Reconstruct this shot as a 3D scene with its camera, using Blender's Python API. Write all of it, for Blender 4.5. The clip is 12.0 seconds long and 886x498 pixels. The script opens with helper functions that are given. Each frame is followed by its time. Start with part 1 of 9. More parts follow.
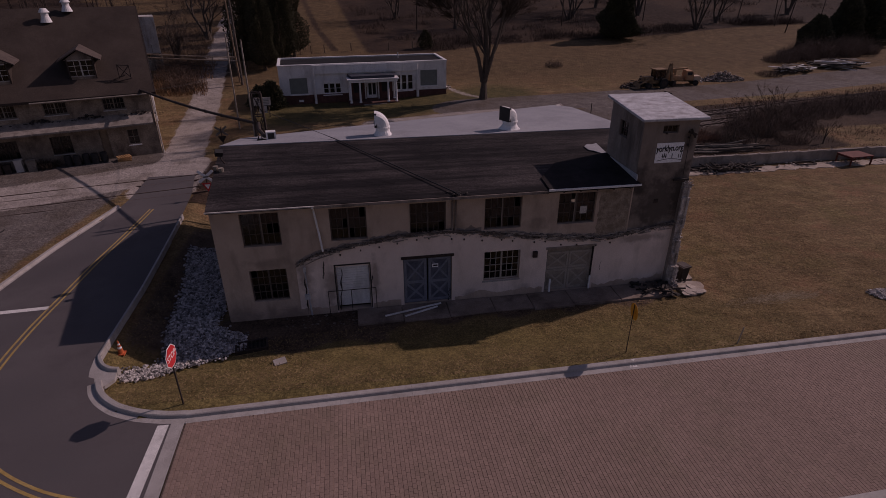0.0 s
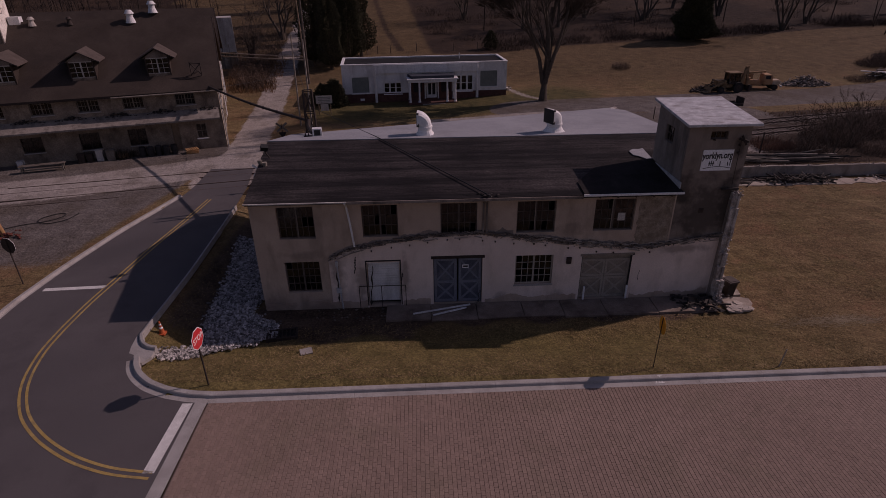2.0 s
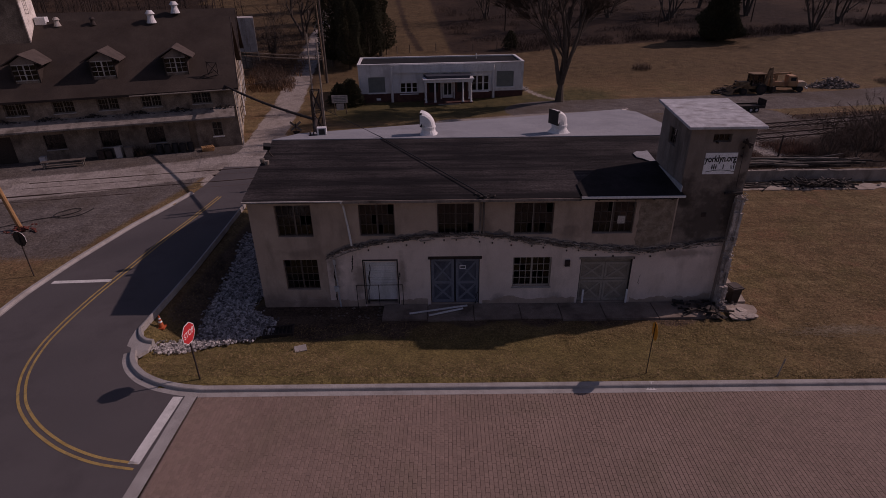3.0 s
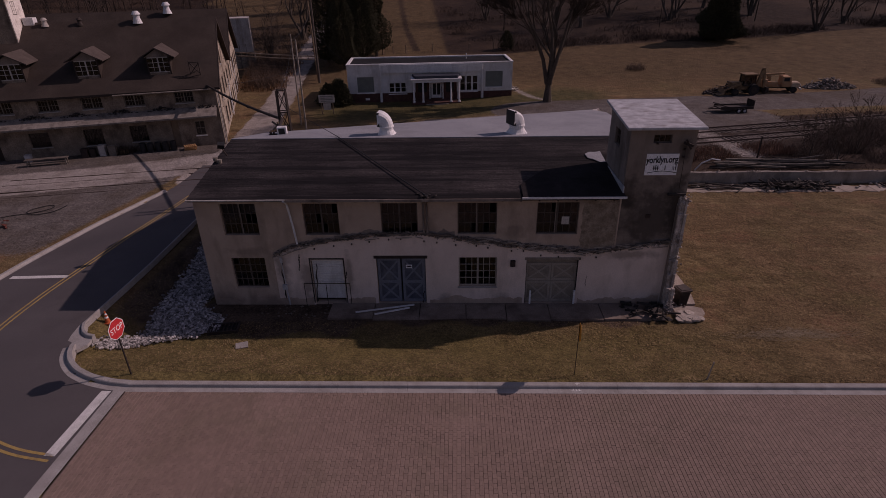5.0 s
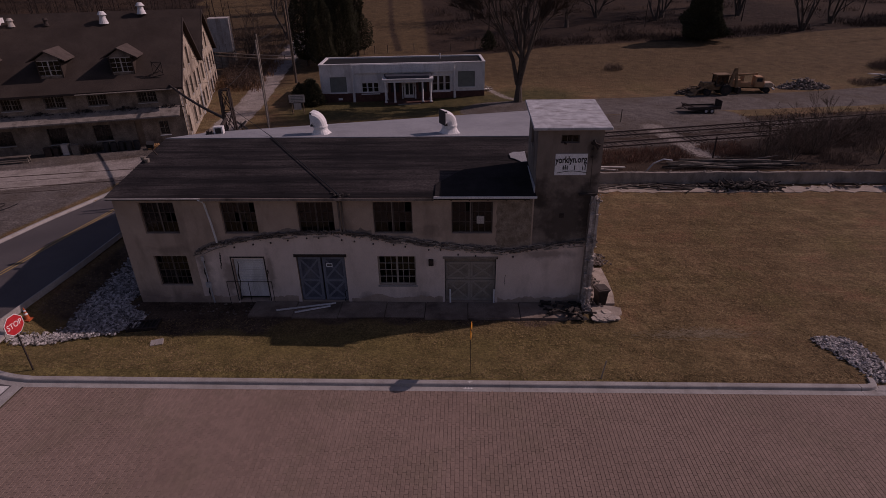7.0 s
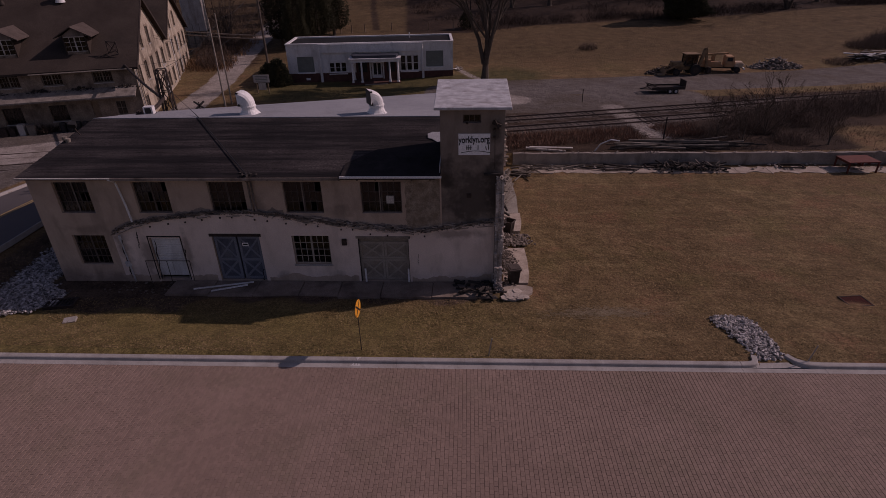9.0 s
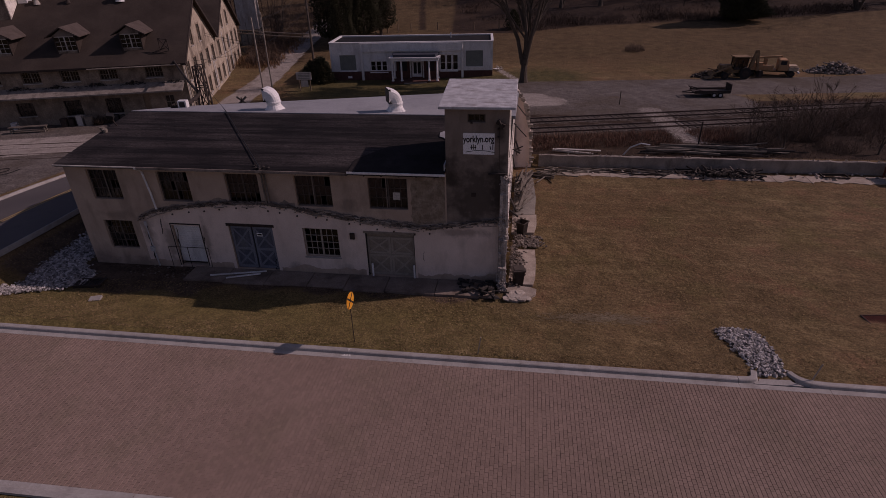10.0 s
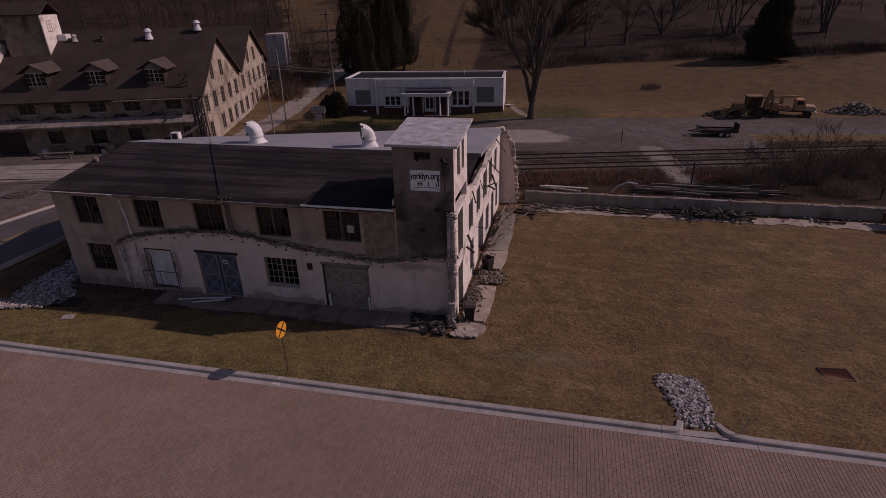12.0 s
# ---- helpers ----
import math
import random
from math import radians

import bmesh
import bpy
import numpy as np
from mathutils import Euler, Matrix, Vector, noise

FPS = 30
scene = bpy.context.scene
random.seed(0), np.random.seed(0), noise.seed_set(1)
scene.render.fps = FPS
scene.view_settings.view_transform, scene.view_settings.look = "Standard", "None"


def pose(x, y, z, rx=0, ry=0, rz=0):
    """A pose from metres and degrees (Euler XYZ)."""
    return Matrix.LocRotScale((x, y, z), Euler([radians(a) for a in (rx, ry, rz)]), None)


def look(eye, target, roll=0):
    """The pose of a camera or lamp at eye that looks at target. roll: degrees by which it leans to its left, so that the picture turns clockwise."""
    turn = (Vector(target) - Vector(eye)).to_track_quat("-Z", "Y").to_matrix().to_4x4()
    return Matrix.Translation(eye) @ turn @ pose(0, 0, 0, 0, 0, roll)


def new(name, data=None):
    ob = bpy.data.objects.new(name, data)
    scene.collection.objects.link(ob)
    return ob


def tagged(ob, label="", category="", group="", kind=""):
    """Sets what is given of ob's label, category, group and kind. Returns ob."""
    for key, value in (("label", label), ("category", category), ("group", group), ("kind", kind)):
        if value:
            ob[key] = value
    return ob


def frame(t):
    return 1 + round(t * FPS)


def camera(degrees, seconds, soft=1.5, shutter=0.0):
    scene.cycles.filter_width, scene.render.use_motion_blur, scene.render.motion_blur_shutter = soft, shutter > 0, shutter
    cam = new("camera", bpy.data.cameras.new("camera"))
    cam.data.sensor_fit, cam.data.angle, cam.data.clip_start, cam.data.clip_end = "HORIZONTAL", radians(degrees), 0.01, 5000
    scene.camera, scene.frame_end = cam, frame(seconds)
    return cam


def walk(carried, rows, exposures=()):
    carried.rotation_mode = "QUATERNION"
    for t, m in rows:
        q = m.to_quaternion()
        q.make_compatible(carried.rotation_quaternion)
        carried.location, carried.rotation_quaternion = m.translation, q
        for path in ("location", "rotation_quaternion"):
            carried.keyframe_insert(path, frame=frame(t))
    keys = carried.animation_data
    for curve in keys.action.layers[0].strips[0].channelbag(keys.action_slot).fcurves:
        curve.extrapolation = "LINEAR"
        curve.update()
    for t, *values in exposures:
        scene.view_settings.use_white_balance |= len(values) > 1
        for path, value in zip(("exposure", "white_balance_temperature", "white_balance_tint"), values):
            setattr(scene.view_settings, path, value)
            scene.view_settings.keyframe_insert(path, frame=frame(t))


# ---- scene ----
cam = camera(78.1, 12.0, soft=0.78)
METRES, EYE, TILT, LEAN, TURN = 24.36, 17.2, 0.0, 0.0, -9.9
ROWS = [
    (0.0, 0.0, 0.0, 0.0, 0.02, -27.03, -0.04),
    (0.5, 0.0146, -0.0008, 0.0002, 0.06, -27.02, -0.01),
    (1.0, 0.0306, -0.0003, -0.0001, 0.57, -27.01, 0.09),
    (1.5, 0.0502, 0.002, -0.0004, 3.84, -26.98, 0.3),
    (2.0, 0.0761, 0.0063, -0.0015, 7.29, -26.93, 0.53),
    (2.5, 0.1036, 0.0112, -0.0022, 8.99, -26.91, 0.65),
    (3.0, 0.1337, 0.0171, -0.0024, 9.89, -26.89, 0.73),
    (5.0, 0.2852, 0.0414, -0.0037, 11.34, -26.87, 0.9),
    (5.5, 0.3304, 0.0486, -0.0043, 11.5, -26.88, 0.93),
    (6.0, 0.3781, 0.056, -0.0045, 11.64, -26.87, 0.94),
    (6.5, 0.4281, 0.0642, -0.0046, 11.8, -26.86, 0.96),
    (7.0, 0.4799, 0.0723, -0.0047, 11.89, -26.87, 0.95),
    (9.0, 0.6845, 0.1026, -0.0071, 12.17, -28.77, 1.01),
    (9.5, 0.733, 0.1085, -0.0074, 13.73, -28.75, 1.09),
    (10.0, 0.7854, 0.1178, -0.008, 17.82, -28.67, 1.32),
    (10.5, 0.8373, 0.1306, -0.0072, 20.19, -28.63, 1.47),
    (11.0, 0.8871, 0.1447, -0.0073, 21.42, -28.61, 1.52),
    (11.5, 0.9353, 0.1604, -0.0074, 22.03, -28.57, 1.55),
    (12.0, 0.9803, 0.1782, 0.0019, 22.41, -25.35, 1.47),
]
walk(cam, [(t, pose(0, 0, EYE, TILT, LEAN, TURN) @ pose(METRES * x, METRES * y, METRES * z, 90 + pitch, roll, yaw)) for t, x, y, z, yaw, pitch, roll in ROWS], exposures=[(0.0, -1.02, 6850, 46), (12.0, -1.02, 6850, 46)])

# ---------- light ----------
SUN_TO = Vector((0.78, 0.242, 0.59)).normalized()
world = bpy.data.worlds.new("world")
scene.world = world
world.use_nodes = True
sky = world.node_tree.nodes.new("ShaderNodeTexSky")
sky.sky_type = "NISHITA"
sky.sun_disc = False
sky.sun_elevation = math.asin(SUN_TO.z)
sky.sun_rotation = math.atan2(SUN_TO.x, SUN_TO.y)
back = world.node_tree.nodes["Background"]
back.inputs["Strength"].default_value = 0.084
world.node_tree.links.new(sky.outputs["Color"], back.inputs["Color"])
sun_data = bpy.data.lights.new("sun", "SUN")
sun_data.energy = 3.65
sun_data.angle = radians(0.6)
sun_data.color = (1.0, 0.93, 0.83)
sun = new("sun", sun_data)
sun.matrix_world = look((60, 60, 80), Vector((60, 60, 80)) - SUN_TO)


# ---------- materials ----------
def material(name, dark, light, scale=3.0, fine=40.0, rough=0.85, bump=0.3, depth=0.01, metal=0.0, stain=None, stain_amount=0.45,
             stain_scale=0.6, stain_from=0.5, streak=0.0, vary=0.0, island=False, spec=0.3, spots=(), spot_col=(0.05, 0.04, 0.035), spot_amount=0.85, grit=1.0):
    """Two-scale mottled surface: coarse patches, fine grain, optional stains, vertical streaks and a per-piece shift."""
    m = bpy.data.materials.new(name)
    m.use_nodes = True
    t = m.node_tree
    n, l = t.nodes, t.links
    b = n["Principled BSDF"]
    b.inputs["Roughness"].default_value = rough
    b.inputs["Metallic"].default_value = metal
    b.inputs["Specular IOR Level"].default_value = spec
    geo = n.new("ShaderNodeNewGeometry")
    pos = geo.outputs["Position"]

    def noise_tex(s, detail=5.0, vec=pos, r=0.6):
        x = n.new("ShaderNodeTexNoise")
        x.inputs["Scale"].default_value = s
        x.inputs["Detail"].default_value = detail
        x.inputs["Roughness"].default_value = r
        l.new(vec, x.inputs["Vector"])
        return x.outputs["Fac"]

    def remap(v, a, b2, c=0.0, d=1.0):
        x = n.new("ShaderNodeMapRange")
        x.inputs["From Min"].default_value = a
        x.inputs["From Max"].default_value = b2
        x.inputs["To Min"].default_value = c
        x.inputs["To Max"].default_value = d
        l.new(v, x.inputs["Value"])
        return x.outputs["Result"]

    def mix(fac, a, c, kind="MIX"):
        x = n.new("ShaderNodeMix")
        x.data_type = "RGBA"
        x.blend_type = kind
        for k, val in ((0, fac), (6, a), (7, c)):
            if isinstance(val, (int, float)):
                x.inputs[k].default_value = val
            elif isinstance(val, tuple):
                x.inputs[k].default_value = (*val, 1)
            else:
                l.new(val, x.inputs[k])
        return x.outputs[2]

    coarse = noise_tex(scale)
    grain = noise_tex(fine, 3.0)
    col = mix(remap(coarse, 0.3, 0.7), dark, light)
    g2 = remap(grain, 0.3, 0.7, 1 - 0.28 * grit, 1 + 0.25 * grit)
    comb = n.new("ShaderNodeCombineColor")
    for i in range(3):
        l.new(g2, comb.inputs[i])
    col = mix(1.0, col, comb.outputs[0], "MULTIPLY")
    if stain:
        vec = pos
        if streak:
            mp = n.new("ShaderNodeMapping")
            mp.inputs["Scale"].default_value = streak if isinstance(streak, tuple) else (1, 1, streak)
            l.new(pos, mp.inputs["Vector"])
            vec = mp.outputs["Vector"]
        s = noise_tex(stain_scale, 6.0, vec, 0.65)
        col = mix(remap(s, stain_from, stain_from + 0.17, 0.0, stain_amount), col, stain)
    for centre, size in spots:
        mp = n.new("ShaderNodeMapping")
        mp.vector_type = "TEXTURE"
        mp.inputs["Location"].default_value = centre
        mp.inputs["Scale"].default_value = size
        l.new(pos, mp.inputs["Vector"])
        ln = n.new("ShaderNodeVectorMath")
        ln.operation = "LENGTH"
        l.new(mp.outputs["Vector"], ln.inputs[0])
        ad = n.new("ShaderNodeMath")
        ad.operation = "ADD"
        l.new(ln.outputs["Value"], ad.inputs[0])
        l.new(remap(noise_tex(1.6, 6.0), 0.3, 0.7, -0.45, 0.45), ad.inputs[1])
        col = mix(remap(ad.outputs[0], 1.05, 0.35, 0.0, spot_amount), col, spot_col)
    if vary:
        if island:
            rnd = geo.outputs["Random Per Island"]
        else:
            oi = n.new("ShaderNodeObjectInfo")
            rnd = oi.outputs["Random"]
        v2 = remap(rnd, 0, 1, 1 - vary, 1 + vary)
        c2 = n.new("ShaderNodeCombineColor")
        for i in range(3):
            l.new(v2, c2.inputs[i])
        col = mix(1.0, col, c2.outputs[0], "MULTIPLY")
    l.new(col, b.inputs["Base Color"])
    if bump:
        bp = n.new("ShaderNodeBump")
        bp.inputs["Strength"].default_value = bump
        bp.inputs["Distance"].default_value = depth
        l.new(grain, bp.inputs["Height"])
        l.new(bp.outputs["Normal"], b.inputs["Normal"])
    return m


ASPHALT = material("asphalt", (0.076, 0.066, 0.067), (0.108, 0.095, 0.095), 0.5, 60, 0.8, 0.3, 0.01, stain=(0.03, 0.03, 0.034), stain_amount=0.3, stain_scale=0.25)
CONCRETE = material("concrete", (0.285, 0.262, 0.245), (0.39, 0.365, 0.345), 1.2, 30, 0.9, 0.25, stain=(0.2, 0.18, 0.16), stain_amount=0.4, stain_scale=1.5)
OLD_CONCRETE = material("old_concrete", (0.2, 0.175, 0.15), (0.32, 0.29, 0.25), 0.8, 20, 0.9, 0.4, stain=(0.09, 0.08, 0.065), stain_amount=0.6, stain_scale=0.9)
WHITE_LINE = material("white_road_paint", (0.55, 0.53, 0.5), (0.7, 0.68, 0.65), 2, 40, 0.7, 0.1, stain=(0.3, 0.29, 0.28), stain_amount=0.4, stain_scale=3)
YELLOW_LINE = material("yellow_road_paint", (0.33, 0.215, 0.065), (0.43, 0.295, 0.105), 2, 40, 0.7, 0.1, stain=(0.16, 0.125, 0.08), stain_amount=0.6, stain_scale=3)
PAVER = material("brick_paver", (0.216, 0.15, 0.12), (0.262, 0.184, 0.149), 0.3, 60, 0.9, 0.3, stain=(0.19, 0.145, 0.105), stain_amount=0.5, stain_scale=0.4, vary=0.09, island=True)
PAVER_PIECE = material("brick_paver_piece", (0.216, 0.15, 0.12), (0.262, 0.184, 0.149), 0.3, 60, 0.9, 0.3, stain=(0.19, 0.145, 0.105), stain_amount=0.5, stain_scale=0.4, vary=0.09)
PAVER_JOINT = material("paver_joint_sand", (0.1, 0.07, 0.056), (0.15, 0.107, 0.086), 1, 50)
STUCCO = material("tan_stucco", (0.4, 0.297, 0.232), (0.495, 0.38, 0.3), 0.7, 25, 0.92, 0.3, stain=(0.2, 0.155, 0.122), stain_amount=0.5, stain_scale=0.9, streak=0.3,
                  spots=[((13.2, 26.5, 6.3), (1.2, 9, 0.5)), ((-6.6, 26.5, 0.1), (1.3, 9, 0.7)), ((-4.0, 26.5, 0.1), (1.6, 9, 0.6)), ((-4.8, 26.5, 3.4), (1.2, 9, 0.35)), ((9.9, 26.5, 4.6), (0.8, 9, 0.5)), ((5.5, 26.5, 4.9), (0.4, 9, 0.9))],
                  spot_col=(0.15, 0.115, 0.094), spot_amount=0.5, grit=0.4)
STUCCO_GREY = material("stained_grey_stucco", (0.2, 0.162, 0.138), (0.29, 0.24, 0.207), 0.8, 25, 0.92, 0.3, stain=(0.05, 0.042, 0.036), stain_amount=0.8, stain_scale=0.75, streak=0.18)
PALE_PLASTER = material("pale_painted_plaster", (0.66, 0.53, 0.458), (0.77, 0.635, 0.56), 0.6, 25, 0.9, 0.25, stain=(0.36, 0.28, 0.225), stain_amount=0.45, stain_scale=0.8, streak=0.35,
                        spots=[((-2.9, 26.5, 2.3), (0.5, 9, 1.5)), ((-1.6, 26.5, 1.6), (0.35, 9, 1.6)), ((0.8, 26.5, 1.9), (0.3, 9, 1.5)), ((6.2, 26.5, 0.3), (0.6, 9, 0.6)), ((9.4, 26.5, 0.3), (0.7, 9, 0.5)), ((17.8, 26.5, 0.1), (1.2, 9, 0.6)), ((16.4, 26.5, 3.2), (1.6, 9, 0.35))],
                        spot_col=(0.15, 0.115, 0.094), spot_amount=0.55, grit=0.35)
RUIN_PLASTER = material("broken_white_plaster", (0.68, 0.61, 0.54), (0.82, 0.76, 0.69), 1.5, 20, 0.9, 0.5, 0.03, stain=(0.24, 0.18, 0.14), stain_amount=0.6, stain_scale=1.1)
RUBBLE = material("masonry_rubble", (0.22, 0.18, 0.15), (0.42, 0.37, 0.32), 2, 20, 0.95, 0.5, 0.02, vary=0.35, island=True)
SHINGLE = material("weathered_dark_shingle", (0.022, 0.018, 0.0185), (0.068, 0.057, 0.056), 0.3, 9, 0.95, 0.6, 0.02, stain=(0.011, 0.0095, 0.0105), stain_amount=0.92, stain_scale=0.75, stain_from=0.42, streak=(0.05, 1, 1), vary=0.2, island=True, spec=0.15, grit=1.7)
SHINGLE_NEW = material("black_felt_roofing", (0.0135, 0.0112, 0.0115), (0.03, 0.0255, 0.0255), 0.9, 14, 0.95, 0.4, stain=(0.045, 0.037, 0.035), stain_amount=0.5, stain_scale=0.8, stain_from=0.55, spec=0.12)
WHITE_ROOF = material("white_coated_roof", (0.265, 0.265, 0.28), (0.335, 0.335, 0.35), 0.3, 12, 0.75, 0.15, stain=(0.2, 0.2, 0.21), stain_amount=0.55, stain_scale=0.35)
TOWER_ROOF = material("weathered_white_roof", (0.335, 0.332, 0.345), (0.565, 0.56, 0.575), 2.2, 25, 0.85, 0.2, stain=(0.22, 0.195, 0.185), stain_amount=0.75, stain_scale=1.3, streak=(1, 3, 1))
WHITE_PAINT = material("old_white_paint", (0.62, 0.61, 0.6), (0.75, 0.74, 0.73), 0.8, 25, 0.75, 0.2, stain=(0.38, 0.36, 0.34), stain_amount=0.5, stain_scale=1.2, streak=0.3)
WHITE_TRIM = material("white_trim_paint", (0.66, 0.65, 0.64), (0.78, 0.77, 0.76), 2, 30, 0.6, 0.1)
DARK_STEEL = material("dark_rusted_steel", (0.03, 0.024, 0.022), (0.07, 0.05, 0.042), 4, 50, 0.75, 0.3, metal=0.3, spec=0.3)
GALV = material("galvanised_steel", (0.42, 0.43, 0.45), (0.6, 0.61, 0.63), 3, 40, 0.5, 0.15, metal=0.35)
HEAP_RUBBLE = material("grey_brown_heap_rubble", (0.13, 0.105, 0.088), (0.27, 0.228, 0.195), 2, 20, 0.95, 0.5, 0.02, vary=0.5, island=True)
DARK_RUBBLE = material("dark_brown_rubble", (0.09, 0.07, 0.058), (0.2, 0.165, 0.14), 2, 20, 0.95, 0.5, 0.02, vary=0.45, island=True)
STRAW = material("bleached_straw", (0.3, 0.23, 0.14), (0.42, 0.34, 0.23), 2, 30, 0.9, 0)
PALE_BREAK = material("pale_broken_mortar", (0.34, 0.285, 0.24), (0.47, 0.41, 0.355), 2.5, 20, 0.95, 0.4, stain=(0.25, 0.2, 0.165), stain_amount=0.5, stain_scale=2)
SLAB = material("pale_dusty_slab", (0.3, 0.245, 0.2), (0.43, 0.36, 0.3), 1.2, 25, 0.9, 0.3, stain=(0.17, 0.13, 0.1), stain_amount=0.6, stain_scale=1.3)
BIN_BROWN = material("sun_faded_dark_bin", (0.045, 0.034, 0.029), (0.08, 0.062, 0.053), 3, 40, 0.7, 0.2)
# mill roofing in a lighter copy: the light on the dormers is in the colour
DORMER_ROOF_LIT = material("lit_worn_dormer_shingle", (0.075, 0.057, 0.049), (0.11, 0.085, 0.074), 0.8, 15, 0.95, 0.3, stain=(0.05, 0.04, 0.034), stain_amount=0.6, stain_scale=1.0, spec=0.15)
SOIL_CONCRETE = material("soil_covered_concrete", (0.17, 0.13, 0.105), (0.27, 0.215, 0.178), 0.9, 20, 0.95, 0.5, stain=(0.075, 0.055, 0.044), stain_amount=0.75, stain_scale=0.55, stain_from=0.5)
RUST = material("red_rusted_steel", (0.095, 0.026, 0.019), (0.16, 0.046, 0.032), 3, 40, 0.8, 0.3, metal=0.1)
MILL_ROOF = material("brown_mill_roofing", (0.042, 0.0315, 0.0265), (0.065, 0.05, 0.042), 0.4, 12, 0.95, 0.3, 0.02, stain=(0.036, 0.029, 0.026), stain_amount=0.6, stain_scale=0.4, streak=0.3, spec=0.1)
# mill plaster in two tones: darker for the shaded front, paler for the sunny gable
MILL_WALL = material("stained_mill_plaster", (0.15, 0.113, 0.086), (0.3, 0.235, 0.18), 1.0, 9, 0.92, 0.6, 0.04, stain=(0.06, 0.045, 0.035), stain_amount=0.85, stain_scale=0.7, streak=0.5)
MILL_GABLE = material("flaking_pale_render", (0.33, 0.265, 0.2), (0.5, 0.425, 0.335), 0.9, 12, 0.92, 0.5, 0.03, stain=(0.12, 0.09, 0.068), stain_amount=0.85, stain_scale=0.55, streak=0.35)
BRICK_RED = material("dark_red_brick", (0.07, 0.03, 0.026), (0.12, 0.055, 0.045), 2, 25, 0.9, 0.4, 0.02)
GREEN_BOARD = material("grey_green_boarding", (0.15, 0.165, 0.15), (0.2, 0.215, 0.195), 1.5, 25, 0.8, 0.1)
BLUE_BRACE = material("worn_blue_brace_paint", (0.145, 0.158, 0.195), (0.225, 0.24, 0.28), 2, 30, 0.8, 0.2, stain=(0.11, 0.105, 0.105), stain_amount=0.5, stain_scale=2)
TAN_BRACE = material("weathered_pale_brace_boards", (0.29, 0.245, 0.205), (0.42, 0.37, 0.315), 2, 30, 0.85, 0.2, stain=(0.18, 0.145, 0.115), stain_amount=0.6, stain_scale=2)
DARK_TIMBER = material("dark_wet_timber", (0.045, 0.036, 0.03), (0.12, 0.098, 0.082), 2, 30, 0.9, 0.3, vary=0.5)
STAINED_WALL = material("dark_stained_concrete", (0.2, 0.17, 0.145), (0.35, 0.305, 0.265), 0.9, 18, 0.95, 0.4, stain=(0.1, 0.082, 0.068), stain_amount=0.7, stain_scale=0.8, streak=0.4)
SOOTY = material("sooty_tower_stucco", (0.2, 0.158, 0.13), (0.272, 0.221, 0.184), 0.6, 22, 0.92, 0.35, stain=(0.12, 0.094, 0.078), stain_amount=0.7, stain_scale=0.7, stain_from=0.5, streak=0.35,
                 spots=[((17.0, 26.5, 5.4), (2.2, 9, 2.4)), ((18.3, 26.5, 5.6), (0.45, 9, 2.2)), ((15.7, 26.5, 6.6), (0.5, 9, 0.9)), ((18.3, 26.5, 8.9), (0.35, 9, 0.7))], spot_col=(0.05, 0.04, 0.034), spot_amount=0.75, grit=0.5)
CANOPY = material("weathered_canopy_boards", (0.17, 0.145, 0.125), (0.29, 0.25, 0.22), 1.2, 18, 0.95, 0.4, stain=(0.07, 0.058, 0.048), stain_amount=0.75, stain_scale=1.1)
BARE_MASONRY = material("bare_patchy_masonry", (0.19, 0.14, 0.1), (0.36, 0.29, 0.225), 2.2, 18, 0.95, 0.6, 0.03, stain=(0.1, 0.075, 0.055), stain_amount=0.7, stain_scale=2.0)
PALE_SHEET = material("stained_pale_sheeting", (0.4, 0.365, 0.335), (0.56, 0.525, 0.485), 0.9, 15, 0.8, 0.2, stain=(0.2, 0.14, 0.1), stain_amount=0.7, stain_scale=0.9, streak=0.2)
THICKET = material("brown_thicket_twigs", (0.085, 0.057, 0.043), (0.15, 0.105, 0.08), 0.4, 15, 0.95, 0, vary=0.35, island=True)
HILL_BRUSH = material("far_brush_twigs", (0.044, 0.029, 0.0225), (0.082, 0.055, 0.042), 0.15, 10, 0.95, 0, vary=0.4, island=True)
HILL_BARK = material("far_bark", (0.031, 0.0215, 0.017), (0.057, 0.04, 0.0315), 0.3, 10, 0.95, 0, vary=0.35, island=True)
BLUE_DOOR = material("faded_blue_door_paint", (0.066, 0.073, 0.098), (0.115, 0.125, 0.156), 1.6, 30, 0.8, 0.2, stain=(0.22, 0.21, 0.21), stain_amount=0.45, stain_scale=1.6, streak=0.4)
TAN_DOOR = material("weathered_tan_door_boards", (0.2, 0.165, 0.132), (0.31, 0.262, 0.215), 1.2, 30, 0.85, 0.2, stain=(0.14, 0.12, 0.1), stain_amount=0.6, stain_scale=1.4, vary=0.12)
WOOD_GREY = material("weathered_grey_timber", (0.15, 0.125, 0.1), (0.29, 0.25, 0.21), 2, 30, 0.9, 0.3, vary=0.4, island=True)
WOOD_POLE = material("creosoted_pole_wood", (0.16, 0.11, 0.075), (0.26, 0.19, 0.13), 2, 40, 0.9, 0.3)
WOOD_ORANGE = material("orange_brown_pole_wood", (0.32, 0.17, 0.075), (0.42, 0.24, 0.11), 2, 40, 0.9, 0.3)
BARK = material("grey_bark", (0.06, 0.046, 0.036), (0.11, 0.086, 0.068), 3, 20, 0.95, 0.6, 0.03)
TWIG = material("winter_twigs", (0.055, 0.038, 0.028), (0.095, 0.068, 0.05), 0.3, 15, 0.95, 0, vary=0.3, island=True)
REED = material("dry_reeds", (0.16, 0.09, 0.05), (0.27, 0.16, 0.085), 0.5, 15, 0.95, 0, vary=0.3, island=True)
RUST_REED = material("rust_brown_reeds", (0.125, 0.065, 0.045), (0.23, 0.13, 0.088), 0.5, 15, 0.95, 0, vary=0.4, island=True)
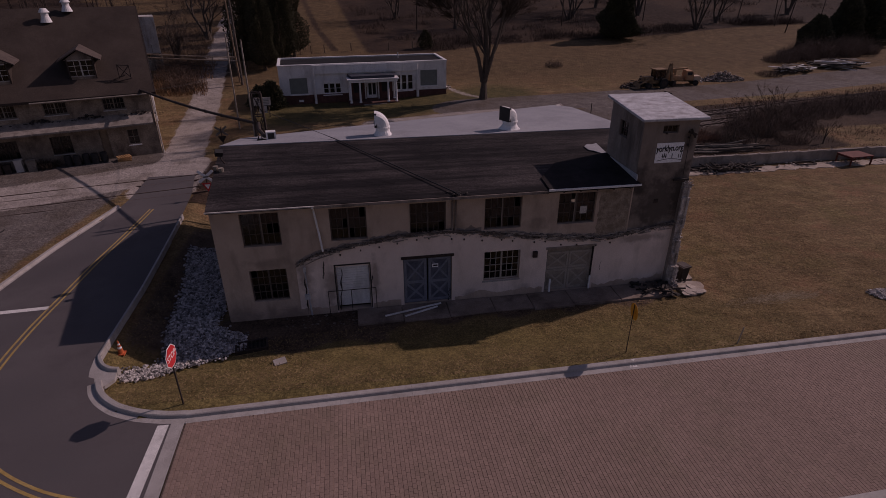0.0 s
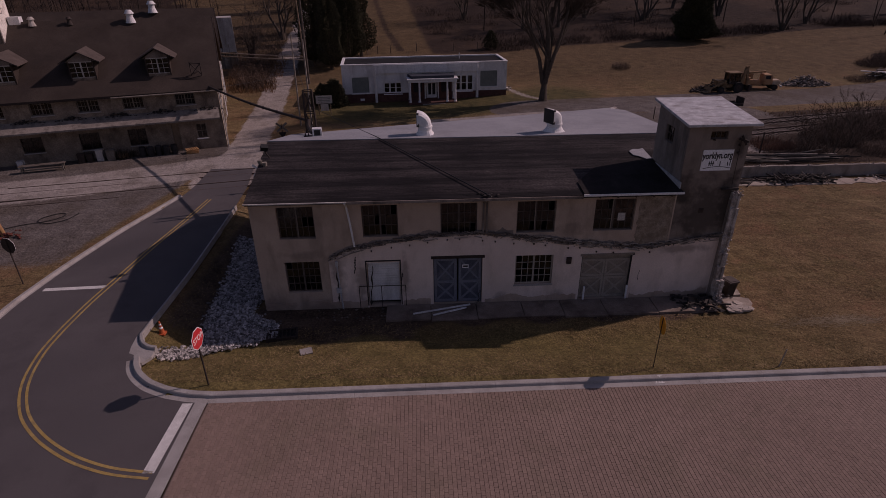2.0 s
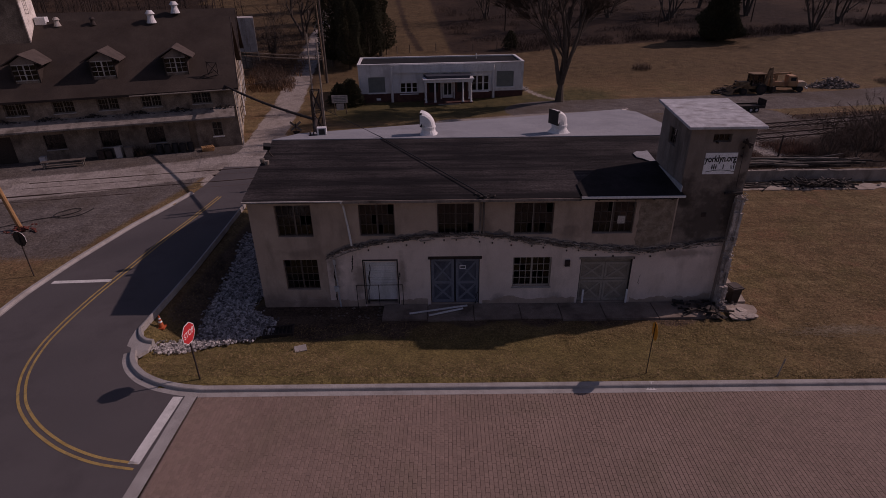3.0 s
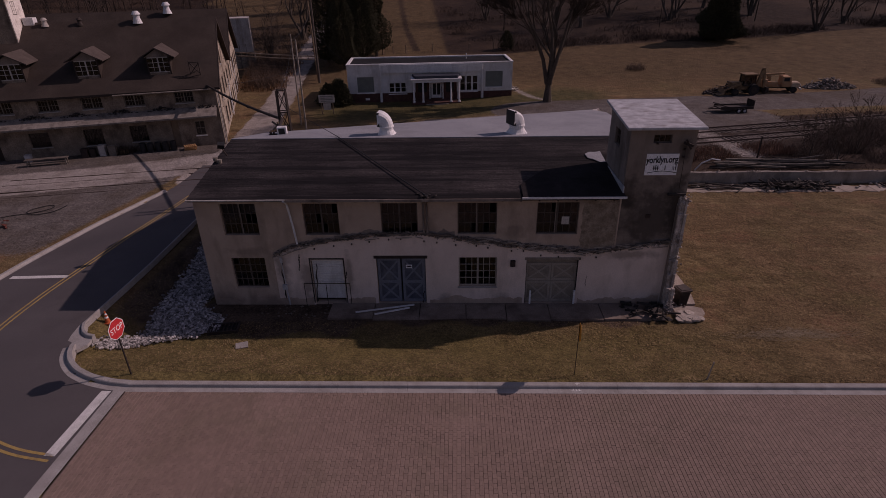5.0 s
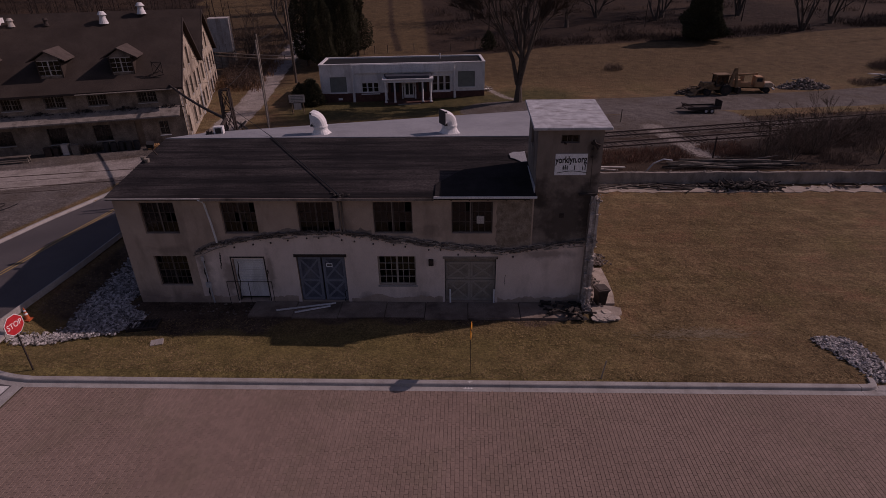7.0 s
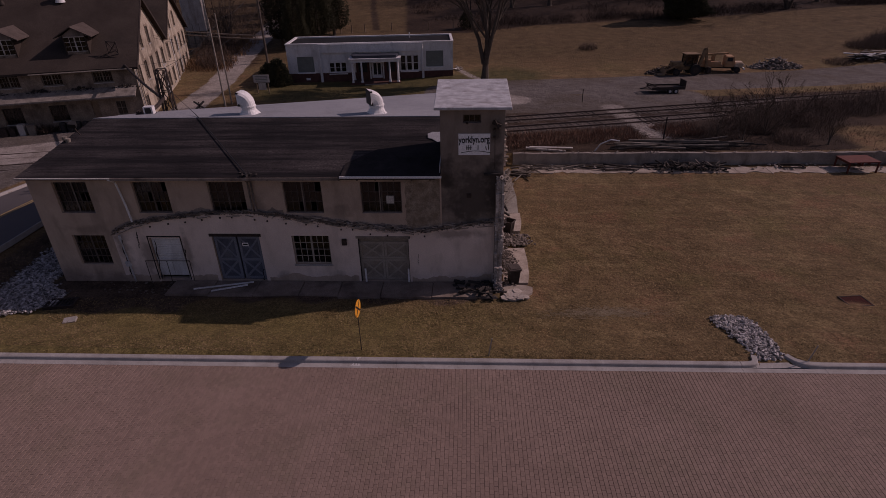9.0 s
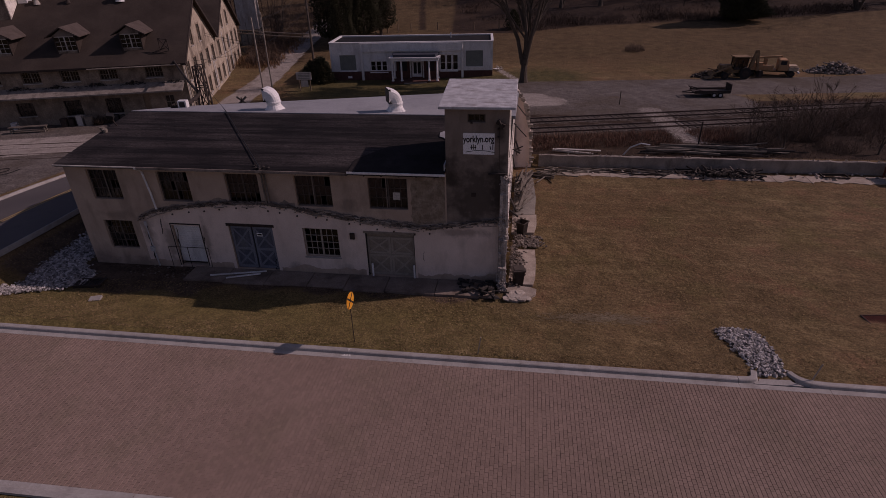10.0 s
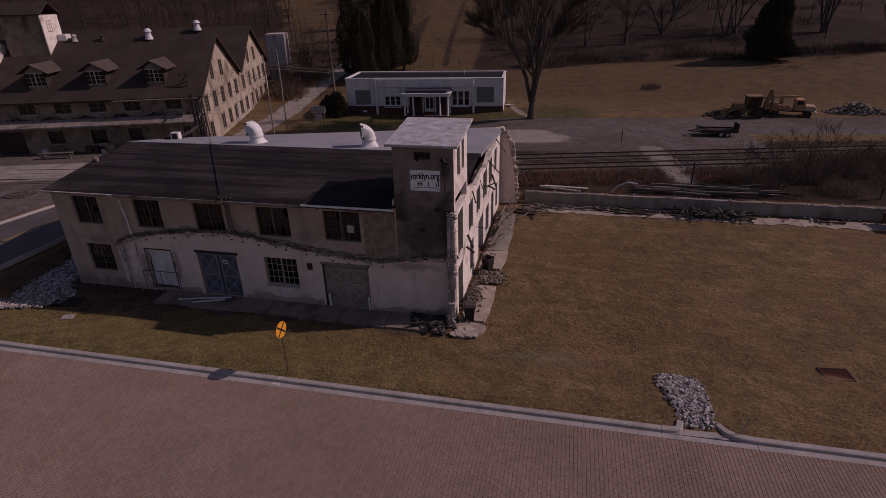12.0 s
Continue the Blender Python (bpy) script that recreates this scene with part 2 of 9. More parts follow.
CEDAR = material("dark_cedar_foliage", (0.034, 0.033, 0.021), (0.07, 0.066, 0.04), 0.5, 10, 0.95, 0, vary=0.3, island=True, spec=0.05)
ROCK = material("pale_riprap_stone", (0.22, 0.203, 0.195), (0.41, 0.382, 0.365), 3, 25, 0.9, 0.3, vary=0.75, island=True)
YELLOW_PAINT = material("faded_yellow_machine_paint", (0.31, 0.18, 0.085), (0.46, 0.29, 0.155), 1.5, 25, 0.75, 0.2, stain=(0.1, 0.06, 0.035), stain_amount=0.75, stain_scale=2.2)
ORANGE_PAINT = material("faded_orange_truck_paint", (0.36, 0.18, 0.08), (0.48, 0.28, 0.15), 1, 25, 0.7, 0.2, stain=(0.42, 0.32, 0.23), stain_amount=0.6, stain_scale=1.5)
GRIMY_YELLOW = material("grimy_yellow_machine_paint", (0.18, 0.11, 0.056), (0.31, 0.2, 0.11), 2, 25, 0.8, 0.3, stain=(0.055, 0.037, 0.026), stain_amount=0.8, stain_scale=2.5)
CREAM_PAINT = material("faded_cream_truck_paint", (0.42, 0.3, 0.2), (0.56, 0.43, 0.31), 1.5, 25, 0.7, 0.2, stain=(0.22, 0.13, 0.075), stain_amount=0.5, stain_scale=2)
RUBBER = material("black_rubber", (0.015, 0.014, 0.014), (0.03, 0.028, 0.027), 4, 50, 0.9, 0.2)
BLACK_PLASTIC = material("black_plastic", (0.015, 0.015, 0.016), (0.03, 0.029, 0.03), 3, 40, 0.6, 0.1)
SIGN_RED = material("red_sign_sheeting", (0.55, 0.03, 0.035), (0.62, 0.05, 0.05), 3, 40, 0.45, 0.0)
SIGN_WHITE = material("white_sign_sheeting", (0.82, 0.82, 0.82), (0.88, 0.88, 0.88), 3, 40, 0.45, 0.0)
SIGN_ORANGE = material("orange_sign_sheeting", (0.75, 0.28, 0.02), (0.8, 0.36, 0.04), 3, 40, 0.45, 0.0)
CONE_ORANGE = material("faded_orange_plastic", (0.5, 0.09, 0.03), (0.58, 0.14, 0.05), 3, 40, 0.6, 0.0)
BLACK_INK = material("black_ink", (0.012, 0.012, 0.014), (0.02, 0.02, 0.022), 3, 40, 0.7, 0.0)
NAVY_ROOF = material("dark_blue_shingle", (0.03, 0.035, 0.05), (0.05, 0.056, 0.075), 2, 20, 0.9, 0.4, 0.02)
TAR_ROOF = material("dark_tar_roof", (0.016, 0.016, 0.018), (0.03, 0.029, 0.031), 0.5, 15, 0.95, 0.3, spec=0.08)
WINDOW_STEEL = material("dull_window_steel", (0.07, 0.054, 0.046), (0.13, 0.104, 0.09), 4, 50, 0.8, 0.2, spec=0.2)
PIER_PLASTER = material("ragged_grey_plaster", (0.3, 0.255, 0.225), (0.54, 0.48, 0.43), 3.0, 18, 0.95, 0.5, 0.03, stain=(0.15, 0.115, 0.095), stain_amount=0.7, stain_scale=2.2, vary=0.2, island=True)
# char black, also used as painted shade inside the ruin's openings
CHAR_AND_SHADE = material("charred_debris_and_shade", (0.02, 0.018, 0.017), (0.06, 0.05, 0.045), 3, 20, 0.95, 0.5, 0.02)
RAIL_STEEL = material("rusty_rail_steel", (0.09, 0.06, 0.05), (0.15, 0.105, 0.085), 4, 40, 0.6, 0.2, metal=0.4)
TIE = material("old_sleeper_wood", (0.06, 0.046, 0.037), (0.115, 0.091, 0.075), 2, 25, 0.95, 0.4, vary=0.3)
CABLE = material("black_cable", (0.012, 0.012, 0.013), (0.02, 0.02, 0.02), 3, 30, 0.6, 0.0)

GLASS = bpy.data.materials.new("dusty_window_glass")
GLASS.use_nodes = True
gb = GLASS.node_tree.nodes["Principled BSDF"]
gb.inputs["Base Color"].default_value = (0.075, 0.058, 0.052, 1)
gb.inputs["Transmission Weight"].default_value = 0.85
gb.inputs["Roughness"].default_value = 0.12
gb.inputs["Specular IOR Level"].default_value = 0.25
gb.inputs["IOR"].default_value = 1.45


# ---------- building blocks ----------
def mesh_of(bm, name, material_):
    me = bpy.data.meshes.new(name)
    if len(bm.faces) < 4000:
        bmesh.ops.recalc_face_normals(bm, faces=bm.faces)
    bm.normal_update()
    bm.to_mesh(me)
    bm.free()
    me.materials.append(material_)
    return me


def part(name, bm, material_, parent=None, label=""):
    ob = new(name, mesh_of(bm, name, material_))
    if parent is not None:
        ob.parent = parent
    if label:
        tagged(ob, label)
    return ob


def thing(name, at=(0, 0, 0), turn=0.0, label="", category="", group="", kind=""):
    ob = new(name)
    ob.matrix_basis = pose(*at, 0, 0, turn)
    ob.empty_display_size = 0.3
    return tagged(ob, label, category, group, kind)


def lone(name, bm, material_, label="", category="", group="", kind="", m=None):
    ob = new(name, mesh_of(bm, name, material_))
    if m is not None:
        ob.matrix_basis = m
    return tagged(ob, label, category, group, kind)


def box(bm, x0, x1, y0, y1, z0, z1, m=None):
    vs = [bm.verts.new(m @ Vector(p) if m is not None else p) for p in
          ((x0, y0, z0), (x1, y0, z0), (x1, y1, z0), (x0, y1, z0), (x0, y0, z1), (x1, y0, z1), (x1, y1, z1), (x0, y1, z1))]
    for f in ((3, 2, 1, 0), (4, 5, 6, 7), (0, 1, 5, 4), (1, 2, 6, 5), (2, 3, 7, 6), (3, 0, 4, 7)):
        bm.faces.new([vs[i] for i in f])
    return vs


def boxes(*dims, m=None):
    bm = bmesh.new()
    for d in dims:
        box(bm, *d, m=m)
    return bm


def beam(bm, a, b, w, h=None, up=(0, 0, 1)):
    """A square bar from a to b."""
    a, b = Vector(a), Vector(b)
    h = h or w
    d = (b - a).normalized()
    side = d.cross(Vector(up))
    if side.length < 1e-3:
        side = d.cross(Vector((1, 0, 0)))
    side.normalize()
    top = side.cross(d)
    vs = []
    for p in (a, b):
        for i, j in ((-1, -1), (1, -1), (1, 1), (-1, 1)):
            vs.append(bm.verts.new(p + side * i * w / 2 + top * j * h / 2))
    for f in ((0, 1, 2, 3), (7, 6, 5, 4), (0, 4, 5, 1), (1, 5, 6, 2), (2, 6, 7, 3), (3, 7, 4, 0)):
        bm.faces.new([vs[i] for i in f])


def tube(bm, points, radii, sides=8, cap=True):
    """A round tube through points."""
    pts = [Vector(p) for p in points]
    rings = []
    for i, p in enumerate(pts):
        d = (pts[min(i + 1, len(pts) - 1)] - pts[max(i - 1, 0)]).normalized()
        s = d.cross(Vector((0, 0, 1)))
        if s.length < 1e-3:
            s = Vector((1, 0, 0))
        s.normalize()
        q = s.cross(d)
        r = radii[i] if isinstance(radii, (list, tuple)) else radii
        rings.append([bm.verts.new(p + (s * math.cos(k * math.tau / sides) + q * math.sin(k * math.tau / sides)) * r) for k in range(sides)])
    for a, b in zip(rings, rings[1:]):
        for k in range(sides):
            bm.faces.new((a[k], a[(k + 1) % sides], b[(k + 1) % sides], b[k]))
    if cap:
        bm.faces.new(rings[0][::-1])
        bm.faces.new(rings[-1])


def cyl(bm, x, y, z0, z1, r0, r1=None, sides=16, m=None):
    r1 = r0 if r1 is None else r1
    lo, hi = [], []
    for k in range(sides):
        c, s = math.cos(k * math.tau / sides), math.sin(k * math.tau / sides)
        a, b = Vector((x + c * r0, y + s * r0, z0)), Vector((x + c * r1, y + s * r1, z1))
        lo.append(bm.verts.new(m @ a if m is not None else a))
        hi.append(bm.verts.new(m @ b if m is not None else b))
    for k in range(sides):
        bm.faces.new((lo[k], lo[(k + 1) % sides], hi[(k + 1) % sides], hi[k]))
    bm.faces.new(lo[::-1])
    bm.faces.new(hi)


def prism(bm, poly, z0, z1, m=None):
    """A flat polygon (x, y) raised from z0 to z1."""
    lo = [bm.verts.new(m @ Vector((x, y, z0)) if m is not None else (x, y, z0)) for x, y in poly]
    hi = [bm.verts.new(m @ Vector((x, y, z1)) if m is not None else (x, y, z1)) for x, y in poly]
    n = len(poly)
    for k in range(n):
        bm.faces.new((lo[k], lo[(k + 1) % n], hi[(k + 1) % n], hi[k]))
    bm.faces.new(lo[::-1])
    bm.faces.new(hi)


def stone(bm, c, r, rng, squash=0.7):
    """A rough stone: a jittered octahedron-like lump."""
    ax = Euler((rng.uniform(0, 6), rng.uniform(0, 6), rng.uniform(0, 6))).to_matrix()
    vs = []
    for d in ((1, 0, 0), (-1, 0, 0), (0, 1, 0), (0, -1, 0), (0, 0, 1), (0, 0, -1)):
        v = ax @ (Vector(d) * r * rng.uniform(0.7, 1.25))
        v.z *= squash
        vs.append(bm.verts.new(Vector(c) + v))
    for f in ((0, 2, 4), (2, 1, 4), (1, 3, 4), (3, 0, 4), (2, 0, 5), (1, 2, 5), (3, 1, 5), (0, 3, 5)):
        bm.faces.new([vs[i] for i in f])


def frame_of(o, u, n):
    """A pose whose x runs along u, whose y points out along n and whose z is up."""
    u, n = Vector((*u, 0)).normalized(), Vector((*n, 0)).normalized()
    m = Matrix((u, n, Vector((0, 0, 1)))).transposed().to_4x4()
    return Matrix.Translation(o) @ m


def wall_sheet(length, height, openings, thick, steps=None, top=None, bottom=0.0):
    """A wall in x (along), z (up), outer face at y = 0, inner at y = -thick, with openings (x0, x1, z0, z1) cut through it.
    top: optional function of x for a ragged or sloping head."""
    bm = bmesh.new()
    xs = sorted({0.0, length, *(v for o in openings for v in o[:2]), *(steps or [])})
    xs = [x for x in xs if 0 <= x <= length]

    def quad(*p):
        bm.faces.new([bm.verts.new(q) for q in p])

    def runs(xm):
        zs = [(bottom, None)]
        cut = sorted((o[2], o[3]) for o in openings if o[0] < xm < o[1])
        out, z = [], bottom
        for a, b in cut:
            out.append((z, a))
            z = b
        out.append((z, None))
        return out
    cols = []
    for a, b in zip(xs, xs[1:]):
        cols.append(runs((a + b) / 2))
    for (a, b), col in zip(zip(xs, xs[1:]), cols):
        ha, hb = (top(a), top(b)) if top else (height, height)
        for z0, z1 in col:
            ta, tb = (ha, hb) if z1 is None else (min(z1, ha), min(z1, hb))
            la, lb = min(z0, ta), min(z0, tb)
            if ta - la < 1e-4 and tb - lb < 1e-4:
                continue
            quad((b, 0, lb), (a, 0, la), (a, 0, ta), (b, 0, tb))
            quad((a, -thick, la), (b, -thick, lb), (b, -thick, tb), (a, -thick, ta))
            quad((a, 0, ta), (a, -thick, ta), (b, -thick, tb), (b, 0, tb))
            quad((a, 0, la), (b, 0, lb), (b, -thick, lb), (a, -thick, la))
    for o in openings:
        for x in o[:2]:
            if 0 < x < length:
                h = min(o[3], top(x) if top else height)
                if h > o[2]:
                    quad((x, 0, o[2]), (x, 0, h), (x, -thick, h), (x, -thick, o[2]))
    for x in (0.0, length):
        h = top(x) if top else height
        quad((x, 0, bottom), (x, 0, h), (x, -thick, h), (x, -thick, bottom))
    bmesh.ops.remove_doubles(bm, verts=bm.verts, dist=1e-4)
    bmesh.ops.recalc_face_normals(bm, faces=bm.faces)
    return bm


def moved(bm, m):
    bm.transform(m)
    return bm


def window(parent, m, x0, x1, z0, z1, cols, rows, recess=0.12, bar=0.05, frame_mat=None, mullions=(), missing=0, rng=None, sill=True, sill_mat=None, panes=True, name="window"):
    """A window in a wall frame m: frame with bars as the part, panes and sill below it."""
    frame_mat = frame_mat or WINDOW_STEEL
    f = bar * 1.3
    ix0, ix1, iz0, iz1 = x0 + f, x1 - f, z0 + f, z1 - f
    half = lambda i: bar * (0.9 if i in mullions else 0.28)
    lights = []
    for i in range(cols):
        for j in range(rows):
            a = ix0 + (ix1 - ix0) * i / cols + (half(i) if i else 0)
            b = ix0 + (ix1 - ix0) * (i + 1) / cols - (half(i + 1) if i < cols - 1 else 0)
            c = iz0 + (iz1 - iz0) * j / rows + (bar * 0.28 if j else 0)
            d = iz0 + (iz1 - iz0) * (j + 1) / rows - (bar * 0.28 if j < rows - 1 else 0)
            lights.append((a - x0, b - x0, c - z0, d - z0))
    bm = wall_sheet(x1 - x0, z1 - z0, lights, 0.05)
    bm.transform(m @ Matrix.Translation((x0, -recess, z0)))
    w = part(name, bm, frame_mat, parent)
    y = -recess - 0.03
    if panes:
        for i in range(cols):
            for j in range(rows):
                if rng and rng.random() < missing:
                    continue
                a, b = ix0 + (ix1 - ix0) * i / cols, ix0 + (ix1 - ix0) * (i + 1) / cols
                c, d = iz0 + (iz1 - iz0) * j / rows, iz0 + (iz1 - iz0) * (j + 1) / rows
                part("pane", boxes((a, b, y - 0.004, y, c, d), m=m), GLASS, w)
    else:
        part("pane", boxes((ix0, ix1, y - 0.004, y, iz0, iz1), m=m), GLASS, w)
    if sill:
        part("sill", boxes((x0 - 0.06, x1 + 0.06, -recess, 0.07, z0 - 0.1, z0 - 0.002), m=m), sill_mat or CONCRETE, w)
    return w


# ---------- ground ----------
def smooth(a, b, x):
    t = np.clip((np.asarray(x, float) - a) / (b - a), 0, 1)
    return t * t * (3 - 2 * t)


def street_z(x):
    return np.clip(1.3 - 0.02 * np.asarray(x, float), 0.3, 1.55)


FAR_Y = (83, 100, 115, 140, 200, 300, 420, 700)
FAR_Z = (0.85, 2.0, 2.8, 5.0, 13.0, 30.0, 52.0, 85.0)


def road_z(x, y):
    """Height of the side road's surface: level with the street, then falling away to the rail crossing."""
    y = np.asarray(y, float)
    k = np.clip((40 - y) / 21, 0, 1)
    return k * street_z(x) + (1 - k) * 0.8 + np.interp(y, (40, 60, 80) + FAR_Y[1:], (0.0, -0.58, -0.4) + tuple(v - 0.8 for v in FAR_Z[1:]))


def lot_z(x, y):
    """Height of the lot: a bank down from the street, a flat yard, a step up at the rear retaining wall."""
    x, y = np.asarray(x, float), np.asarray(y, float)
    e = 23 + np.clip((x - 16) / 8, 0, 1) * 3
    kerb = 18.5 + 0.024 * x
    bank = street_z(x) + 0.05
    z = bank * (1 - smooth(kerb, e, y)) - 0.3 * smooth(30, 45, y)
    z = z + np.where(y > 47.15, 1.0, 0.0)
    z = z + 0.12 * smooth(48, 54, y)
    z = z + np.where(y > 80, np.interp(y, FAR_Y, FAR_Z) - 0.82, 0) * smooth(80, 84, y)
    z = z - 0.5 * smooth(20, 0, x) * smooth(60, 70, y) * (1 - smooth(84, 92, y))
    return z


def ground_z(x, y):
    x, y = np.asarray(x, float), np.asarray(y, float)
    w = smooth(-12.7, -9.6, x + 0.04 * (y - 20))
    z = road_z(x, y) * (1 - w) + lot_z(x, y) * w
    return z + 14 * smooth(55, 200, -x) * smooth(90, 200, y)


def gz(x, y):
    return float(ground_z(x, y))


ROAD_RIGHT = [(-7.3, 17.5), (-8.6, 17.62), (-9.8, 18.18), (-10.8, 18.95), (-11.4, 19.9), (-11.75, 20.9), (-12.0, 22), (-12.08, 24.5), (-12.12, 26.5), (-12.18, 30), (-12.5, 36), (-12.85, 40.5), (-13.2, 45), (-14.2, 51)]
ROAD_LEFT = [(-7.6, 9.6), (-10.5, 9.9), (-14.3, 11.4), (-17.3, 14.2), (-19.2, 18), (-20.0, 22), (-20.25, 26), (-20.0, 30), (-19.3, 36), (-18.2, 41.5), (-17.9, 45), (-18.2, 51)]


def resample(pts, n):
    p = np.array(pts, float)
    d = np.concatenate([[0], np.cumsum(np.linalg.norm(np.diff(p, axis=0), axis=1))])
    # smooth the corners by a running spline
    t = np.linspace(0, d[-1], n)
    out = np.stack([np.interp(t, d, p[:, i]) for i in range(2)], 1)
    for _ in range(3):
        out[1:-1] = (out[:-2] + 2 * out[1:-1] + out[2:]) / 4
    return out


RR, RL = resample(ROAD_RIGHT, 60), resample(ROAD_LEFT, 60)


def in_poly(px, py, poly):
    inside = np.zeros(px.shape, bool)
    j = len(poly) - 1
    for i in range(len(poly)):
        xi, yi = poly[i]
        xj, yj = poly[j]
        hit = ((yi > py) != (yj > py)) & (px < (xj - xi) * (py - yi) / (yj - yi + 1e-12) + xi)
        inside ^= hit
        j = i
    return inside


def seg_dist(px, py, line):
    best = np.full(px.shape, 1e9)
    for (ax, ay), (bx, by) in zip(line, line[1:]):
        dx, dy = bx - ax, by - ay
        t = np.clip(((px - ax) * dx + (py - ay) * dy) / (dx * dx + dy * dy), 0, 1)
        best = np.minimum(best, np.hypot(px - ax - t * dx, py - ay - t * dy))
    return best


def steps(*runs):
    out = [runs[0][0]]
    for a, b, s in runs:
        n = max(1, int(round((b - a) / s)))
        out += [a + (b - a) * (i + 1) / n for i in range(n)]
    return np.array(out)


FIELD_EDGE = ((-40, 17, 30, 50, 65, 83, 99, 160), (112, 113, 119, 122.5, 124, 129, 134, 140))
gx = steps((-700, -120, 40), (-120, -50, 5), (-50, -25, 1), (-25, 45, 0.5), (45, 75, 1), (75, 140, 4), (140, 800, 44))
gy = np.unique(np.concatenate([steps((-300, -20, 40), (-20, 8, 4), (8, 50, 0.5), (50, 90, 0.8), (90, 135, 1.5), (135, 240, 5), (240, 900, 33)), [47.1, 47.2]]))
GX, GY = np.meshgrid(gx, gy)
GZ = ground_z(GX, GY)
ROAD_POLY = np.concatenate([RR, RL[::-1]])
STREET = (-7.4, 120.0)
carve = in_poly(GX, GY, ROAD_POLY) | ((GX > STREET[0]) & (GX < STREET[1]) & (GY > 9.75 + 0.024 * GX) & (GY < 18.06 + 0.024 * GX))
bumpy = np.array([noise.noise((a * 0.35, b * 0.35, 0.0)) * 0.07 + noise.noise((a * 0.06, b * 0.06, 3.0)) * 0.12 for a, b in zip(GX.ravel(), GY.ravel())]).reshape(GX.shape)
GZ = np.where(carve, GZ - 0.22, GZ + bumpy * smooth(19, 21, GY) * (1 - smooth(42, 46, GY) * 0.6))
GZ = np.where((GX > -9) & (GX < 20) & (GY > 25.5) & (GY < 46), np.minimum(GZ, -0.03), GZ)
nx, ny = len(gx), len(gy)
faces = [(j * nx + i, j * nx + i + 1, (j + 1) * nx + i + 1, (j + 1) * nx + i) for j in range(ny - 1) for i in range(nx - 1)]
ground_me = bpy.data.meshes.new("ground")
ground_me.from_pydata(np.stack([GX.ravel(), GY.ravel(), GZ.ravel()], 1).tolist(), [], faces)
REAR_ROAD = [(-15.6, 44), (-16.0, 52), (-16.9, 58), (-21.3, 98), (-24.5, 125), (-28, 170)]
gravel = np.maximum.reduce([
    (1 - smooth(-1.0, 1.0, GX + 20.9 - 0.14 * np.maximum(GY - 34, 0))) * smooth(28.5, 33, GY) * (1 - smooth(59, 62, GY + 0.31 * (GX + 20))) * smooth(-75, -60, GX),
    (1 - smooth(4.1, 5.3, seg_dist(GX, GY, [(16, 72.6), (25, 73.4), (62, 77.5), (112, 89)]))),
    (1 - smooth(3.0, 5.0, seg_dist(GX, GY, [(19, 64.5), (30, 64.8), (42, 67.5)]))),
    0.56 * (1 - smooth(1.2, 2.0, seg_dist(GX, GY, [(16, 53.1), (47, 60.1)]))),
    0.56 * (1 - smooth(1.2, 2.0, seg_dist(GX, GY, [(16, 56.9), (60, 66.8)]))),
])
pale = np.maximum.reduce([
    (1 - smooth(1.7, 2.3, seg_dist(GX, GY, REAR_ROAD))),
    (1 - smooth(2.6, 4.2, seg_dist(GX, GY, [(-60, 37), (-34, 45.2), (-27.6, 47.2), (-21.5, 50.2), (-17, 52.5)]))),
    (1 - smooth(2.2, 3.2, seg_dist(GX, GY, [(-16, 47), (-16.4, 55)]))),
    0.55 * (1 - smooth(1.0, 2.2, seg_dist(GX, GY, [(35.5, 52.5), (33.5, 63)]))),
    0.62 * (1 - smooth(0.3, 1.1, seg_dist(GX, GY, [(15.6, 85.6), (17.8, 80.3), (19, 78.5)]))),
    0.9 * (1 - smooth(1.6, 3.2, seg_dist(GX, GY, [(0, 64), (17, 66.2), (22.3, 66.8)]))),
    0.8 * (1 - smooth(1.6, 3.2, seg_dist(GX, GY, [(4, 67), (20.5, 68.4)]))),
])
brush = np.maximum.reduce([
    1 - smooth(4.6, 6.5, seg_dist(GX, GY, [(-30, 45.5), (20, 57), (45, 62), (120, 72)])) * 1.0,
    smooth(33, 38, GX) * smooth(47.3, 48.5, GY) * (1 - smooth(57, 62, GY - 0.23 * (GX - 36))) * (1 - smooth(49, 56, GX) * (1 - smooth(53, 57, GY))),
    smooth(47.2, 47.4, GY) * (1 - smooth(52, 55, GY - 0.2 * (GX - 20))) * smooth(17, 19, GX) * (1 - smooth(36, 40, GX)),
    smooth(-2, 2, GY - np.interp(GX, *FIELD_EDGE)) * smooth(2.5, 7, GX + 0.09 * (GY - 115)),
    smooth(7, 12, -GX - 0.16 * (GY - 115)) * smooth(114, 118, GY),
    0.6 * (1 - smooth(0.4, 1.6, seg_dist(GX, GY, [(-1.5, 117), (-5.5, 140), (-13, 200)]))),
    smooth(-14, -24, GX + 0.11 * (GY - 100)) * smooth(84, 90, GY),
    0.85 * smooth(195, 215, GY),
])
brush = np.where(carve, 0, brush)
brush = np.where((GX < -14) & (GY < 62), 0, brush)
brush = np.where((GX > -62) & (GX < -20) & (GY > 84) & (GY < 215), brush * 0.42, brush)
brush = np.where((np.abs(GX + 50 + 0.64 * (GY - 165)) < 9) & (GY > 160) & (GY < 235), 0, brush)  # open slope between the woods
soil = np.maximum(0 * GX, 0.95 * smooth(24.0, 25.0, GY + 0.3 * np.sin(GX * 1.7)) * (1 - smooth(26.6, 27.2, GY)) * smooth(-8.5, -7, GX) * (1 - smooth(18, 19, GX)))
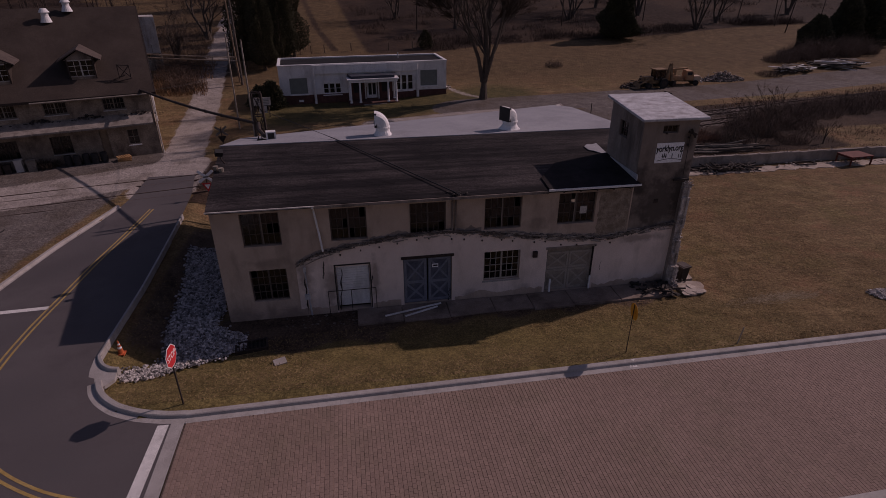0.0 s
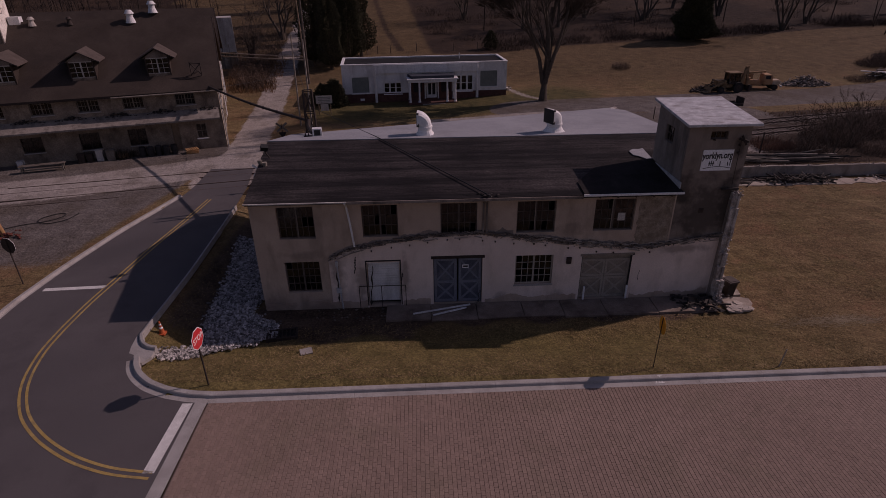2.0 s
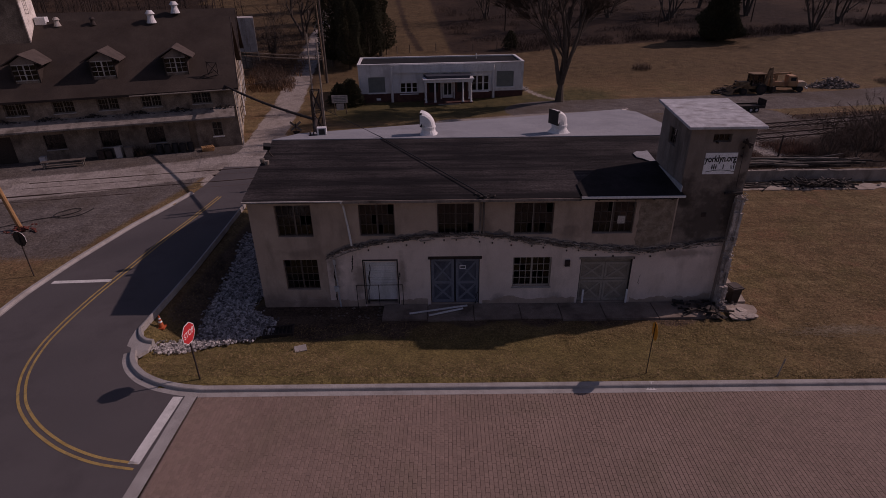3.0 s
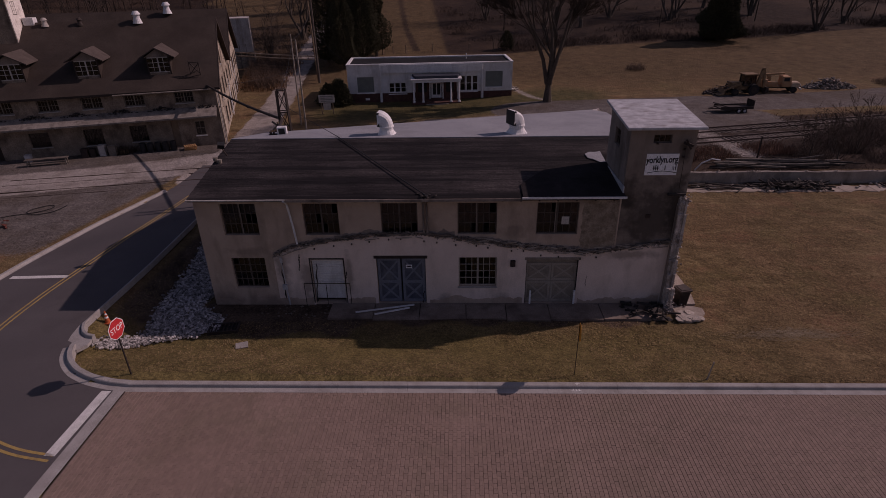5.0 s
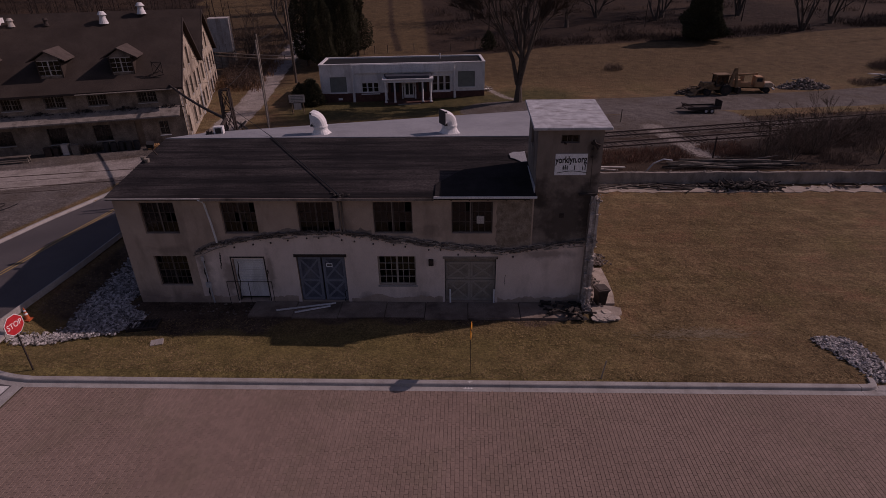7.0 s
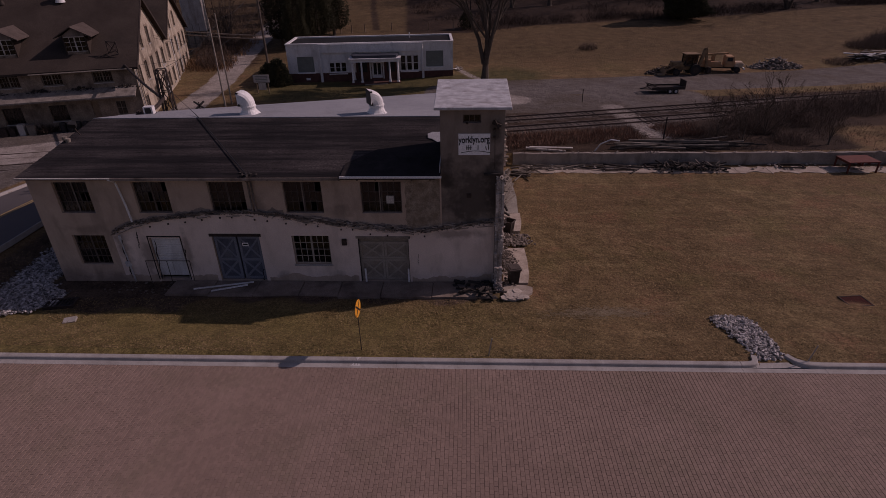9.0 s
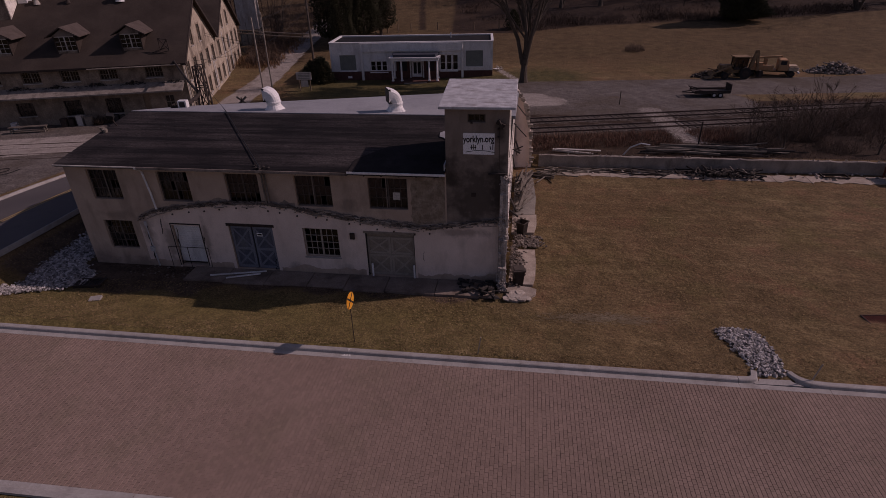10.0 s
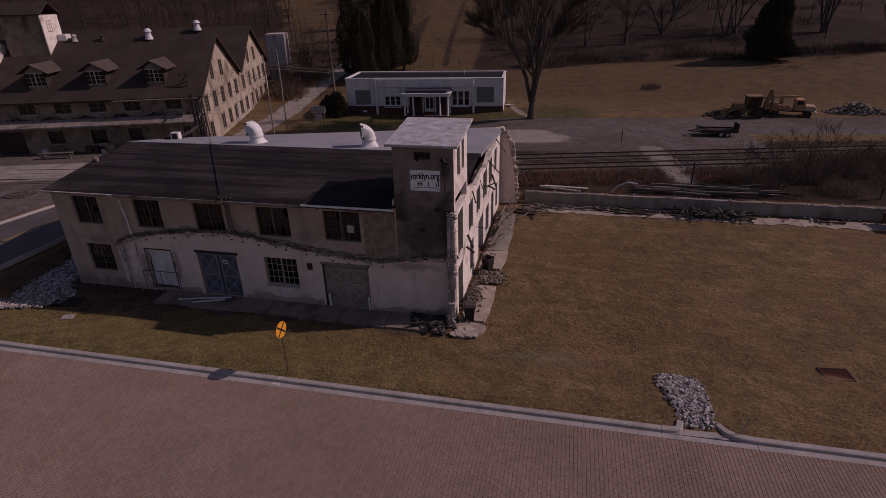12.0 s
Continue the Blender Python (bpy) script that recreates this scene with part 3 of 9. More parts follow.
soil = np.maximum(soil, 0.9 * smooth(23.0, 23.9, GY + 0.3 * np.sin(GX * 1.3)) * (1 - smooth(26.6, 27.2, GY)) * smooth(-5.6, -4.8, GX) * (1 - smooth(0.5, 2.0, GX)))
soil = np.maximum(soil, 0.75 * smooth(-12.2, -11.5, GX) * (1 - smooth(-10.2, -9.6, GX)) * smooth(23, 25, GY) * (1 - smooth(38, 41, GY)))
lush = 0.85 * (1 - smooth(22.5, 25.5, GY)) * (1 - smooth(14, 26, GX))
# darker green lawn before the hall, with its shade painted in
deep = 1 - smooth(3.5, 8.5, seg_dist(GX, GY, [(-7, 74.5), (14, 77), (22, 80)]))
rough = 0.85 * smooth(82, 96, GY)  # unmown pasture on the slope
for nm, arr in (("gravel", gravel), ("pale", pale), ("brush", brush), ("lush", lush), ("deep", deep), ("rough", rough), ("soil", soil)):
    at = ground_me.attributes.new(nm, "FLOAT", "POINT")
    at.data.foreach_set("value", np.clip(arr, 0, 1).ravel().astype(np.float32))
ground_me.polygons.foreach_set("use_smooth", [True] * len(faces))


def ground_material():
    m = bpy.data.materials.new("dormant_grass_and_gravel")
    m.use_nodes = True
    n, l = m.node_tree.nodes, m.node_tree.links
    b = n["Principled BSDF"]
    b.inputs["Roughness"].default_value = 0.95
    b.inputs["Specular IOR Level"].default_value = 0.1
    pos = n.new("ShaderNodeNewGeometry").outputs["Position"]

    def tex(s, d=5.0, r=0.6):
        x = n.new("ShaderNodeTexNoise")
        x.inputs["Scale"].default_value, x.inputs["Detail"].default_value, x.inputs["Roughness"].default_value = s, d, r
        l.new(pos, x.inputs["Vector"])
        return x.outputs["Fac"]

    def rng(v, a, c, lo=0.0, hi=1.0):
        x = n.new("ShaderNodeMapRange")
        for k, val in zip(("From Min", "From Max", "To Min", "To Max"), (a, c, lo, hi)):
            x.inputs[k].default_value = val
        l.new(v, x.inputs["Value"])
        return x.outputs["Result"]

    def mix(f, a, c, kind="MIX"):
        x = n.new("ShaderNodeMix")
        x.data_type, x.blend_type = "RGBA", kind
        for k, val in ((0, f), (6, a), (7, c)):
            if isinstance(val, (int, float)):
                x.inputs[k].default_value = val
            elif isinstance(val, tuple):
                x.inputs[k].default_value = (*val, 1)
            else:
                l.new(val, x.inputs[k])
        return x.outputs[2]

    def zone(name, wob):
        a = n.new("ShaderNodeAttribute")
        a.attribute_name = name
        s = n.new("ShaderNodeMath")
        s.operation = "ADD"
        l.new(a.outputs["Fac"], s.inputs[0])
        l.new(rng(wob, 0.3, 0.7, -0.3, 0.3), s.inputs[1])
        return rng(s.outputs[0], 0.38, 0.62)
    big, mid, fine, tiny = tex(0.12), tex(0.9), tex(7.0, 6.0, 0.7), tex(28.0, 3.0)
    grass = mix(rng(mid, 0.35, 0.65), (0.112, 0.077, 0.038), (0.195, 0.136, 0.068))
    grass = mix(rng(big, 0.42, 0.6, 0, 0.6), grass, (0.135, 0.08, 0.043))
    grass = mix(rng(tex(0.33), 0.5, 0.66, 0, 0.7), grass, (0.1, 0.072, 0.036))
    grass = mix(rng(tex(0.21), 0.54, 0.66, 0, 0.5), grass, (0.19, 0.118, 0.066))
    grass = mix(rng(tex(0.27, 7.0, 0.72), 0.53, 0.66, 0, 0.62), grass, (0.205, 0.108, 0.062))
    grass = mix(rng(tex(0.19, 6.0, 0.7), 0.54, 0.64, 0, 0.5), grass, (0.125, 0.1, 0.04))
    mp = n.new("ShaderNodeMapping")
    mp.inputs["Rotation"].default_value, mp.inputs["Scale"].default_value = (0, 0, -0.35), (0.16, 1.0, 1.0)
    l.new(pos, mp.inputs["Vector"])
    wisp = n.new("ShaderNodeTexNoise")
    wisp.inputs["Scale"].default_value, wisp.inputs["Detail"].default_value, wisp.inputs["Roughness"].default_value = 1.5, 7.0, 0.7
    l.new(mp.outputs["Vector"], wisp.inputs["Vector"])
    grass = mix(rng(wisp.outputs["Fac"], 0.54, 0.7, 0, 0.5), grass, (0.27, 0.195, 0.105))
    grass = mix(rng(wisp.outputs["Fac"], 0.46, 0.34, 0, 0.4), grass, (0.09, 0.06, 0.032))
    fa = n.new("ShaderNodeAttribute")
    fa.attribute_name = "rough"
    grass = mix(fa.outputs["Fac"], grass, mix(rng(tex(0.55, 8.0, 0.75), 0.36, 0.64), (0.062, 0.04, 0.0215), (0.138, 0.093, 0.049)))
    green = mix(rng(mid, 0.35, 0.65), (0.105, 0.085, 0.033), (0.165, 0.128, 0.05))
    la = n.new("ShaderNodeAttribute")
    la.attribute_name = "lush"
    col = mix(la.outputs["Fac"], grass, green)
    # darkened lawn colour that stands in for shade before the hall
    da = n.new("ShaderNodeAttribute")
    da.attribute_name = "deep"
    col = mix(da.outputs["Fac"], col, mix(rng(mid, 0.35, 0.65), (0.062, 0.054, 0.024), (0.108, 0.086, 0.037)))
    bru = mix(rng(mid, 0.35, 0.65), (0.022, 0.0142, 0.0108), (0.045, 0.0295, 0.0215))
    bru = mix(rng(tex(0.06, 5.0), 0.45, 0.62, 0, 0.7), bru, (0.066, 0.042, 0.028))
    col = mix(zone("brush", fine), col, bru)
    col = mix(zone("soil", fine), col, mix(rng(mid, 0.35, 0.65), (0.058, 0.039, 0.028), (0.112, 0.078, 0.056)))
    gra = mix(rng(mid, 0.35, 0.65), (0.098, 0.084, 0.077), (0.155, 0.134, 0.123))
    gra = mix(rng(big, 0.45, 0.62, 0, 0.7), gra, (0.085, 0.066, 0.05))
    col = mix(zone("gravel", fine), col, gra)
    pal = mix(rng(mid, 0.3, 0.7), (0.25, 0.216, 0.192), (0.34, 0.3, 0.272))
    pal = mix(rng(tex(0.35), 0.52, 0.62, 0, 0.55), pal, (0.15, 0.125, 0.105))
    hard = zone("pale", fine)
    col = mix(hard, col, pal)
    v = n.new("ShaderNodeCombineColor")
    f2 = rng(fine, 0.3, 0.7, 0.42, 1.58)
    for i in range(3):
        l.new(f2, v.inputs[i])
    col = mix(rng(hard, 0, 1, 0.9, 0.35), col, v.outputs[0], "MULTIPLY")
    v2 = n.new("ShaderNodeCombineColor")
    f3 = rng(tiny, 0.3, 0.7, 0.6, 1.4)
    for i in range(3):
        l.new(f3, v2.inputs[i])
    col = mix(0.8, col, v2.outputs[0], "MULTIPLY")
    l.new(col, b.inputs["Base Color"])
    hum = n.new("ShaderNodeBump")
    hum.inputs["Strength"].default_value, hum.inputs["Distance"].default_value = 0.55, 0.22
    l.new(tex(2.2, 3.0), hum.inputs["Height"])
    bp = n.new("ShaderNodeBump")
    bp.inputs["Strength"].default_value, bp.inputs["Distance"].default_value = 0.6, 0.06
    l.new(fine, bp.inputs["Height"])
    l.new(hum.outputs["Normal"], bp.inputs["Normal"])
    l.new(bp.outputs["Normal"], b.inputs["Normal"])
    return m


ground_me.materials.append(ground_material())
ground = tagged(new("ground", ground_me), "dormant brown lawn and field with gravel yards and bare hillside", "ground", kind="structure")

# side road: asphalt sheet between its kerbs
bm = bmesh.new()
NC = 14
rows_ = []
for (ax, ay), (bx, by) in zip(RR, RL):
    rows_.append([bm.verts.new((ax + (bx - ax) * k / NC, ay + (by - ay) * k / NC, float(road_z(ax + (bx - ax) * k / NC, ay + (by - ay) * k / NC)))) for k in range(NC + 1)])
for a, b in zip(rows_, rows_[1:]):
    for k in range(NC):
        bm.faces.new((a[k], a[k + 1], b[k + 1], b[k]))
bmesh.ops.recalc_face_normals(bm, faces=bm.faces)
for f in bm.faces:
    if f.normal.z < 0:
        f.normal_flip()
road = lone("road", bm, ASPHALT, "grey asphalt side road curving into the brick street", "road", kind="structure")


def ribbon(line, width, lift, zf, n=60, offset=0.0, dash=None):
    """A painted stripe lying on a surface along a line."""
    bm_ = bmesh.new()
    p = resample(line, n)
    d = np.gradient(p, axis=0)
    d /= np.linalg.norm(d, axis=1)[:, None]
    nrm = np.stack([-d[:, 1], d[:, 0]], 1)
    prev = None
    for q, s in zip(p, nrm):
        a, c = q + s * (offset - width / 2), q + s * (offset + width / 2)
        cur = (bm_.verts.new((*a, float(zf(*a)) + lift)), bm_.verts.new((*c, float(zf(*c)) + lift)))
        if prev:
            bm_.faces.new((prev[0], cur[0], cur[1], prev[1]))
        prev = cur
    bmesh.ops.recalc_face_normals(bm_, faces=bm_.faces)
    for f in bm_.faces:
        if f.normal.z < 0:
            f.normal_flip()
    return bm_


CENTRE = [(-7.95, 13.8), (-9.5, 14.02), (-11.15, 14.65), (-12.8, 15.65), (-14.2, 16.9), (-15.15, 18.35), (-15.7, 19.7), (-16.12, 21.4), (-16.28, 23.4), (-16.33, 25.9), (-16.2, 28.9), (-16.06, 33.1), (-15.75, 37.3), (-15.48, 42.3)]
for off in (-0.13, 0.13):
    lone("centre_line", ribbon(CENTRE, 0.11, 0.008, road_z, 80, off), YELLOW_LINE, "worn double yellow centre line on the asphalt", "road marking", kind="structure")
lone("stop_bar", ribbon([(-19.75, 27.45), (-16.35, 27.6)], 0.35, 0.008, road_z, 8), WHITE_LINE, "white painted stop bar on the side road", "road marking", kind="structure")
lone("stop_bar", ribbon([(-7.98, 17.4), (-8.08, 13.9)], 0.42, 0.008, road_z, 8), WHITE_LINE, "white painted stop bar at the brick street", "road marking", kind="structure")
lone("paving_band", ribbon([(-7.45, 17.55), (-7.5, 9.7)], 0.5, 0.012, road_z, 8), CONCRETE, "flush concrete band between asphalt and brick paving", "paving edge", kind="structure")


def kerb(line, side, name="kerb", gutter=0.27, n=90, label="", zf=road_z, wide=0.14, rise=1.0):
    """Kerb and gutter swept along a line; side +1 puts the kerb to the left of the line's run."""
    prof = [(0.0, -0.2), (0.0, 0.006), (gutter, 0.012), (gutter + 0.035, 0.12 * rise), (gutter + 0.07, 0.15 * rise), (gutter + 0.14 + wide, 0.155 * rise), (gutter + 0.16 + wide, -0.25)]
    p = resample(line, n)
    d = np.gradient(p, axis=0)
    d /= np.linalg.norm(d, axis=1)[:, None]
    nrm = np.stack([-d[:, 1], d[:, 0]], 1) * side
    bm_ = bmesh.new()
    prev = None
    for q, s in zip(p, nrm):
        z = float(zf(*q))
        cur = [bm_.verts.new((q[0] + s[0] * o, q[1] + s[1] * o, z + h)) for o, h in prof]
        if prev:
            for k in range(len(prof) - 1):
                bm_.faces.new((prev[k], prev[k + 1], cur[k + 1], cur[k]))
        else:
            bm_.faces.new(cur)
        prev = cur
    bm_.faces.new(prev[::-1])
    bmesh.ops.recalc_face_normals(bm_, faces=bm_.faces)
    return lone(name, bm_, CONCRETE, label or "pale concrete kerb and gutter beside the grass", "kerb", kind="structure")


def sz(x, y):
    return street_z(x)


def north_edge(x):
    return 17.55 + 0.024 * x


def south_edge(x):
    return 9.98 + 0.024 * x


# north kerb in cast lengths, broken at the two drain openings
CORNER = [(-7.2, 17.4), (-8.06, 17.47), (-9.21, 17.77), (-10.26, 18.29), (-11.03, 18.96), (-11.53, 19.66), (-11.77, 20.3)]
kerb(CORNER, -1, n=30)
kerb([(-10.85, 21.08), (-11.25, 21.16), (-11.65, 21.46), (-11.95, 21.88), (-12.14, 22.3)], -1, n=18, gutter=0.02, wide=0.05)
kerb([(-12.2, 22.32), (-12.24, 24.46), (-12.25, 26.3), (-12.3, 29.3), (-12.52, 33.5), (-12.72, 37), (-12.95, 40.5)], -1, n=44, gutter=0.05, wide=0.0, rise=0.7)
edges_x = [-7.18, -4.2, -1.2, 1.8, 4.8, 7.8, 10.8, 13.8, 16.8, 19.8, 22.8, 25.8, 28.9]
for a, b in zip(edges_x, edges_x[1:]):
    kerb([(a, north_edge(a)), (b - 0.006, north_edge(b))], 1, n=6, zf=sz)
kerb([(28.92, north_edge(28.9) + 0.24), (29.4, north_edge(29.5) + 0.26), (29.75, north_edge(29.8) + 0.4), (29.9, north_edge(29.9) + 0.95)], 1, n=14, zf=sz, gutter=0.03)
kerb([(31.0, north_edge(31) + 0.98), (31.2, north_edge(31) + 0.6), (31.7, north_edge(31.7) + 0.31), (32.5, north_edge(32.5) + 0.24)], 1, n=14, zf=sz, gutter=0.03)
edges_x = [32.52, 35.5, 38.5, 41.5, 44.5, 47.5, 52, 58, 66, 80]
for a, b in zip(edges_x, edges_x[1:]):
    kerb([(a, north_edge(a)), (b - 0.006, north_edge(b))], 1, n=6, zf=sz)
for a, b in [(-7.0, 0), (0.03, 7), (7.03, 14), (14.03, 22), (22.03, 32), (32.03, 50), (50.03, 80)]:
    kerb([(a, south_edge(a)), (b, south_edge(b))], -1, n=6, zf=sz)
kerb([(-20.0, 23.0), (-20.2, 26), (-20.0, 30), (-19.3, 36), (-18.25, 41.5), (-17.95, 43.2)], 1, n=42, gutter=0.1, wide=0.1)
kerb([(-10.2, 9.85), (-14.3, 11.4), (-17.3, 14.2), (-19.2, 18), (-19.98, 22.9)], 1, n=40, gutter=0.1)
# concrete aprons at the drain openings
pan = bmesh.new()
prism(pan, [(-11.78, 20.31), (-12.08, 21.41), (-12.2, 22.28), (-12.12, 22.27), (-11.94, 21.86), (-11.64, 21.44), (-11.24, 21.14), (-10.85, 21.05), (-10.8, 20.6), (-11.05, 20.2), (-11.25, 20.1)], -0.15, 0.012, Matrix.Translation((0, 0, float(road_z(-11.8, 21.2)))))
lone("drain_apron", pan, CONCRETE, "concrete drain apron opening in the kerb", "drain apron", kind="structure")
lone("gutter_pan", ribbon([(28.9, north_edge(28.9) + 0.13), (32.5, north_edge(32.5) + 0.13)], 0.27, 0.01, sz, 8), CONCRETE, "flush concrete gutter pan before the drain opening", "gutter", kind="structure")
prism_bm = bmesh.new()
prism(prism_bm, [(29.55, 18.56), (31.5, 18.62), (31.15, 18.85), (31.0, 19.28), (29.95, 19.24), (29.8, 18.78)], 0.4, float(street_z(30.5)) + 0.02)
lone("drain_apron", prism_bm, CONCRETE, "concrete drain apron opening in the kerb beside the rocks", "drain apron", kind="structure")

# bed of the brick street under the pavers
bm = bmesh.new()
prev = None
for x in np.linspace(-7.2, 120, 60):
    cur = [bm.verts.new((x, south_edge(x) - 0.02, float(street_z(x)) - 0.02)), bm.verts.new((x, north_edge(x) + 0.02, float(street_z(x)) - 0.02))]
    if prev:
        bm.faces.new((prev[0], cur[0], cur[1], prev[1]))
    prev = cur
street = lone("brick_street", bm, PAVER_JOINT, "street paved with small red brick pavers", "street", kind="structure")

# ---------- the old two-storey factory ----------
rng = random.Random(7)
factory = thing("factory_building", (5.8, 34, 0), 0, "derelict two-storey tan stucco factory, dark shingled roof, one broken end", "building")
factory.matrix_basis = Matrix.Identity(4)
FX0, FX1, FY = -7.2, 18.75, 26.55
TX0 = 15.5
RIDGE_Y, RIDGE_Z, EAVE_Y, EAVE_Z = 34.6, 7.6, 26.0, 6.76
front = frame_of((FX0, FY, 0), (1, 0), (0, -1))
UP = [(-5.81, -3.88), (-1.36, 0.55), (2.83, 4.8), (6.94, 9.04), (11.15, 13.35)]
ZU = (4.43, 6.27)
LOWER = {"low": (-5.78, -3.87, 1.09, 3.02), "white": (-1.3, 0.51, 0.1, 2.88), "blue": (2.39, 5.14, 0.08, 3.08), "lwin": (6.99, 9.12, 1.19, 3.05), "garage": (10.74, 13.6, 0.05, 2.9)}
holes = [(a - FX0, b - FX0, *ZU) for a, b in UP] + [(v[0] - FX0, v[1] - FX0, v[2], v[3]) for v in LOWER.values()]
part("front_wall", moved(wall_sheet(TX0 - FX0, 6.66, holes, 0.35, bottom=-0.4), front), STUCCO, factory)
# paler skin left by the vanished lean-to, its head following the roof scar
SCAR = [(-3.35, 3.05), (-2.6, 3.5), (-1.9, 3.72), (0.23, 4.12), (2.78, 4.4), (5.14, 4.42), (7.4, 4.12), (9.5, 3.8), (11.8, 3.5), (14.07, 3.28), (16.0, 3.55), (18.7, 4.0)]


def scar(x):
    return float(np.interp(x, [p[0] for p in SCAR], [p[1] for p in SCAR]))


S0 = -3.35
low_holes = [(v[0] - S0, v[1] - S0, v[2] - (0.001 if v[2] > 0.5 else 0.6), v[3]) for k, v in LOWER.items() if k != "low"]
skin = wall_sheet(18.7 - S0, 4, low_holes, 0.04, steps=list(np.arange(0, 22.0, 0.4)), top=lambda s: scar(s + S0) + 0.05 * math.sin(s * 9), bottom=-0.4)
part("lower_plaster", moved(skin, frame_of((S0, FY - 0.043, 0), (1, 0), (0, -1))), PALE_PLASTER, factory, "paler painted plaster below the roof scar")
bm = bmesh.new()
x = -3.3
while x < 18.6:
    z = scar(x)
    for k in range(4):
        stone(bm, (x + rng.uniform(-0.1, 0.1), FY - rng.uniform(0.0, 0.16), z + rng.uniform(-0.04, 0.2) + 0.03), rng.uniform(0.03, 0.09), rng, 0.7)
    if rng.random() < 0.8:
        a = Vector((x, FY - 0.1, z + rng.uniform(0.0, 0.25)))
        beam(bm, a, (x + rng.uniform(0.3, 0.7), FY - rng.uniform(0.08, 0.2), scar(x + 0.5) + rng.uniform(0, 0.2)), rng.uniform(0.03, 0.07))
    x += 0.13
part("roof_scar", bm, DARK_RUBBLE, factory, "ragged line of broken masonry left by a removed roof")
bm = bmesh.new()
for _ in range(330):
    x = rng.uniform(-3.2, 18.4) if rng.random() < 0.5 else rng.uniform(7.5, 16.5)
    up = rng.uniform(-0.16, 0.12) + (rng.uniform(0.0, 0.28) if 8 < x < 16 else 0)
    if rng.random() < 0.6:
        stone(bm, (x, FY - rng.uniform(0.03, 0.13), scar(x) + up), rng.uniform(0.03, 0.075), rng, 0.6)
    else:
        e = x + rng.uniform(0.25, 0.9)
        beam(bm, (x, FY - 0.13, scar(x) + up), (e, FY - rng.uniform(0.09, 0.16), scar(min(e, 18.7)) + up + rng.gauss(0, 0.05)), rng.uniform(0.02, 0.045))
tagged(part("scar_mortar", bm, RUBBLE, factory, "pale mortar crumbs and splintered lath along the roof scar"), kind="stuff")
for x0 in np.arange(-0.8, 15, 0.95):
    x0 += rng.uniform(-0.25, 0.25)
    z = scar(x0) - rng.uniform(0.17, 0.34)
    part("anchor_bracket", boxes((x0 - 0.035, x0 + 0.035, FY - 0.11, FY - 0.04, z - 0.08, z)), DARK_STEEL, factory)
# sooty strip of bare masonry above the scar, and worn parging along the foot of the wall
for nm, f0, f1, mat, x0, x1 in (("sooty_strip", lambda q: scar(q) + 0.02, lambda q: scar(q) + 0.25 + 0.4 * abs(noise.noise((q * 0.7, 4, 0))) + 0.16 * noise.noise((q * 3, 1, 0)) + 0.1 * noise.noise((q * 9, 1, 0)), STUCCO_GREY, -3.3, 15.4),
                                ("worn_parging", lambda q: -0.3, lambda q: 0.42 + 0.35 * noise.noise((q * 0.8, 9, 0)) + 0.15 * noise.noise((q * 4, 3, 0)), STUCCO, -7.15, 18.3)):
    bm = bmesh.new()
    prev = None
    yy = FY - (0.006 if nm == "sooty_strip" else 0.05)
    for q in np.arange(x0, x1, 0.12):
        door_gap = nm == "worn_parging" and any(v[0] - 0.08 < q < v[1] + 0.08 for k, v in LOWER.items() if v[2] < 0.5)
        if nm == "sooty_strip" and any(a - 0.1 < q < b + 0.1 and f1(q) > ZU[0] - 0.12 for a, b in UP):
            door_gap = True
        if door_gap:
            if len(bm.faces):
                part(nm, bm, mat, factory)
                bm = bmesh.new()
            elif len(bm.verts):
                bm.clear()
            prev = None
            continue
        cur = [bm.verts.new((q, yy, f0(q))), bm.verts.new((q, yy, max(f1(q), f0(q) + 0.02))), bm.verts.new((q, FY + 0.05, max(f1(q), f0(q) + 0.02)))]
        if prev:
            bm.faces.new((prev[0], cur[0], cur[1], prev[1])), bm.faces.new((prev[1], cur[1], cur[2], prev[2]))
        prev = cur
    part(nm, bm, mat, factory)
# patch of bare masonry where the stucco has fallen
bm = bmesh.new()
edge = [(13.55 + 0.16 * noise.noise((k * 0.8, 2, 0)), 3.45 + k * 0.2) for k in range(16)] + [(15.42, 6.45 - k * 0.3) for k in range(10)]
f_ = [bm.verts.new((x, FY - 0.008, z)) for x, z in edge]
g_ = [bm.verts.new((x, FY + 0.03, z)) for x, z in edge]
bm.faces.new(f_)
for k in range(len(edge)):
    bm.faces.new((f_[k], f_[(k + 1) % len(edge)], g_[(k + 1) % len(edge)], g_[k]))
part("bare_masonry", bm, BARE_MASONRY, factory, "patch of bare brown masonry")
# side, rear and tower walls
left = frame_of((FX0 - 0.004, 40.3, 0), (0, -1), (-1, 0))
part("side_wall", moved(wall_sheet(40.3 - FY - 0.01, 7.4, [(3.0, 4.6, 4.3, 6.1), (7.0, 8.6, 4.3, 6.1)], 0.35, steps=[0.5 * k for k in range(28)],
     top=lambda s: float(np.interp(40.3 - s, (26, 34.6, 40.5), (6.68, 7.42, 6.3))), bottom=-0.4), left), STUCCO, factory)
for a in (3.0, 7.0):
    window(factory, left, a, a + 1.6, 4.3, 6.1, 4, 4, mullions=(2,), sill=False, panes=False)
back_u = Vector((FX0 - FX1, 40.3 - 46.8)).normalized()
part("rear_wall", moved(wall_sheet(26.6, 6.2, [], 0.35, bottom=-0.4), frame_of((FX1 - 0.1, 46.75, 0), back_u[:], (-back_u[1], back_u[0]))), STUCCO, factory)
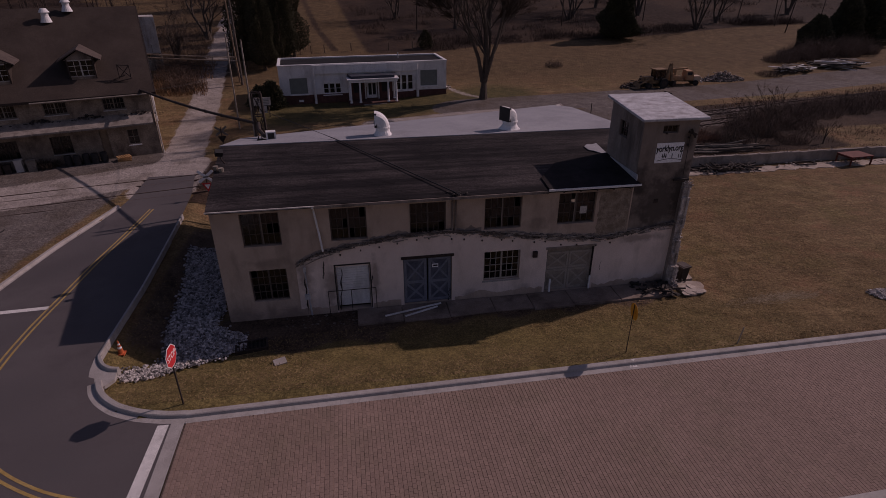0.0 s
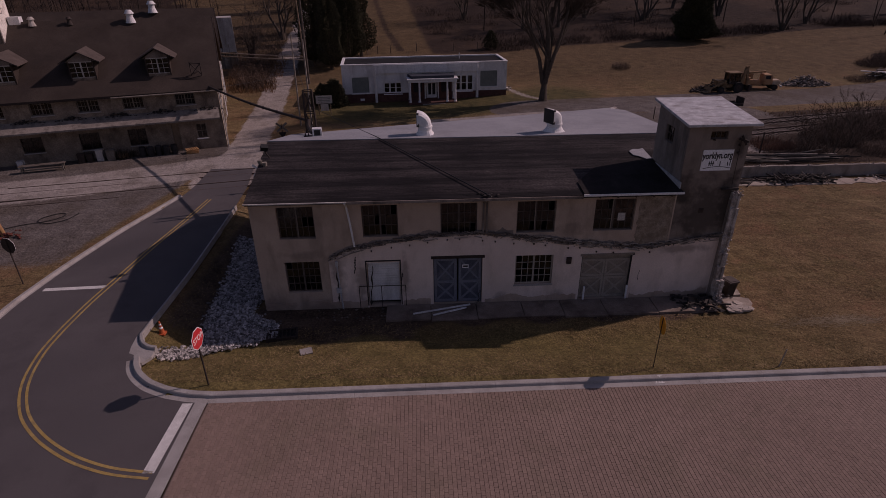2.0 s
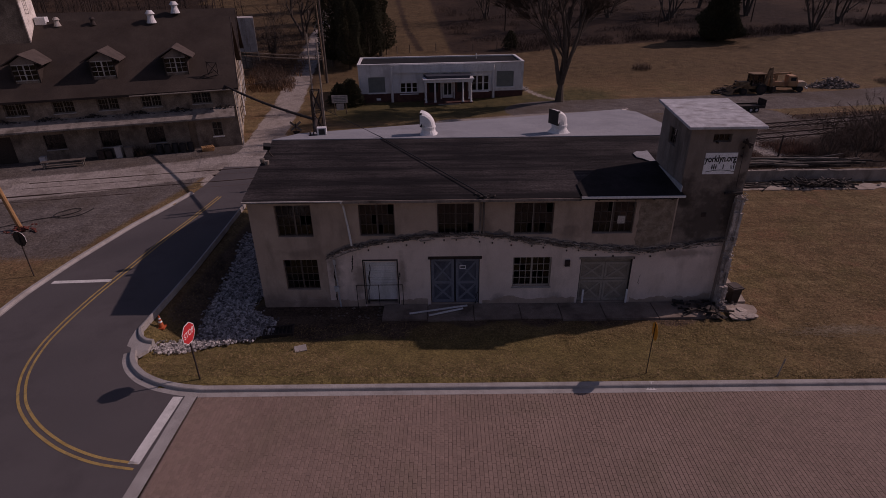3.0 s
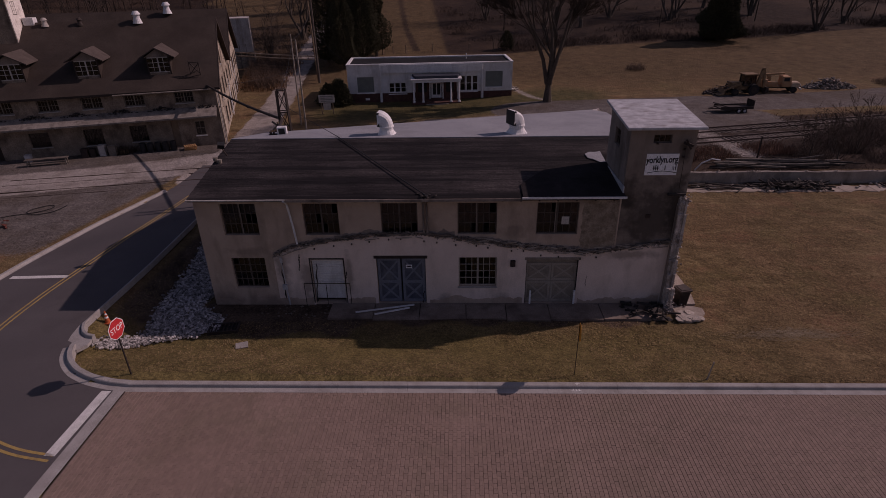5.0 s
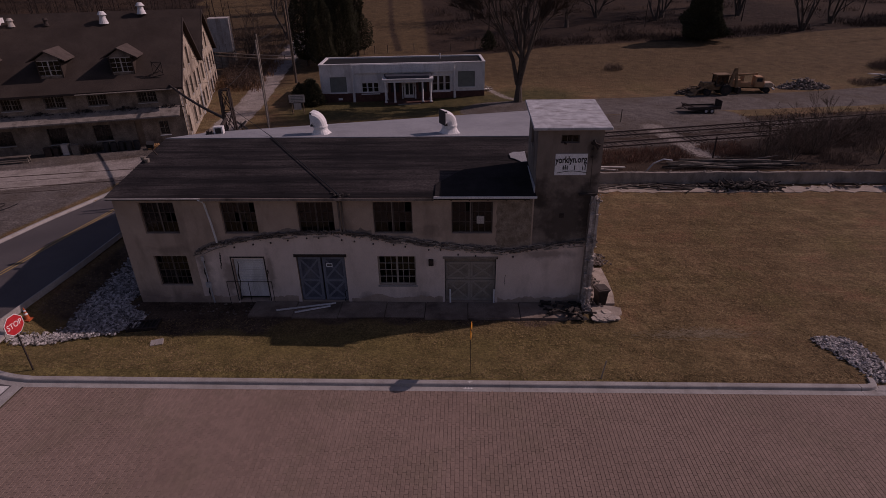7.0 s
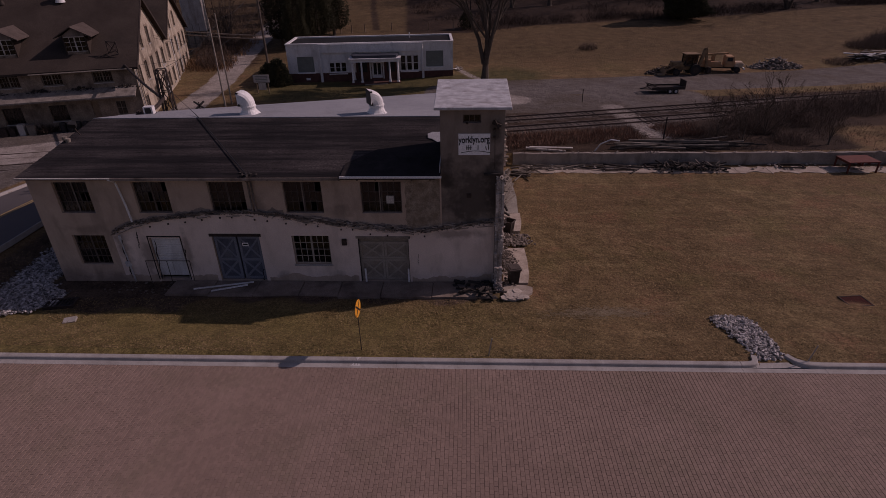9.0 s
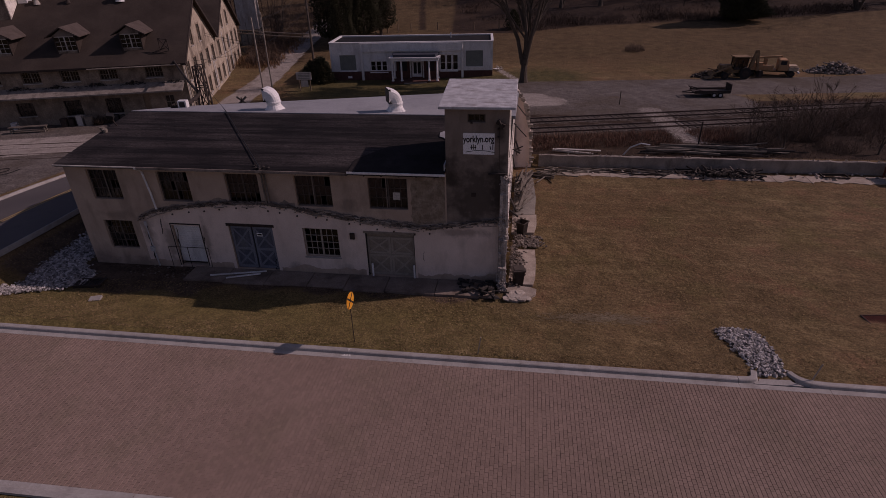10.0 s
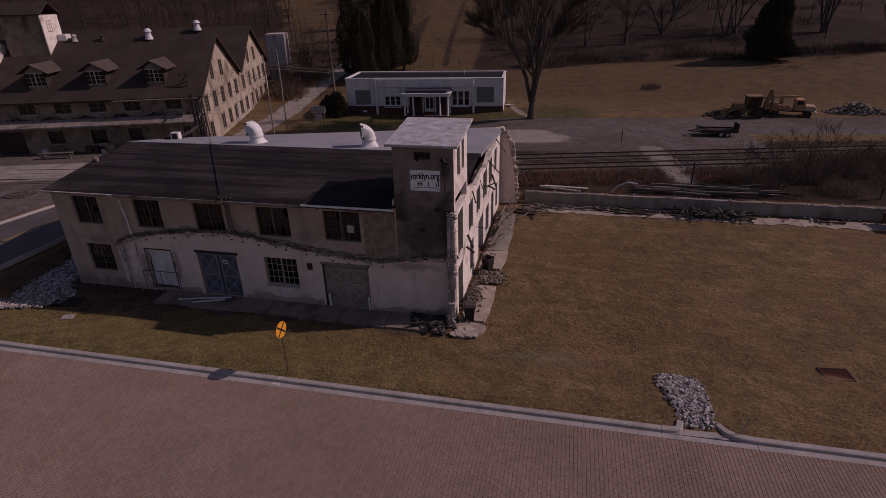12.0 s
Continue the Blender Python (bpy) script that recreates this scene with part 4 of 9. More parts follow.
part("tower_front", moved(wall_sheet(FX1 - TX0, 10.12, [(1.15, 2.05, 9.4, 9.82)], 0.3, bottom=-0.4), frame_of((TX0, FY, 0), (1, 0), (0, -1))), SOOTY, factory, "soot-stained grey tower wall")
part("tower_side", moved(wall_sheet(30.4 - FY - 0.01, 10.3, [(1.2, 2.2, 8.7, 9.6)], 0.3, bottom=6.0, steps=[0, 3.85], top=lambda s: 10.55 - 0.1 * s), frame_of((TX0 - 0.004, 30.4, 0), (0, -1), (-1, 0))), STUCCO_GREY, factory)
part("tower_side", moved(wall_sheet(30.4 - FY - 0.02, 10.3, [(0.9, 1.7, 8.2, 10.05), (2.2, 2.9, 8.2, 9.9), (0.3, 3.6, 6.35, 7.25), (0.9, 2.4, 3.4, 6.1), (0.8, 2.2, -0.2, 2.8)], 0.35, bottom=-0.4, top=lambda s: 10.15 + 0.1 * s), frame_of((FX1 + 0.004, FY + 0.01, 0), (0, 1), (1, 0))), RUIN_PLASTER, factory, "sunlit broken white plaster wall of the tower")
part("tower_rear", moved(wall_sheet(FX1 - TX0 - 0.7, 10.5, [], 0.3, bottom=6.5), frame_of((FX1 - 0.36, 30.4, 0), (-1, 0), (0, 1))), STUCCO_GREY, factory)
window(factory, frame_of((TX0, FY, 0), (1, 0), (0, -1)), 1.15, 2.05, 9.4, 9.82, 3, 1, recess=0.12, sill=False)
window(factory, frame_of((TX0, 30.4, 0), (0, -1), (-1, 0)), 1.2, 2.2, 8.7, 9.6, 3, 2, recess=0.1, sill=False)
bm = bmesh.new()
v = [bm.verts.new(p) for p in ((TX0 - 0.28, 26.2, 10.12), (19.05, 26.2, 10.12), (19.05, 30.7, 10.56), (TX0 - 0.28, 30.7, 10.56))]
w = [bm.verts.new(p.co + Vector((0, 0, 0.14))) for p in v]
bm.faces.new(v[::-1]), bm.faces.new(w)
for k in range(4):
    bm.faces.new((v[k], v[(k + 1) % 4], w[(k + 1) % 4], w[k]))
bmesh.ops.bevel(bm, geom=bm.edges[:], offset=0.02, segments=1, affect="EDGES")
part("tower_roof", bm, TOWER_ROOF, factory, "weathered white flat roof on the tower")


def tear(y):
    """Ragged head of the broken side wall."""
    base = float(np.interp(y, (30.4, 32, 33.5, 36, 38.4, 40.5, 43, 46.8), (6.9, 6.1, 5.7, 6.1, 5.4, 5.9, 6.0, 6.5)))
    return base + 0.22 * noise.noise((y * 1.9, 0.3, 0.0)) + 0.12 * noise.noise((y * 6.0, 2.0, 0.0))


ruin_holes = [(0.5, 2.0, 3.4, 5.4), (0.9, 2.2, 0.4, 2.6), (3.4, 5.0, 3.4, 5.3), (4.2, 6.4, -0.2, 2.7), (6.3, 8.1, 3.4, 5.5), (7.6, 9.2, 0.2, 2.4), (9.2, 10.8, 3.5, 5.6), (10.6, 12.0, -0.2, 2.5), (12.2, 13.6, 3.7, 5.6), (13.2, 14.4, 0.2, 2.4)]
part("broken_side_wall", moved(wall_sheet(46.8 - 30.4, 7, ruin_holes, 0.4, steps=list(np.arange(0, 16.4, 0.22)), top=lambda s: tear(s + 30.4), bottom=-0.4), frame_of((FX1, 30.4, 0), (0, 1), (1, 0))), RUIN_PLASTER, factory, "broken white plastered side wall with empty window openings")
# added black panels imitate the shade inside the empty openings
for a_, b_, c_, d_ in ruin_holes:
    if a_ == 4.2:
        continue
    part("burnt_window_boarding", moved(boxes((a_, b_, -0.16, -0.1, c_, d_ - 0.25)), frame_of((FX1, 30.4, 0), (0, 1), (1, 0))), CHAR_AND_SHADE, factory)
# same painted shade panels in the tower's openings
for a_, b_, c_, d_ in ((0.9, 2.4, 3.4, 5.9), (0.8, 2.2, -0.2, 2.6), (0.9, 1.7, 8.2, 10.0), (2.2, 2.9, 8.2, 9.9)):
    part("burnt_window_boarding", moved(boxes((a_, b_, -0.16, -0.1, c_, d_)), frame_of((FX1, FY, 0), (0, 1), (1, 0))), CHAR_AND_SHADE, factory)
# rear wall stub standing out past the corner
part("rear_wall_stub", moved(wall_sheet(1.6, 7, [], 0.4, steps=list(np.arange(0, 1.6, 0.05)), top=lambda s: float(np.interp(s, (0, 0.3, 0.34, 0.6, 0.64, 0.85, 0.9, 1.1, 1.14, 1.3, 1.35, 1.5, 1.54, 1.6), (6.6, 6.5, 6.2, 6.1, 5.7, 5.6, 5.1, 4.9, 4.2, 4.0, 3.1, 2.9, 1.5, 1.2))) + 0.16 * noise.noise((s * 9, 1, 1)), bottom=-0.5),
     frame_of((FX1, 46.62, 0), (1, 0.05), (0.05, -1))), PALE_PLASTER, factory, "ragged standing fragment of the rear wall")
# torn brick edge of the stub
bm = bmesh.new()
for k in range(70):
    s = rng.random()
    px = float(np.interp(s, (0, 0.3, 0.5, 0.7, 0.85, 1), (0.1, 0.8, 1.05, 1.3, 1.5, 1.6)))
    pz = float(np.interp(s, (0, 0.3, 0.5, 0.7, 0.85, 1), (6.5, 5.7, 4.7, 3.6, 2.4, 0.1)))
    out = rng.choice((0.02, 0.05, 0.09, 0.14, 0.26)) * rng.uniform(0.6, 1.2)
    box(bm, FX1 + px - 0.16, FX1 + px + out, 46.35 + rng.uniform(-0.05, 0.14), 46.75, pz - rng.uniform(0.02, 0.2), pz + rng.uniform(0.0, 0.08))
tagged(part("torn_brick_edge", bm, RUBBLE, factory), kind="stuff")
# front pier at the demolished corner
bm = bmesh.new()
z = -0.35
while z < 6.5:
    yf = float(np.interp(z, (-0.3, 0.6, 1.6, 2.3, 2.7, 3.6, 4.1, 5.4, 6.2, 6.6), (25.6, 25.9, 26.1, 26.15, 26.3, 26.22, 26.18, 26.25, 26.3, 26.4)))
    h = rng.choice((0.16, 0.3, 0.5, 0.8, 1.1))
    for k in range(3):
        a, b = 18.4 + k * 0.15, 18.4 + (k + 1) * 0.15 - 0.004
        box(bm, a + rng.uniform(-0.02, 0.02), b + (rng.uniform(-0.06, 0.05) if k == 2 else 0), yf + rng.uniform(-0.06, 0.08), 26.56, z + rng.uniform(-0.05, 0), min(z + h - rng.uniform(0.0, 0.04), 6.6))
    z += h
for _ in range(420):
    z = rng.choice((rng.uniform(-0.3, 1.3), rng.uniform(-0.3, 0.6), rng.gauss(2.9, 0.3), rng.gauss(4.1, 0.25), rng.uniform(-0.3, 6.6), rng.gauss(6.4, 0.15)))
    flare = max(0.0, 0.5 - z) * 0.35
    stone(bm, (18.62 + rng.uniform(-0.2, 0.24) + rng.gauss(0, 0.05) + flare * rng.random(), float(np.interp(z, (-0.3, 1.6, 2.7, 6.6), (25.5, 26.0, 26.25, 26.32))) + rng.uniform(-0.08, 0.14), z), rng.uniform(0.025, 0.085), rng, 0.8)
part("broken_pier", bm, PIER_PLASTER, factory, "ragged broken masonry pier at the demolished corner")
part("pier_plaster", boxes((18.37, 18.415, 26.3, 26.53, -0.3, 6.2)), STUCCO_GREY, factory)
# charred beam ends, pipes and hanging lath on the broken wall
for a, b, s in [((17.75, 26.42, 6.72), (19.2, 26.35, 6.78), 0.2), ((18.9, 29.2, 3.4), (19.7, 29.0, 2.9), 0.16), ((18.9, 29.6, 4.0), (19.5, 29.3, 2.8), 0.3), ((18.9, 37.4, 4.4), (19.9, 37.3, 4.9), 0.12), ((18.8, 38.6, 6.0), (20.3, 38.0, 4.6), 0.09), ((18.8, 36.0, 4.9), (19.8, 35.8, 4.9), 0.08), ((18.8, 33.2, 3.0), (20.0, 33.0, 2.95), 0.06),
                ((18.7, 43.5, 6.4), (20.2, 42.2, 4.9), 0.09), ((18.9, 40.2, 4.4), (19.5, 40.0, 2.8), 0.2), ((18.9, 38.9, 3.9), (19.6, 38.7, 3.6), 0.25), ((18.9, 31.4, 6.1), (19.1, 32.2, 4.6), 0.1), ((18.9, 34.3, 5.9), (19.3, 34.6, 4.4), 0.06)]:
    bm = bmesh.new()
    beam(bm, a, Vector(a).lerp(Vector(b), 0.62), min(s * 0.6, 0.1))
    part("broken_beam", bm, CHAR_AND_SHADE, factory, "charred beam end sticking out of the broken wall")
# roof: front slope in overlapping shingle courses
deck = bmesh.new()


def roof_z(y):
    return EAVE_Z + (y - EAVE_Y) * (RIDGE_Z - EAVE_Z) / (RIDGE_Y - EAVE_Y)


def verge(y):
    """Left edge of the roof, which runs slightly out of square."""
    return -7.18 - 0.66 * (y - EAVE_Y) / (RIDGE_Y - EAVE_Y)


for x0, x2, x1, y0, y1 in ((verge(EAVE_Y), verge(RIDGE_Y), 15.2, EAVE_Y, RIDGE_Y), (15.2, 15.2, 18.8, 30.45, RIDGE_Y)):
    vs = [deck.verts.new((a, b, roof_z(b) - d)) for d in (0.16, 0.02) for a, b in ((x0, y0), (x1, y0), (x1, y1), (x2, y1))]
    for f in ((3, 2, 1, 0), (4, 5, 6, 7), (0, 1, 5, 4), (1, 2, 6, 5), (2, 3, 7, 6), (3, 0, 4, 7)):
        deck.faces.new([vs[i] for i in f])
part("roof_deck", deck, SHINGLE_NEW, factory)
bm = bmesh.new()
course = 0.15
n_rows = int((RIDGE_Y - EAVE_Y) / course)
for r in range(n_rows):
    y0 = EAVE_Y - 0.03 + r * course
    x = verge(y0) - rng.uniform(0.0, 0.05)
    first = r % 2
    end = 15.2 if y0 < 30.45 else 18.8
    while x < end - 0.1:
        w_ = 0.3 if first else min(rng.choice((0.5, 0.9, 0.9, 1.4)), end - x)
        first = 0
        lift = rng.uniform(0.004, 0.011)
        ya, yb = y0 + rng.uniform(-0.012, 0.012), y0 + course * 1.12
        q = [bm.verts.new(p) for p in ((x, ya, roof_z(ya) + lift), (x + w_ - 0.008, ya, roof_z(ya) + lift), (x + w_ - 0.008, yb, roof_z(yb) + 0.004), (x, yb, roof_z(yb) + 0.004),
                                       (x, ya, roof_z(ya) - 0.01), (x + w_ - 0.008, ya, roof_z(ya) - 0.01))]
        bm.faces.new(q[:4]), bm.faces.new((q[4], q[5], q[1], q[0]))
        x += w_
tagged(part("roof_shingles", bm, SHINGLE, factory, "weathered dark shingles in courses"), kind="stuff")
felt = bmesh.new()
poly = [(10.3, 25.93), (15.5, 25.93), (15.5, 30.3), (13.4, 30.2), (11.9, 29.4), (10.9, 28.2), (10.3, 27.4)]
lo = [felt.verts.new((x, y, roof_z(y) + 0.045)) for x, y in poly]
hi = [felt.verts.new((x, y, roof_z(y) + 0.075)) for x, y in poly]
felt.faces.new(hi), felt.faces.new(lo[::-1])
for k in range(len(poly)):
    felt.faces.new((lo[k], lo[(k + 1) % 7], hi[(k + 1) % 7], hi[k]))
part("felt_patch", felt, SHINGLE_NEW, factory, "black roofing felt patch beside the tower")
part("fascia", boxes((10.25, 15.55, 25.88, 25.93, 6.71, 6.82)), WHITE_TRIM, factory, "white fascia board under the felt patch")
bm = bmesh.new()
prism(bm, [(14.55, 30.9), (14.8, 30.75), (15.1, 30.35), (15.46, 29.4), (15.47, 31.9), (15.1, 31.75), (14.8, 31.8), (14.5, 31.5)], 0, 0.03, Matrix.Translation((0, 0, roof_z(31.0) + 0.02)))
bm.transform(Matrix.Translation((0, 31.0, roof_z(31.0))) @ Euler((math.atan((RIDGE_Z - EAVE_Z) / (RIDGE_Y - EAVE_Y)), 0, 0)).to_matrix().to_4x4() @ Matrix.Translation((0, -31.0, -roof_z(31.0) + 0.02)))
part("flashing_patch", bm, WHITE_ROOF, factory)
part("flashing", boxes((15.42, 15.47, 26.3, 30.4, 6.85, 7.2)), GALV, factory)
bm = bmesh.new()
ring = [(-7.86, 34.45, 7.64), (18.95, 34.45, 7.64), (19.0, 44.8, 6.75), (18.3, 47.1, 6.45), (-7.7, 40.6, 6.42)]
lo = [bm.verts.new((x, y, z - 0.22)) for x, y, z in ring]
hi = [bm.verts.new(p) for p in ring]
for k in range(5):
    bm.faces.new((lo[k], lo[(k + 1) % 5], hi[(k + 1) % 5], hi[k]))
for k in (1, 2, 3):
    bm.faces.new((hi[0], hi[k], hi[k + 1])), bm.faces.new((lo[k + 1], lo[k], lo[0]))
part("rear_roof", bm, WHITE_ROOF, factory, "low-pitched white coated rear roof")
part("roof_edge", moved(boxes((0, 4.0, -0.05, 0.03, -0.28, -0.08)), frame_of((19.0, 30.5, 7.2), (0, 1), (1, 0))), DARK_STEEL, factory)
# gutter and downpipes
part("gutter", boxes((-7.22, -2.0, 25.88, 25.97, 6.68, 6.74)), PALE_SHEET, factory, "white eaves gutter")
part("eaves_board", boxes((-2.0, 10.25, 25.9, 25.96, 6.6, 6.74)), STUCCO_GREY, factory)
bm = bmesh.new()
tube(bm, [(-2.1, 25.9, 6.66), (-2.1, 26.4, 6.3), (-1.95, 26.43, 5.0), (-1.85, 26.4, 3.95)], 0.055)
part("downpipe", bm, WHITE_TRIM, factory, "white downpipe")
for x in (5.12, 5.3):
    bm = bmesh.new()
    tube(bm, [(x, 25.95, 6.7), (x, 26.45, 6.3), (x, 26.46, 4.45)], 0.05)
    part("downpipe", bm, STUCCO_GREY, factory)
for x in np.arange(-1.2, 15, 0.95):
    bm = bmesh.new()
    beam(bm, (x, 25.97, 6.62), (x, 26.5, 6.6), 0.07, 0.12)
    part("rafter_tail", bm, DARK_STEEL, factory)
# windows of the front
for i, (a, b) in enumerate(UP):
    w = window(factory, front, a - FX0, b - FX0, *ZU, 6, 3, recess=0.16, mullions=(3,), missing=0.12, rng=rng, sill=False)
    if i == 4:
        part("white_notice", boxes((1.35 + a - FX0, 1.75 + a - FX0, -0.15, -0.145, 4.95, 5.4), m=front), PALE_SHEET, w)
    if i in (0, 3, 4):
        part("centre_post", boxes((0.98 + a - FX0, 1.03 + a - FX0, -0.15, -0.12, 4.45, 6.25), m=front), STUCCO_GREY, w)
a, b, c, d = LOWER["low"]
window(factory, front, a - FX0, b - FX0, c, d, 6, 4, recess=0.16, mullions=(3,), missing=0.06, rng=rng, sill=False)
a, b, c, d = LOWER["lwin"]
window(factory, front, a - FX0, b - FX0, c, d, 6, 4, recess=0.1, bar=0.06, frame_mat=TAN_BRACE, mullions=(3,), missing=0.2, rng=rng)
# gashes where pipes and frames were torn off the plaster
for gx0, gx1, z0, z1, wide in ((-3.02, -2.92, 0.05, 2.95, 0.07), (-2.0, -1.87, 2.2, 3.3, 0.06), (-1.2, -0.98, 0.1, 2.75, 0.06), (0.6, 0.66, 1.5, 2.2, 0.05), (4.95, 5.0, 0.1, 0.9, 0.05), (14.1, 14.12, 1.2, 1.9, 0.025)):
    bm = bmesh.new()
    prev = None
    for k in range(15):
        f = k / 14
        c = gx0 + (gx1 - gx0) * f + 0.09 * noise.noise((f * 5, gx0, 1))
        h = wide * (0.35 + 1.1 * abs(noise.noise((f * 7, gx0, 4)))) * (1 if 0 < k < 14 else 0.2)
        cur = [bm.verts.new((c + e * h, FY - 0.052 + abs(e) * 0.006, z0 + (z1 - z0) * f)) for e in (-1, 0, 1)]
        if prev:
            bm.faces.new((prev[0], prev[1], cur[1], cur[0])), bm.faces.new((prev[1], prev[2], cur[2], cur[1]))
        prev = cur
    part("plaster_gash", bm, CHAR_AND_SHADE, factory, "dark ragged gash in the plaster")
# doors
a, b, c, d = (v - FX0 if k < 2 else v for k, v in enumerate(LOWER["blue"]))
for k, (p, q) in enumerate(((a, (a + b) / 2 - 0.01), ((a + b) / 2 + 0.01, b))):
    leaf = part("door", boxes((p + 0.02, q - 0.02, -0.2, -0.13, c, d - 0.1), m=front), BLUE_DOOR, factory, "faded blue plank double door leaf")
    bm = bmesh.new()
    zl, zh, zm = c + 0.05, d - 0.15, c + 1.35
    for u0, u1, v0, v1 in ((p + 0.05, q - 0.05, zl, zl + 0.16), (p + 0.05, q - 0.05, zh - 0.14, zh), (p + 0.05, q - 0.05, zm - 0.08, zm + 0.08), (p + 0.05, p + 0.19, zl + 0.16, zm - 0.08), (q - 0.19, q - 0.05, zl + 0.16, zm - 0.08),
                           (p + 0.05, p + 0.19, zm + 0.08, zh - 0.14), (q - 0.19, q - 0.05, zm + 0.08, zh - 0.14)):
        box(bm, u0, u1, -0.13, -0.1, v0, v1, front)
    part("door_frame", bm, BLUE_BRACE, leaf)
    bm = bmesh.new()
    A = lambda s, z_: front @ Vector((s, -0.115, z_))
    beam(bm, A(p + 0.15, zl + 0.14), A(q - 0.15, zm - 0.06), 0.12, 0.025, up=(0, -1, 0))
    beam(bm, A(p + 0.15, zm - 0.06), A(q - 0.15, zl + 0.14), 0.12, 0.02, up=(0, -1, 0))
    part("cross_brace", bm, BLUE_BRACE, leaf)
    bm = bmesh.new()
    beam(bm, A(p + 0.15, zm + 0.06), A(q - 0.15, zh - 0.12), 0.1, 0.025, up=(0, -1, 0))
    beam(bm, A(p + 0.15, zh - 0.12), A(q - 0.15, zm + 0.06), 0.1, 0.02, up=(0, -1, 0))
    part("cross_brace", bm, BLUE_BRACE, leaf)
    if k:
        part("notice", boxes((p + 0.25, p + 0.6, -0.1, -0.095, 2.3, 2.52), m=front), SIGN_WHITE, leaf)
        part("notice_print", boxes((p + 0.29, p + 0.56, -0.094, -0.092, 2.36, 2.46), m=front), BLACK_INK, leaf)
part("lintel", boxes((a - 0.12, b + 0.12, -0.06, 0.06, d - 0.09, d + 0.09), m=front), DARK_STEEL, factory)
a, b, c, d = (v - FX0 if k < 2 else v for k, v in enumerate(LOWER["white"]))
door = part("door", boxes((a + 0.02, b - 0.02, -0.2, -0.16, c + 0.2, d), m=front), WHITE_PAINT, factory, "white slatted roller door")
for k in range(9):
    z0 = 1.5 + k * 0.15
    part("slat", boxes((a + 0.04, b - 0.04, -0.16, -0.135, z0, z0 + 0.125), m=front), WHITE_PAINT, door)
for p, q in ((a + 0.05, (a + b) / 2 - 0.02), ((a + b) / 2 + 0.02, b - 0.05)):
    part("lower_panel", boxes((p, q, -0.16, -0.13, c + 0.25, 1.42), m=front), WHITE_PAINT, door)
bm = bmesh.new()
for s in (a - 0.08, b + 0.02):
    box(bm, s, s + 0.07, -0.1, 0.05, c, d + 0.05, front)
box(bm, a - 0.08, b + 0.09, -0.1, 0.05, d + 0.05, d + 0.14, front)
part("door_surround", bm, CHAR_AND_SHADE, factory)
bm = bmesh.new()
R = lambda s, z_: front @ Vector((s, 0.16, z_))
for s in (a - 0.5, a + 0.75, b + 0.3):
    tube(bm, [R(s, -0.05), R(s, 1.45)], 0.02, 6)
tube(bm, [R(a - 0.5, 1.45), R(b + 0.3, 1.45)], 0.02, 6)
part("guard_rail", bm, DARK_STEEL, factory, "thin rusty guard rail before the roller door")
a, b, c, d = (v - FX0 if k < 2 else v for k, v in enumerate(LOWER["garage"]))
door = part("door", boxes((a + 0.02, b - 0.02, -0.24, -0.18, c, d), m=front), TAN_DOOR, factory, "weathered tan garage door with cross-braced panels")
zh = (c + d) / 2
for i in range(2):
    for j in range(2):
        p, q = a + 0.03 + i * (b - a - 0.03) / 2, a + (i + 1) * (b - a - 0.03) / 2
        v0, v1 = (c + 0.05, zh - 0.02) if j == 0 else (zh + 0.02, d - 0.3)
        rim = wall_sheet(q - p, v1 - v0, [(0.12, q - p - 0.12, 0.13, v1 - v0 - 0.13)], 0.035)
        panel = part("panel_frame", moved(rim, front @ Matrix.Translation((p, -0.145, v0))), TAN_BRACE, door)
        A = lambda s, z_: front @ Vector((s, -0.165, z_))
        for z0_, z1_, th in ((v0 + 0.1, v1 - 0.1, 0.025), (v1 - 0.1, v0 + 0.1, 0.02)):
            bm = bmesh.new()
            beam(bm, A(p + 0.1, z0_), A(q - 0.1, z1_), 0.1, th, up=(0, -1, 0))
            part("brace", bm, TAN_BRACE, door)
part("track_cover", boxes((a - 0.1, b + 0.1, -0.1, 0.08, d, d + 0.14), m=front), TAN_DOOR, factory)
for s in (a - 0.09, b - 0.03):
    part("door_jamb", boxes((s, s + 0.12, -0.17, 0.03, c, d - 0.002), m=front), CHAR_AND_SHADE, factory)
for s in (a + 0.25, b - 0.12):
    part("bollard", boxes((s, s + 0.09, 0.06, 0.15, -0.05, 0.95), m=front), WHITE_TRIM, factory)
# electrical fittings
part("meter_box", boxes((-3.06 - FX0, -2.78 - FX0, -0.02, 0.16, 1.05, 1.35), m=front), GALV, factory)
part("junction_box", boxes((-2.99 - FX0, -2.85 - FX0, -0.02, 0.12, 2.75, 3.05), m=front), GALV, factory)
bm = bmesh.new()
tube(bm, [front @ Vector((-2.92 - FX0, 0.09, 2.8)), front @ Vector((-2.86 - FX0, 0.09, 1.4))], 0.035)
tube(bm, [front @ Vector((-2.86 - FX0, 0.09, 1.05)), front @ Vector((-2.8 - FX0, 0.09, 0.0))], 0.05)
part("conduit", bm, GALV, factory)
part("wall_box", boxes((9.85 - FX0, 10.12 - FX0, 0.0, 0.16, 2.5, 2.88), m=front), DARK_STEEL, factory, "dark wall lamp beside the garage door")
bm = bmesh.new()
for p in ((16.5, 9.0), (17.9, 8.7), (17.9, 8.3)):
    stone(bm, (p[0] + 0.35, FY - 0.05, p[1] + 0.4), 0.1, rng)
beam(bm, (18.25, 26.48, 9.5), (18.3, 26.46, 7.0), 0.022)
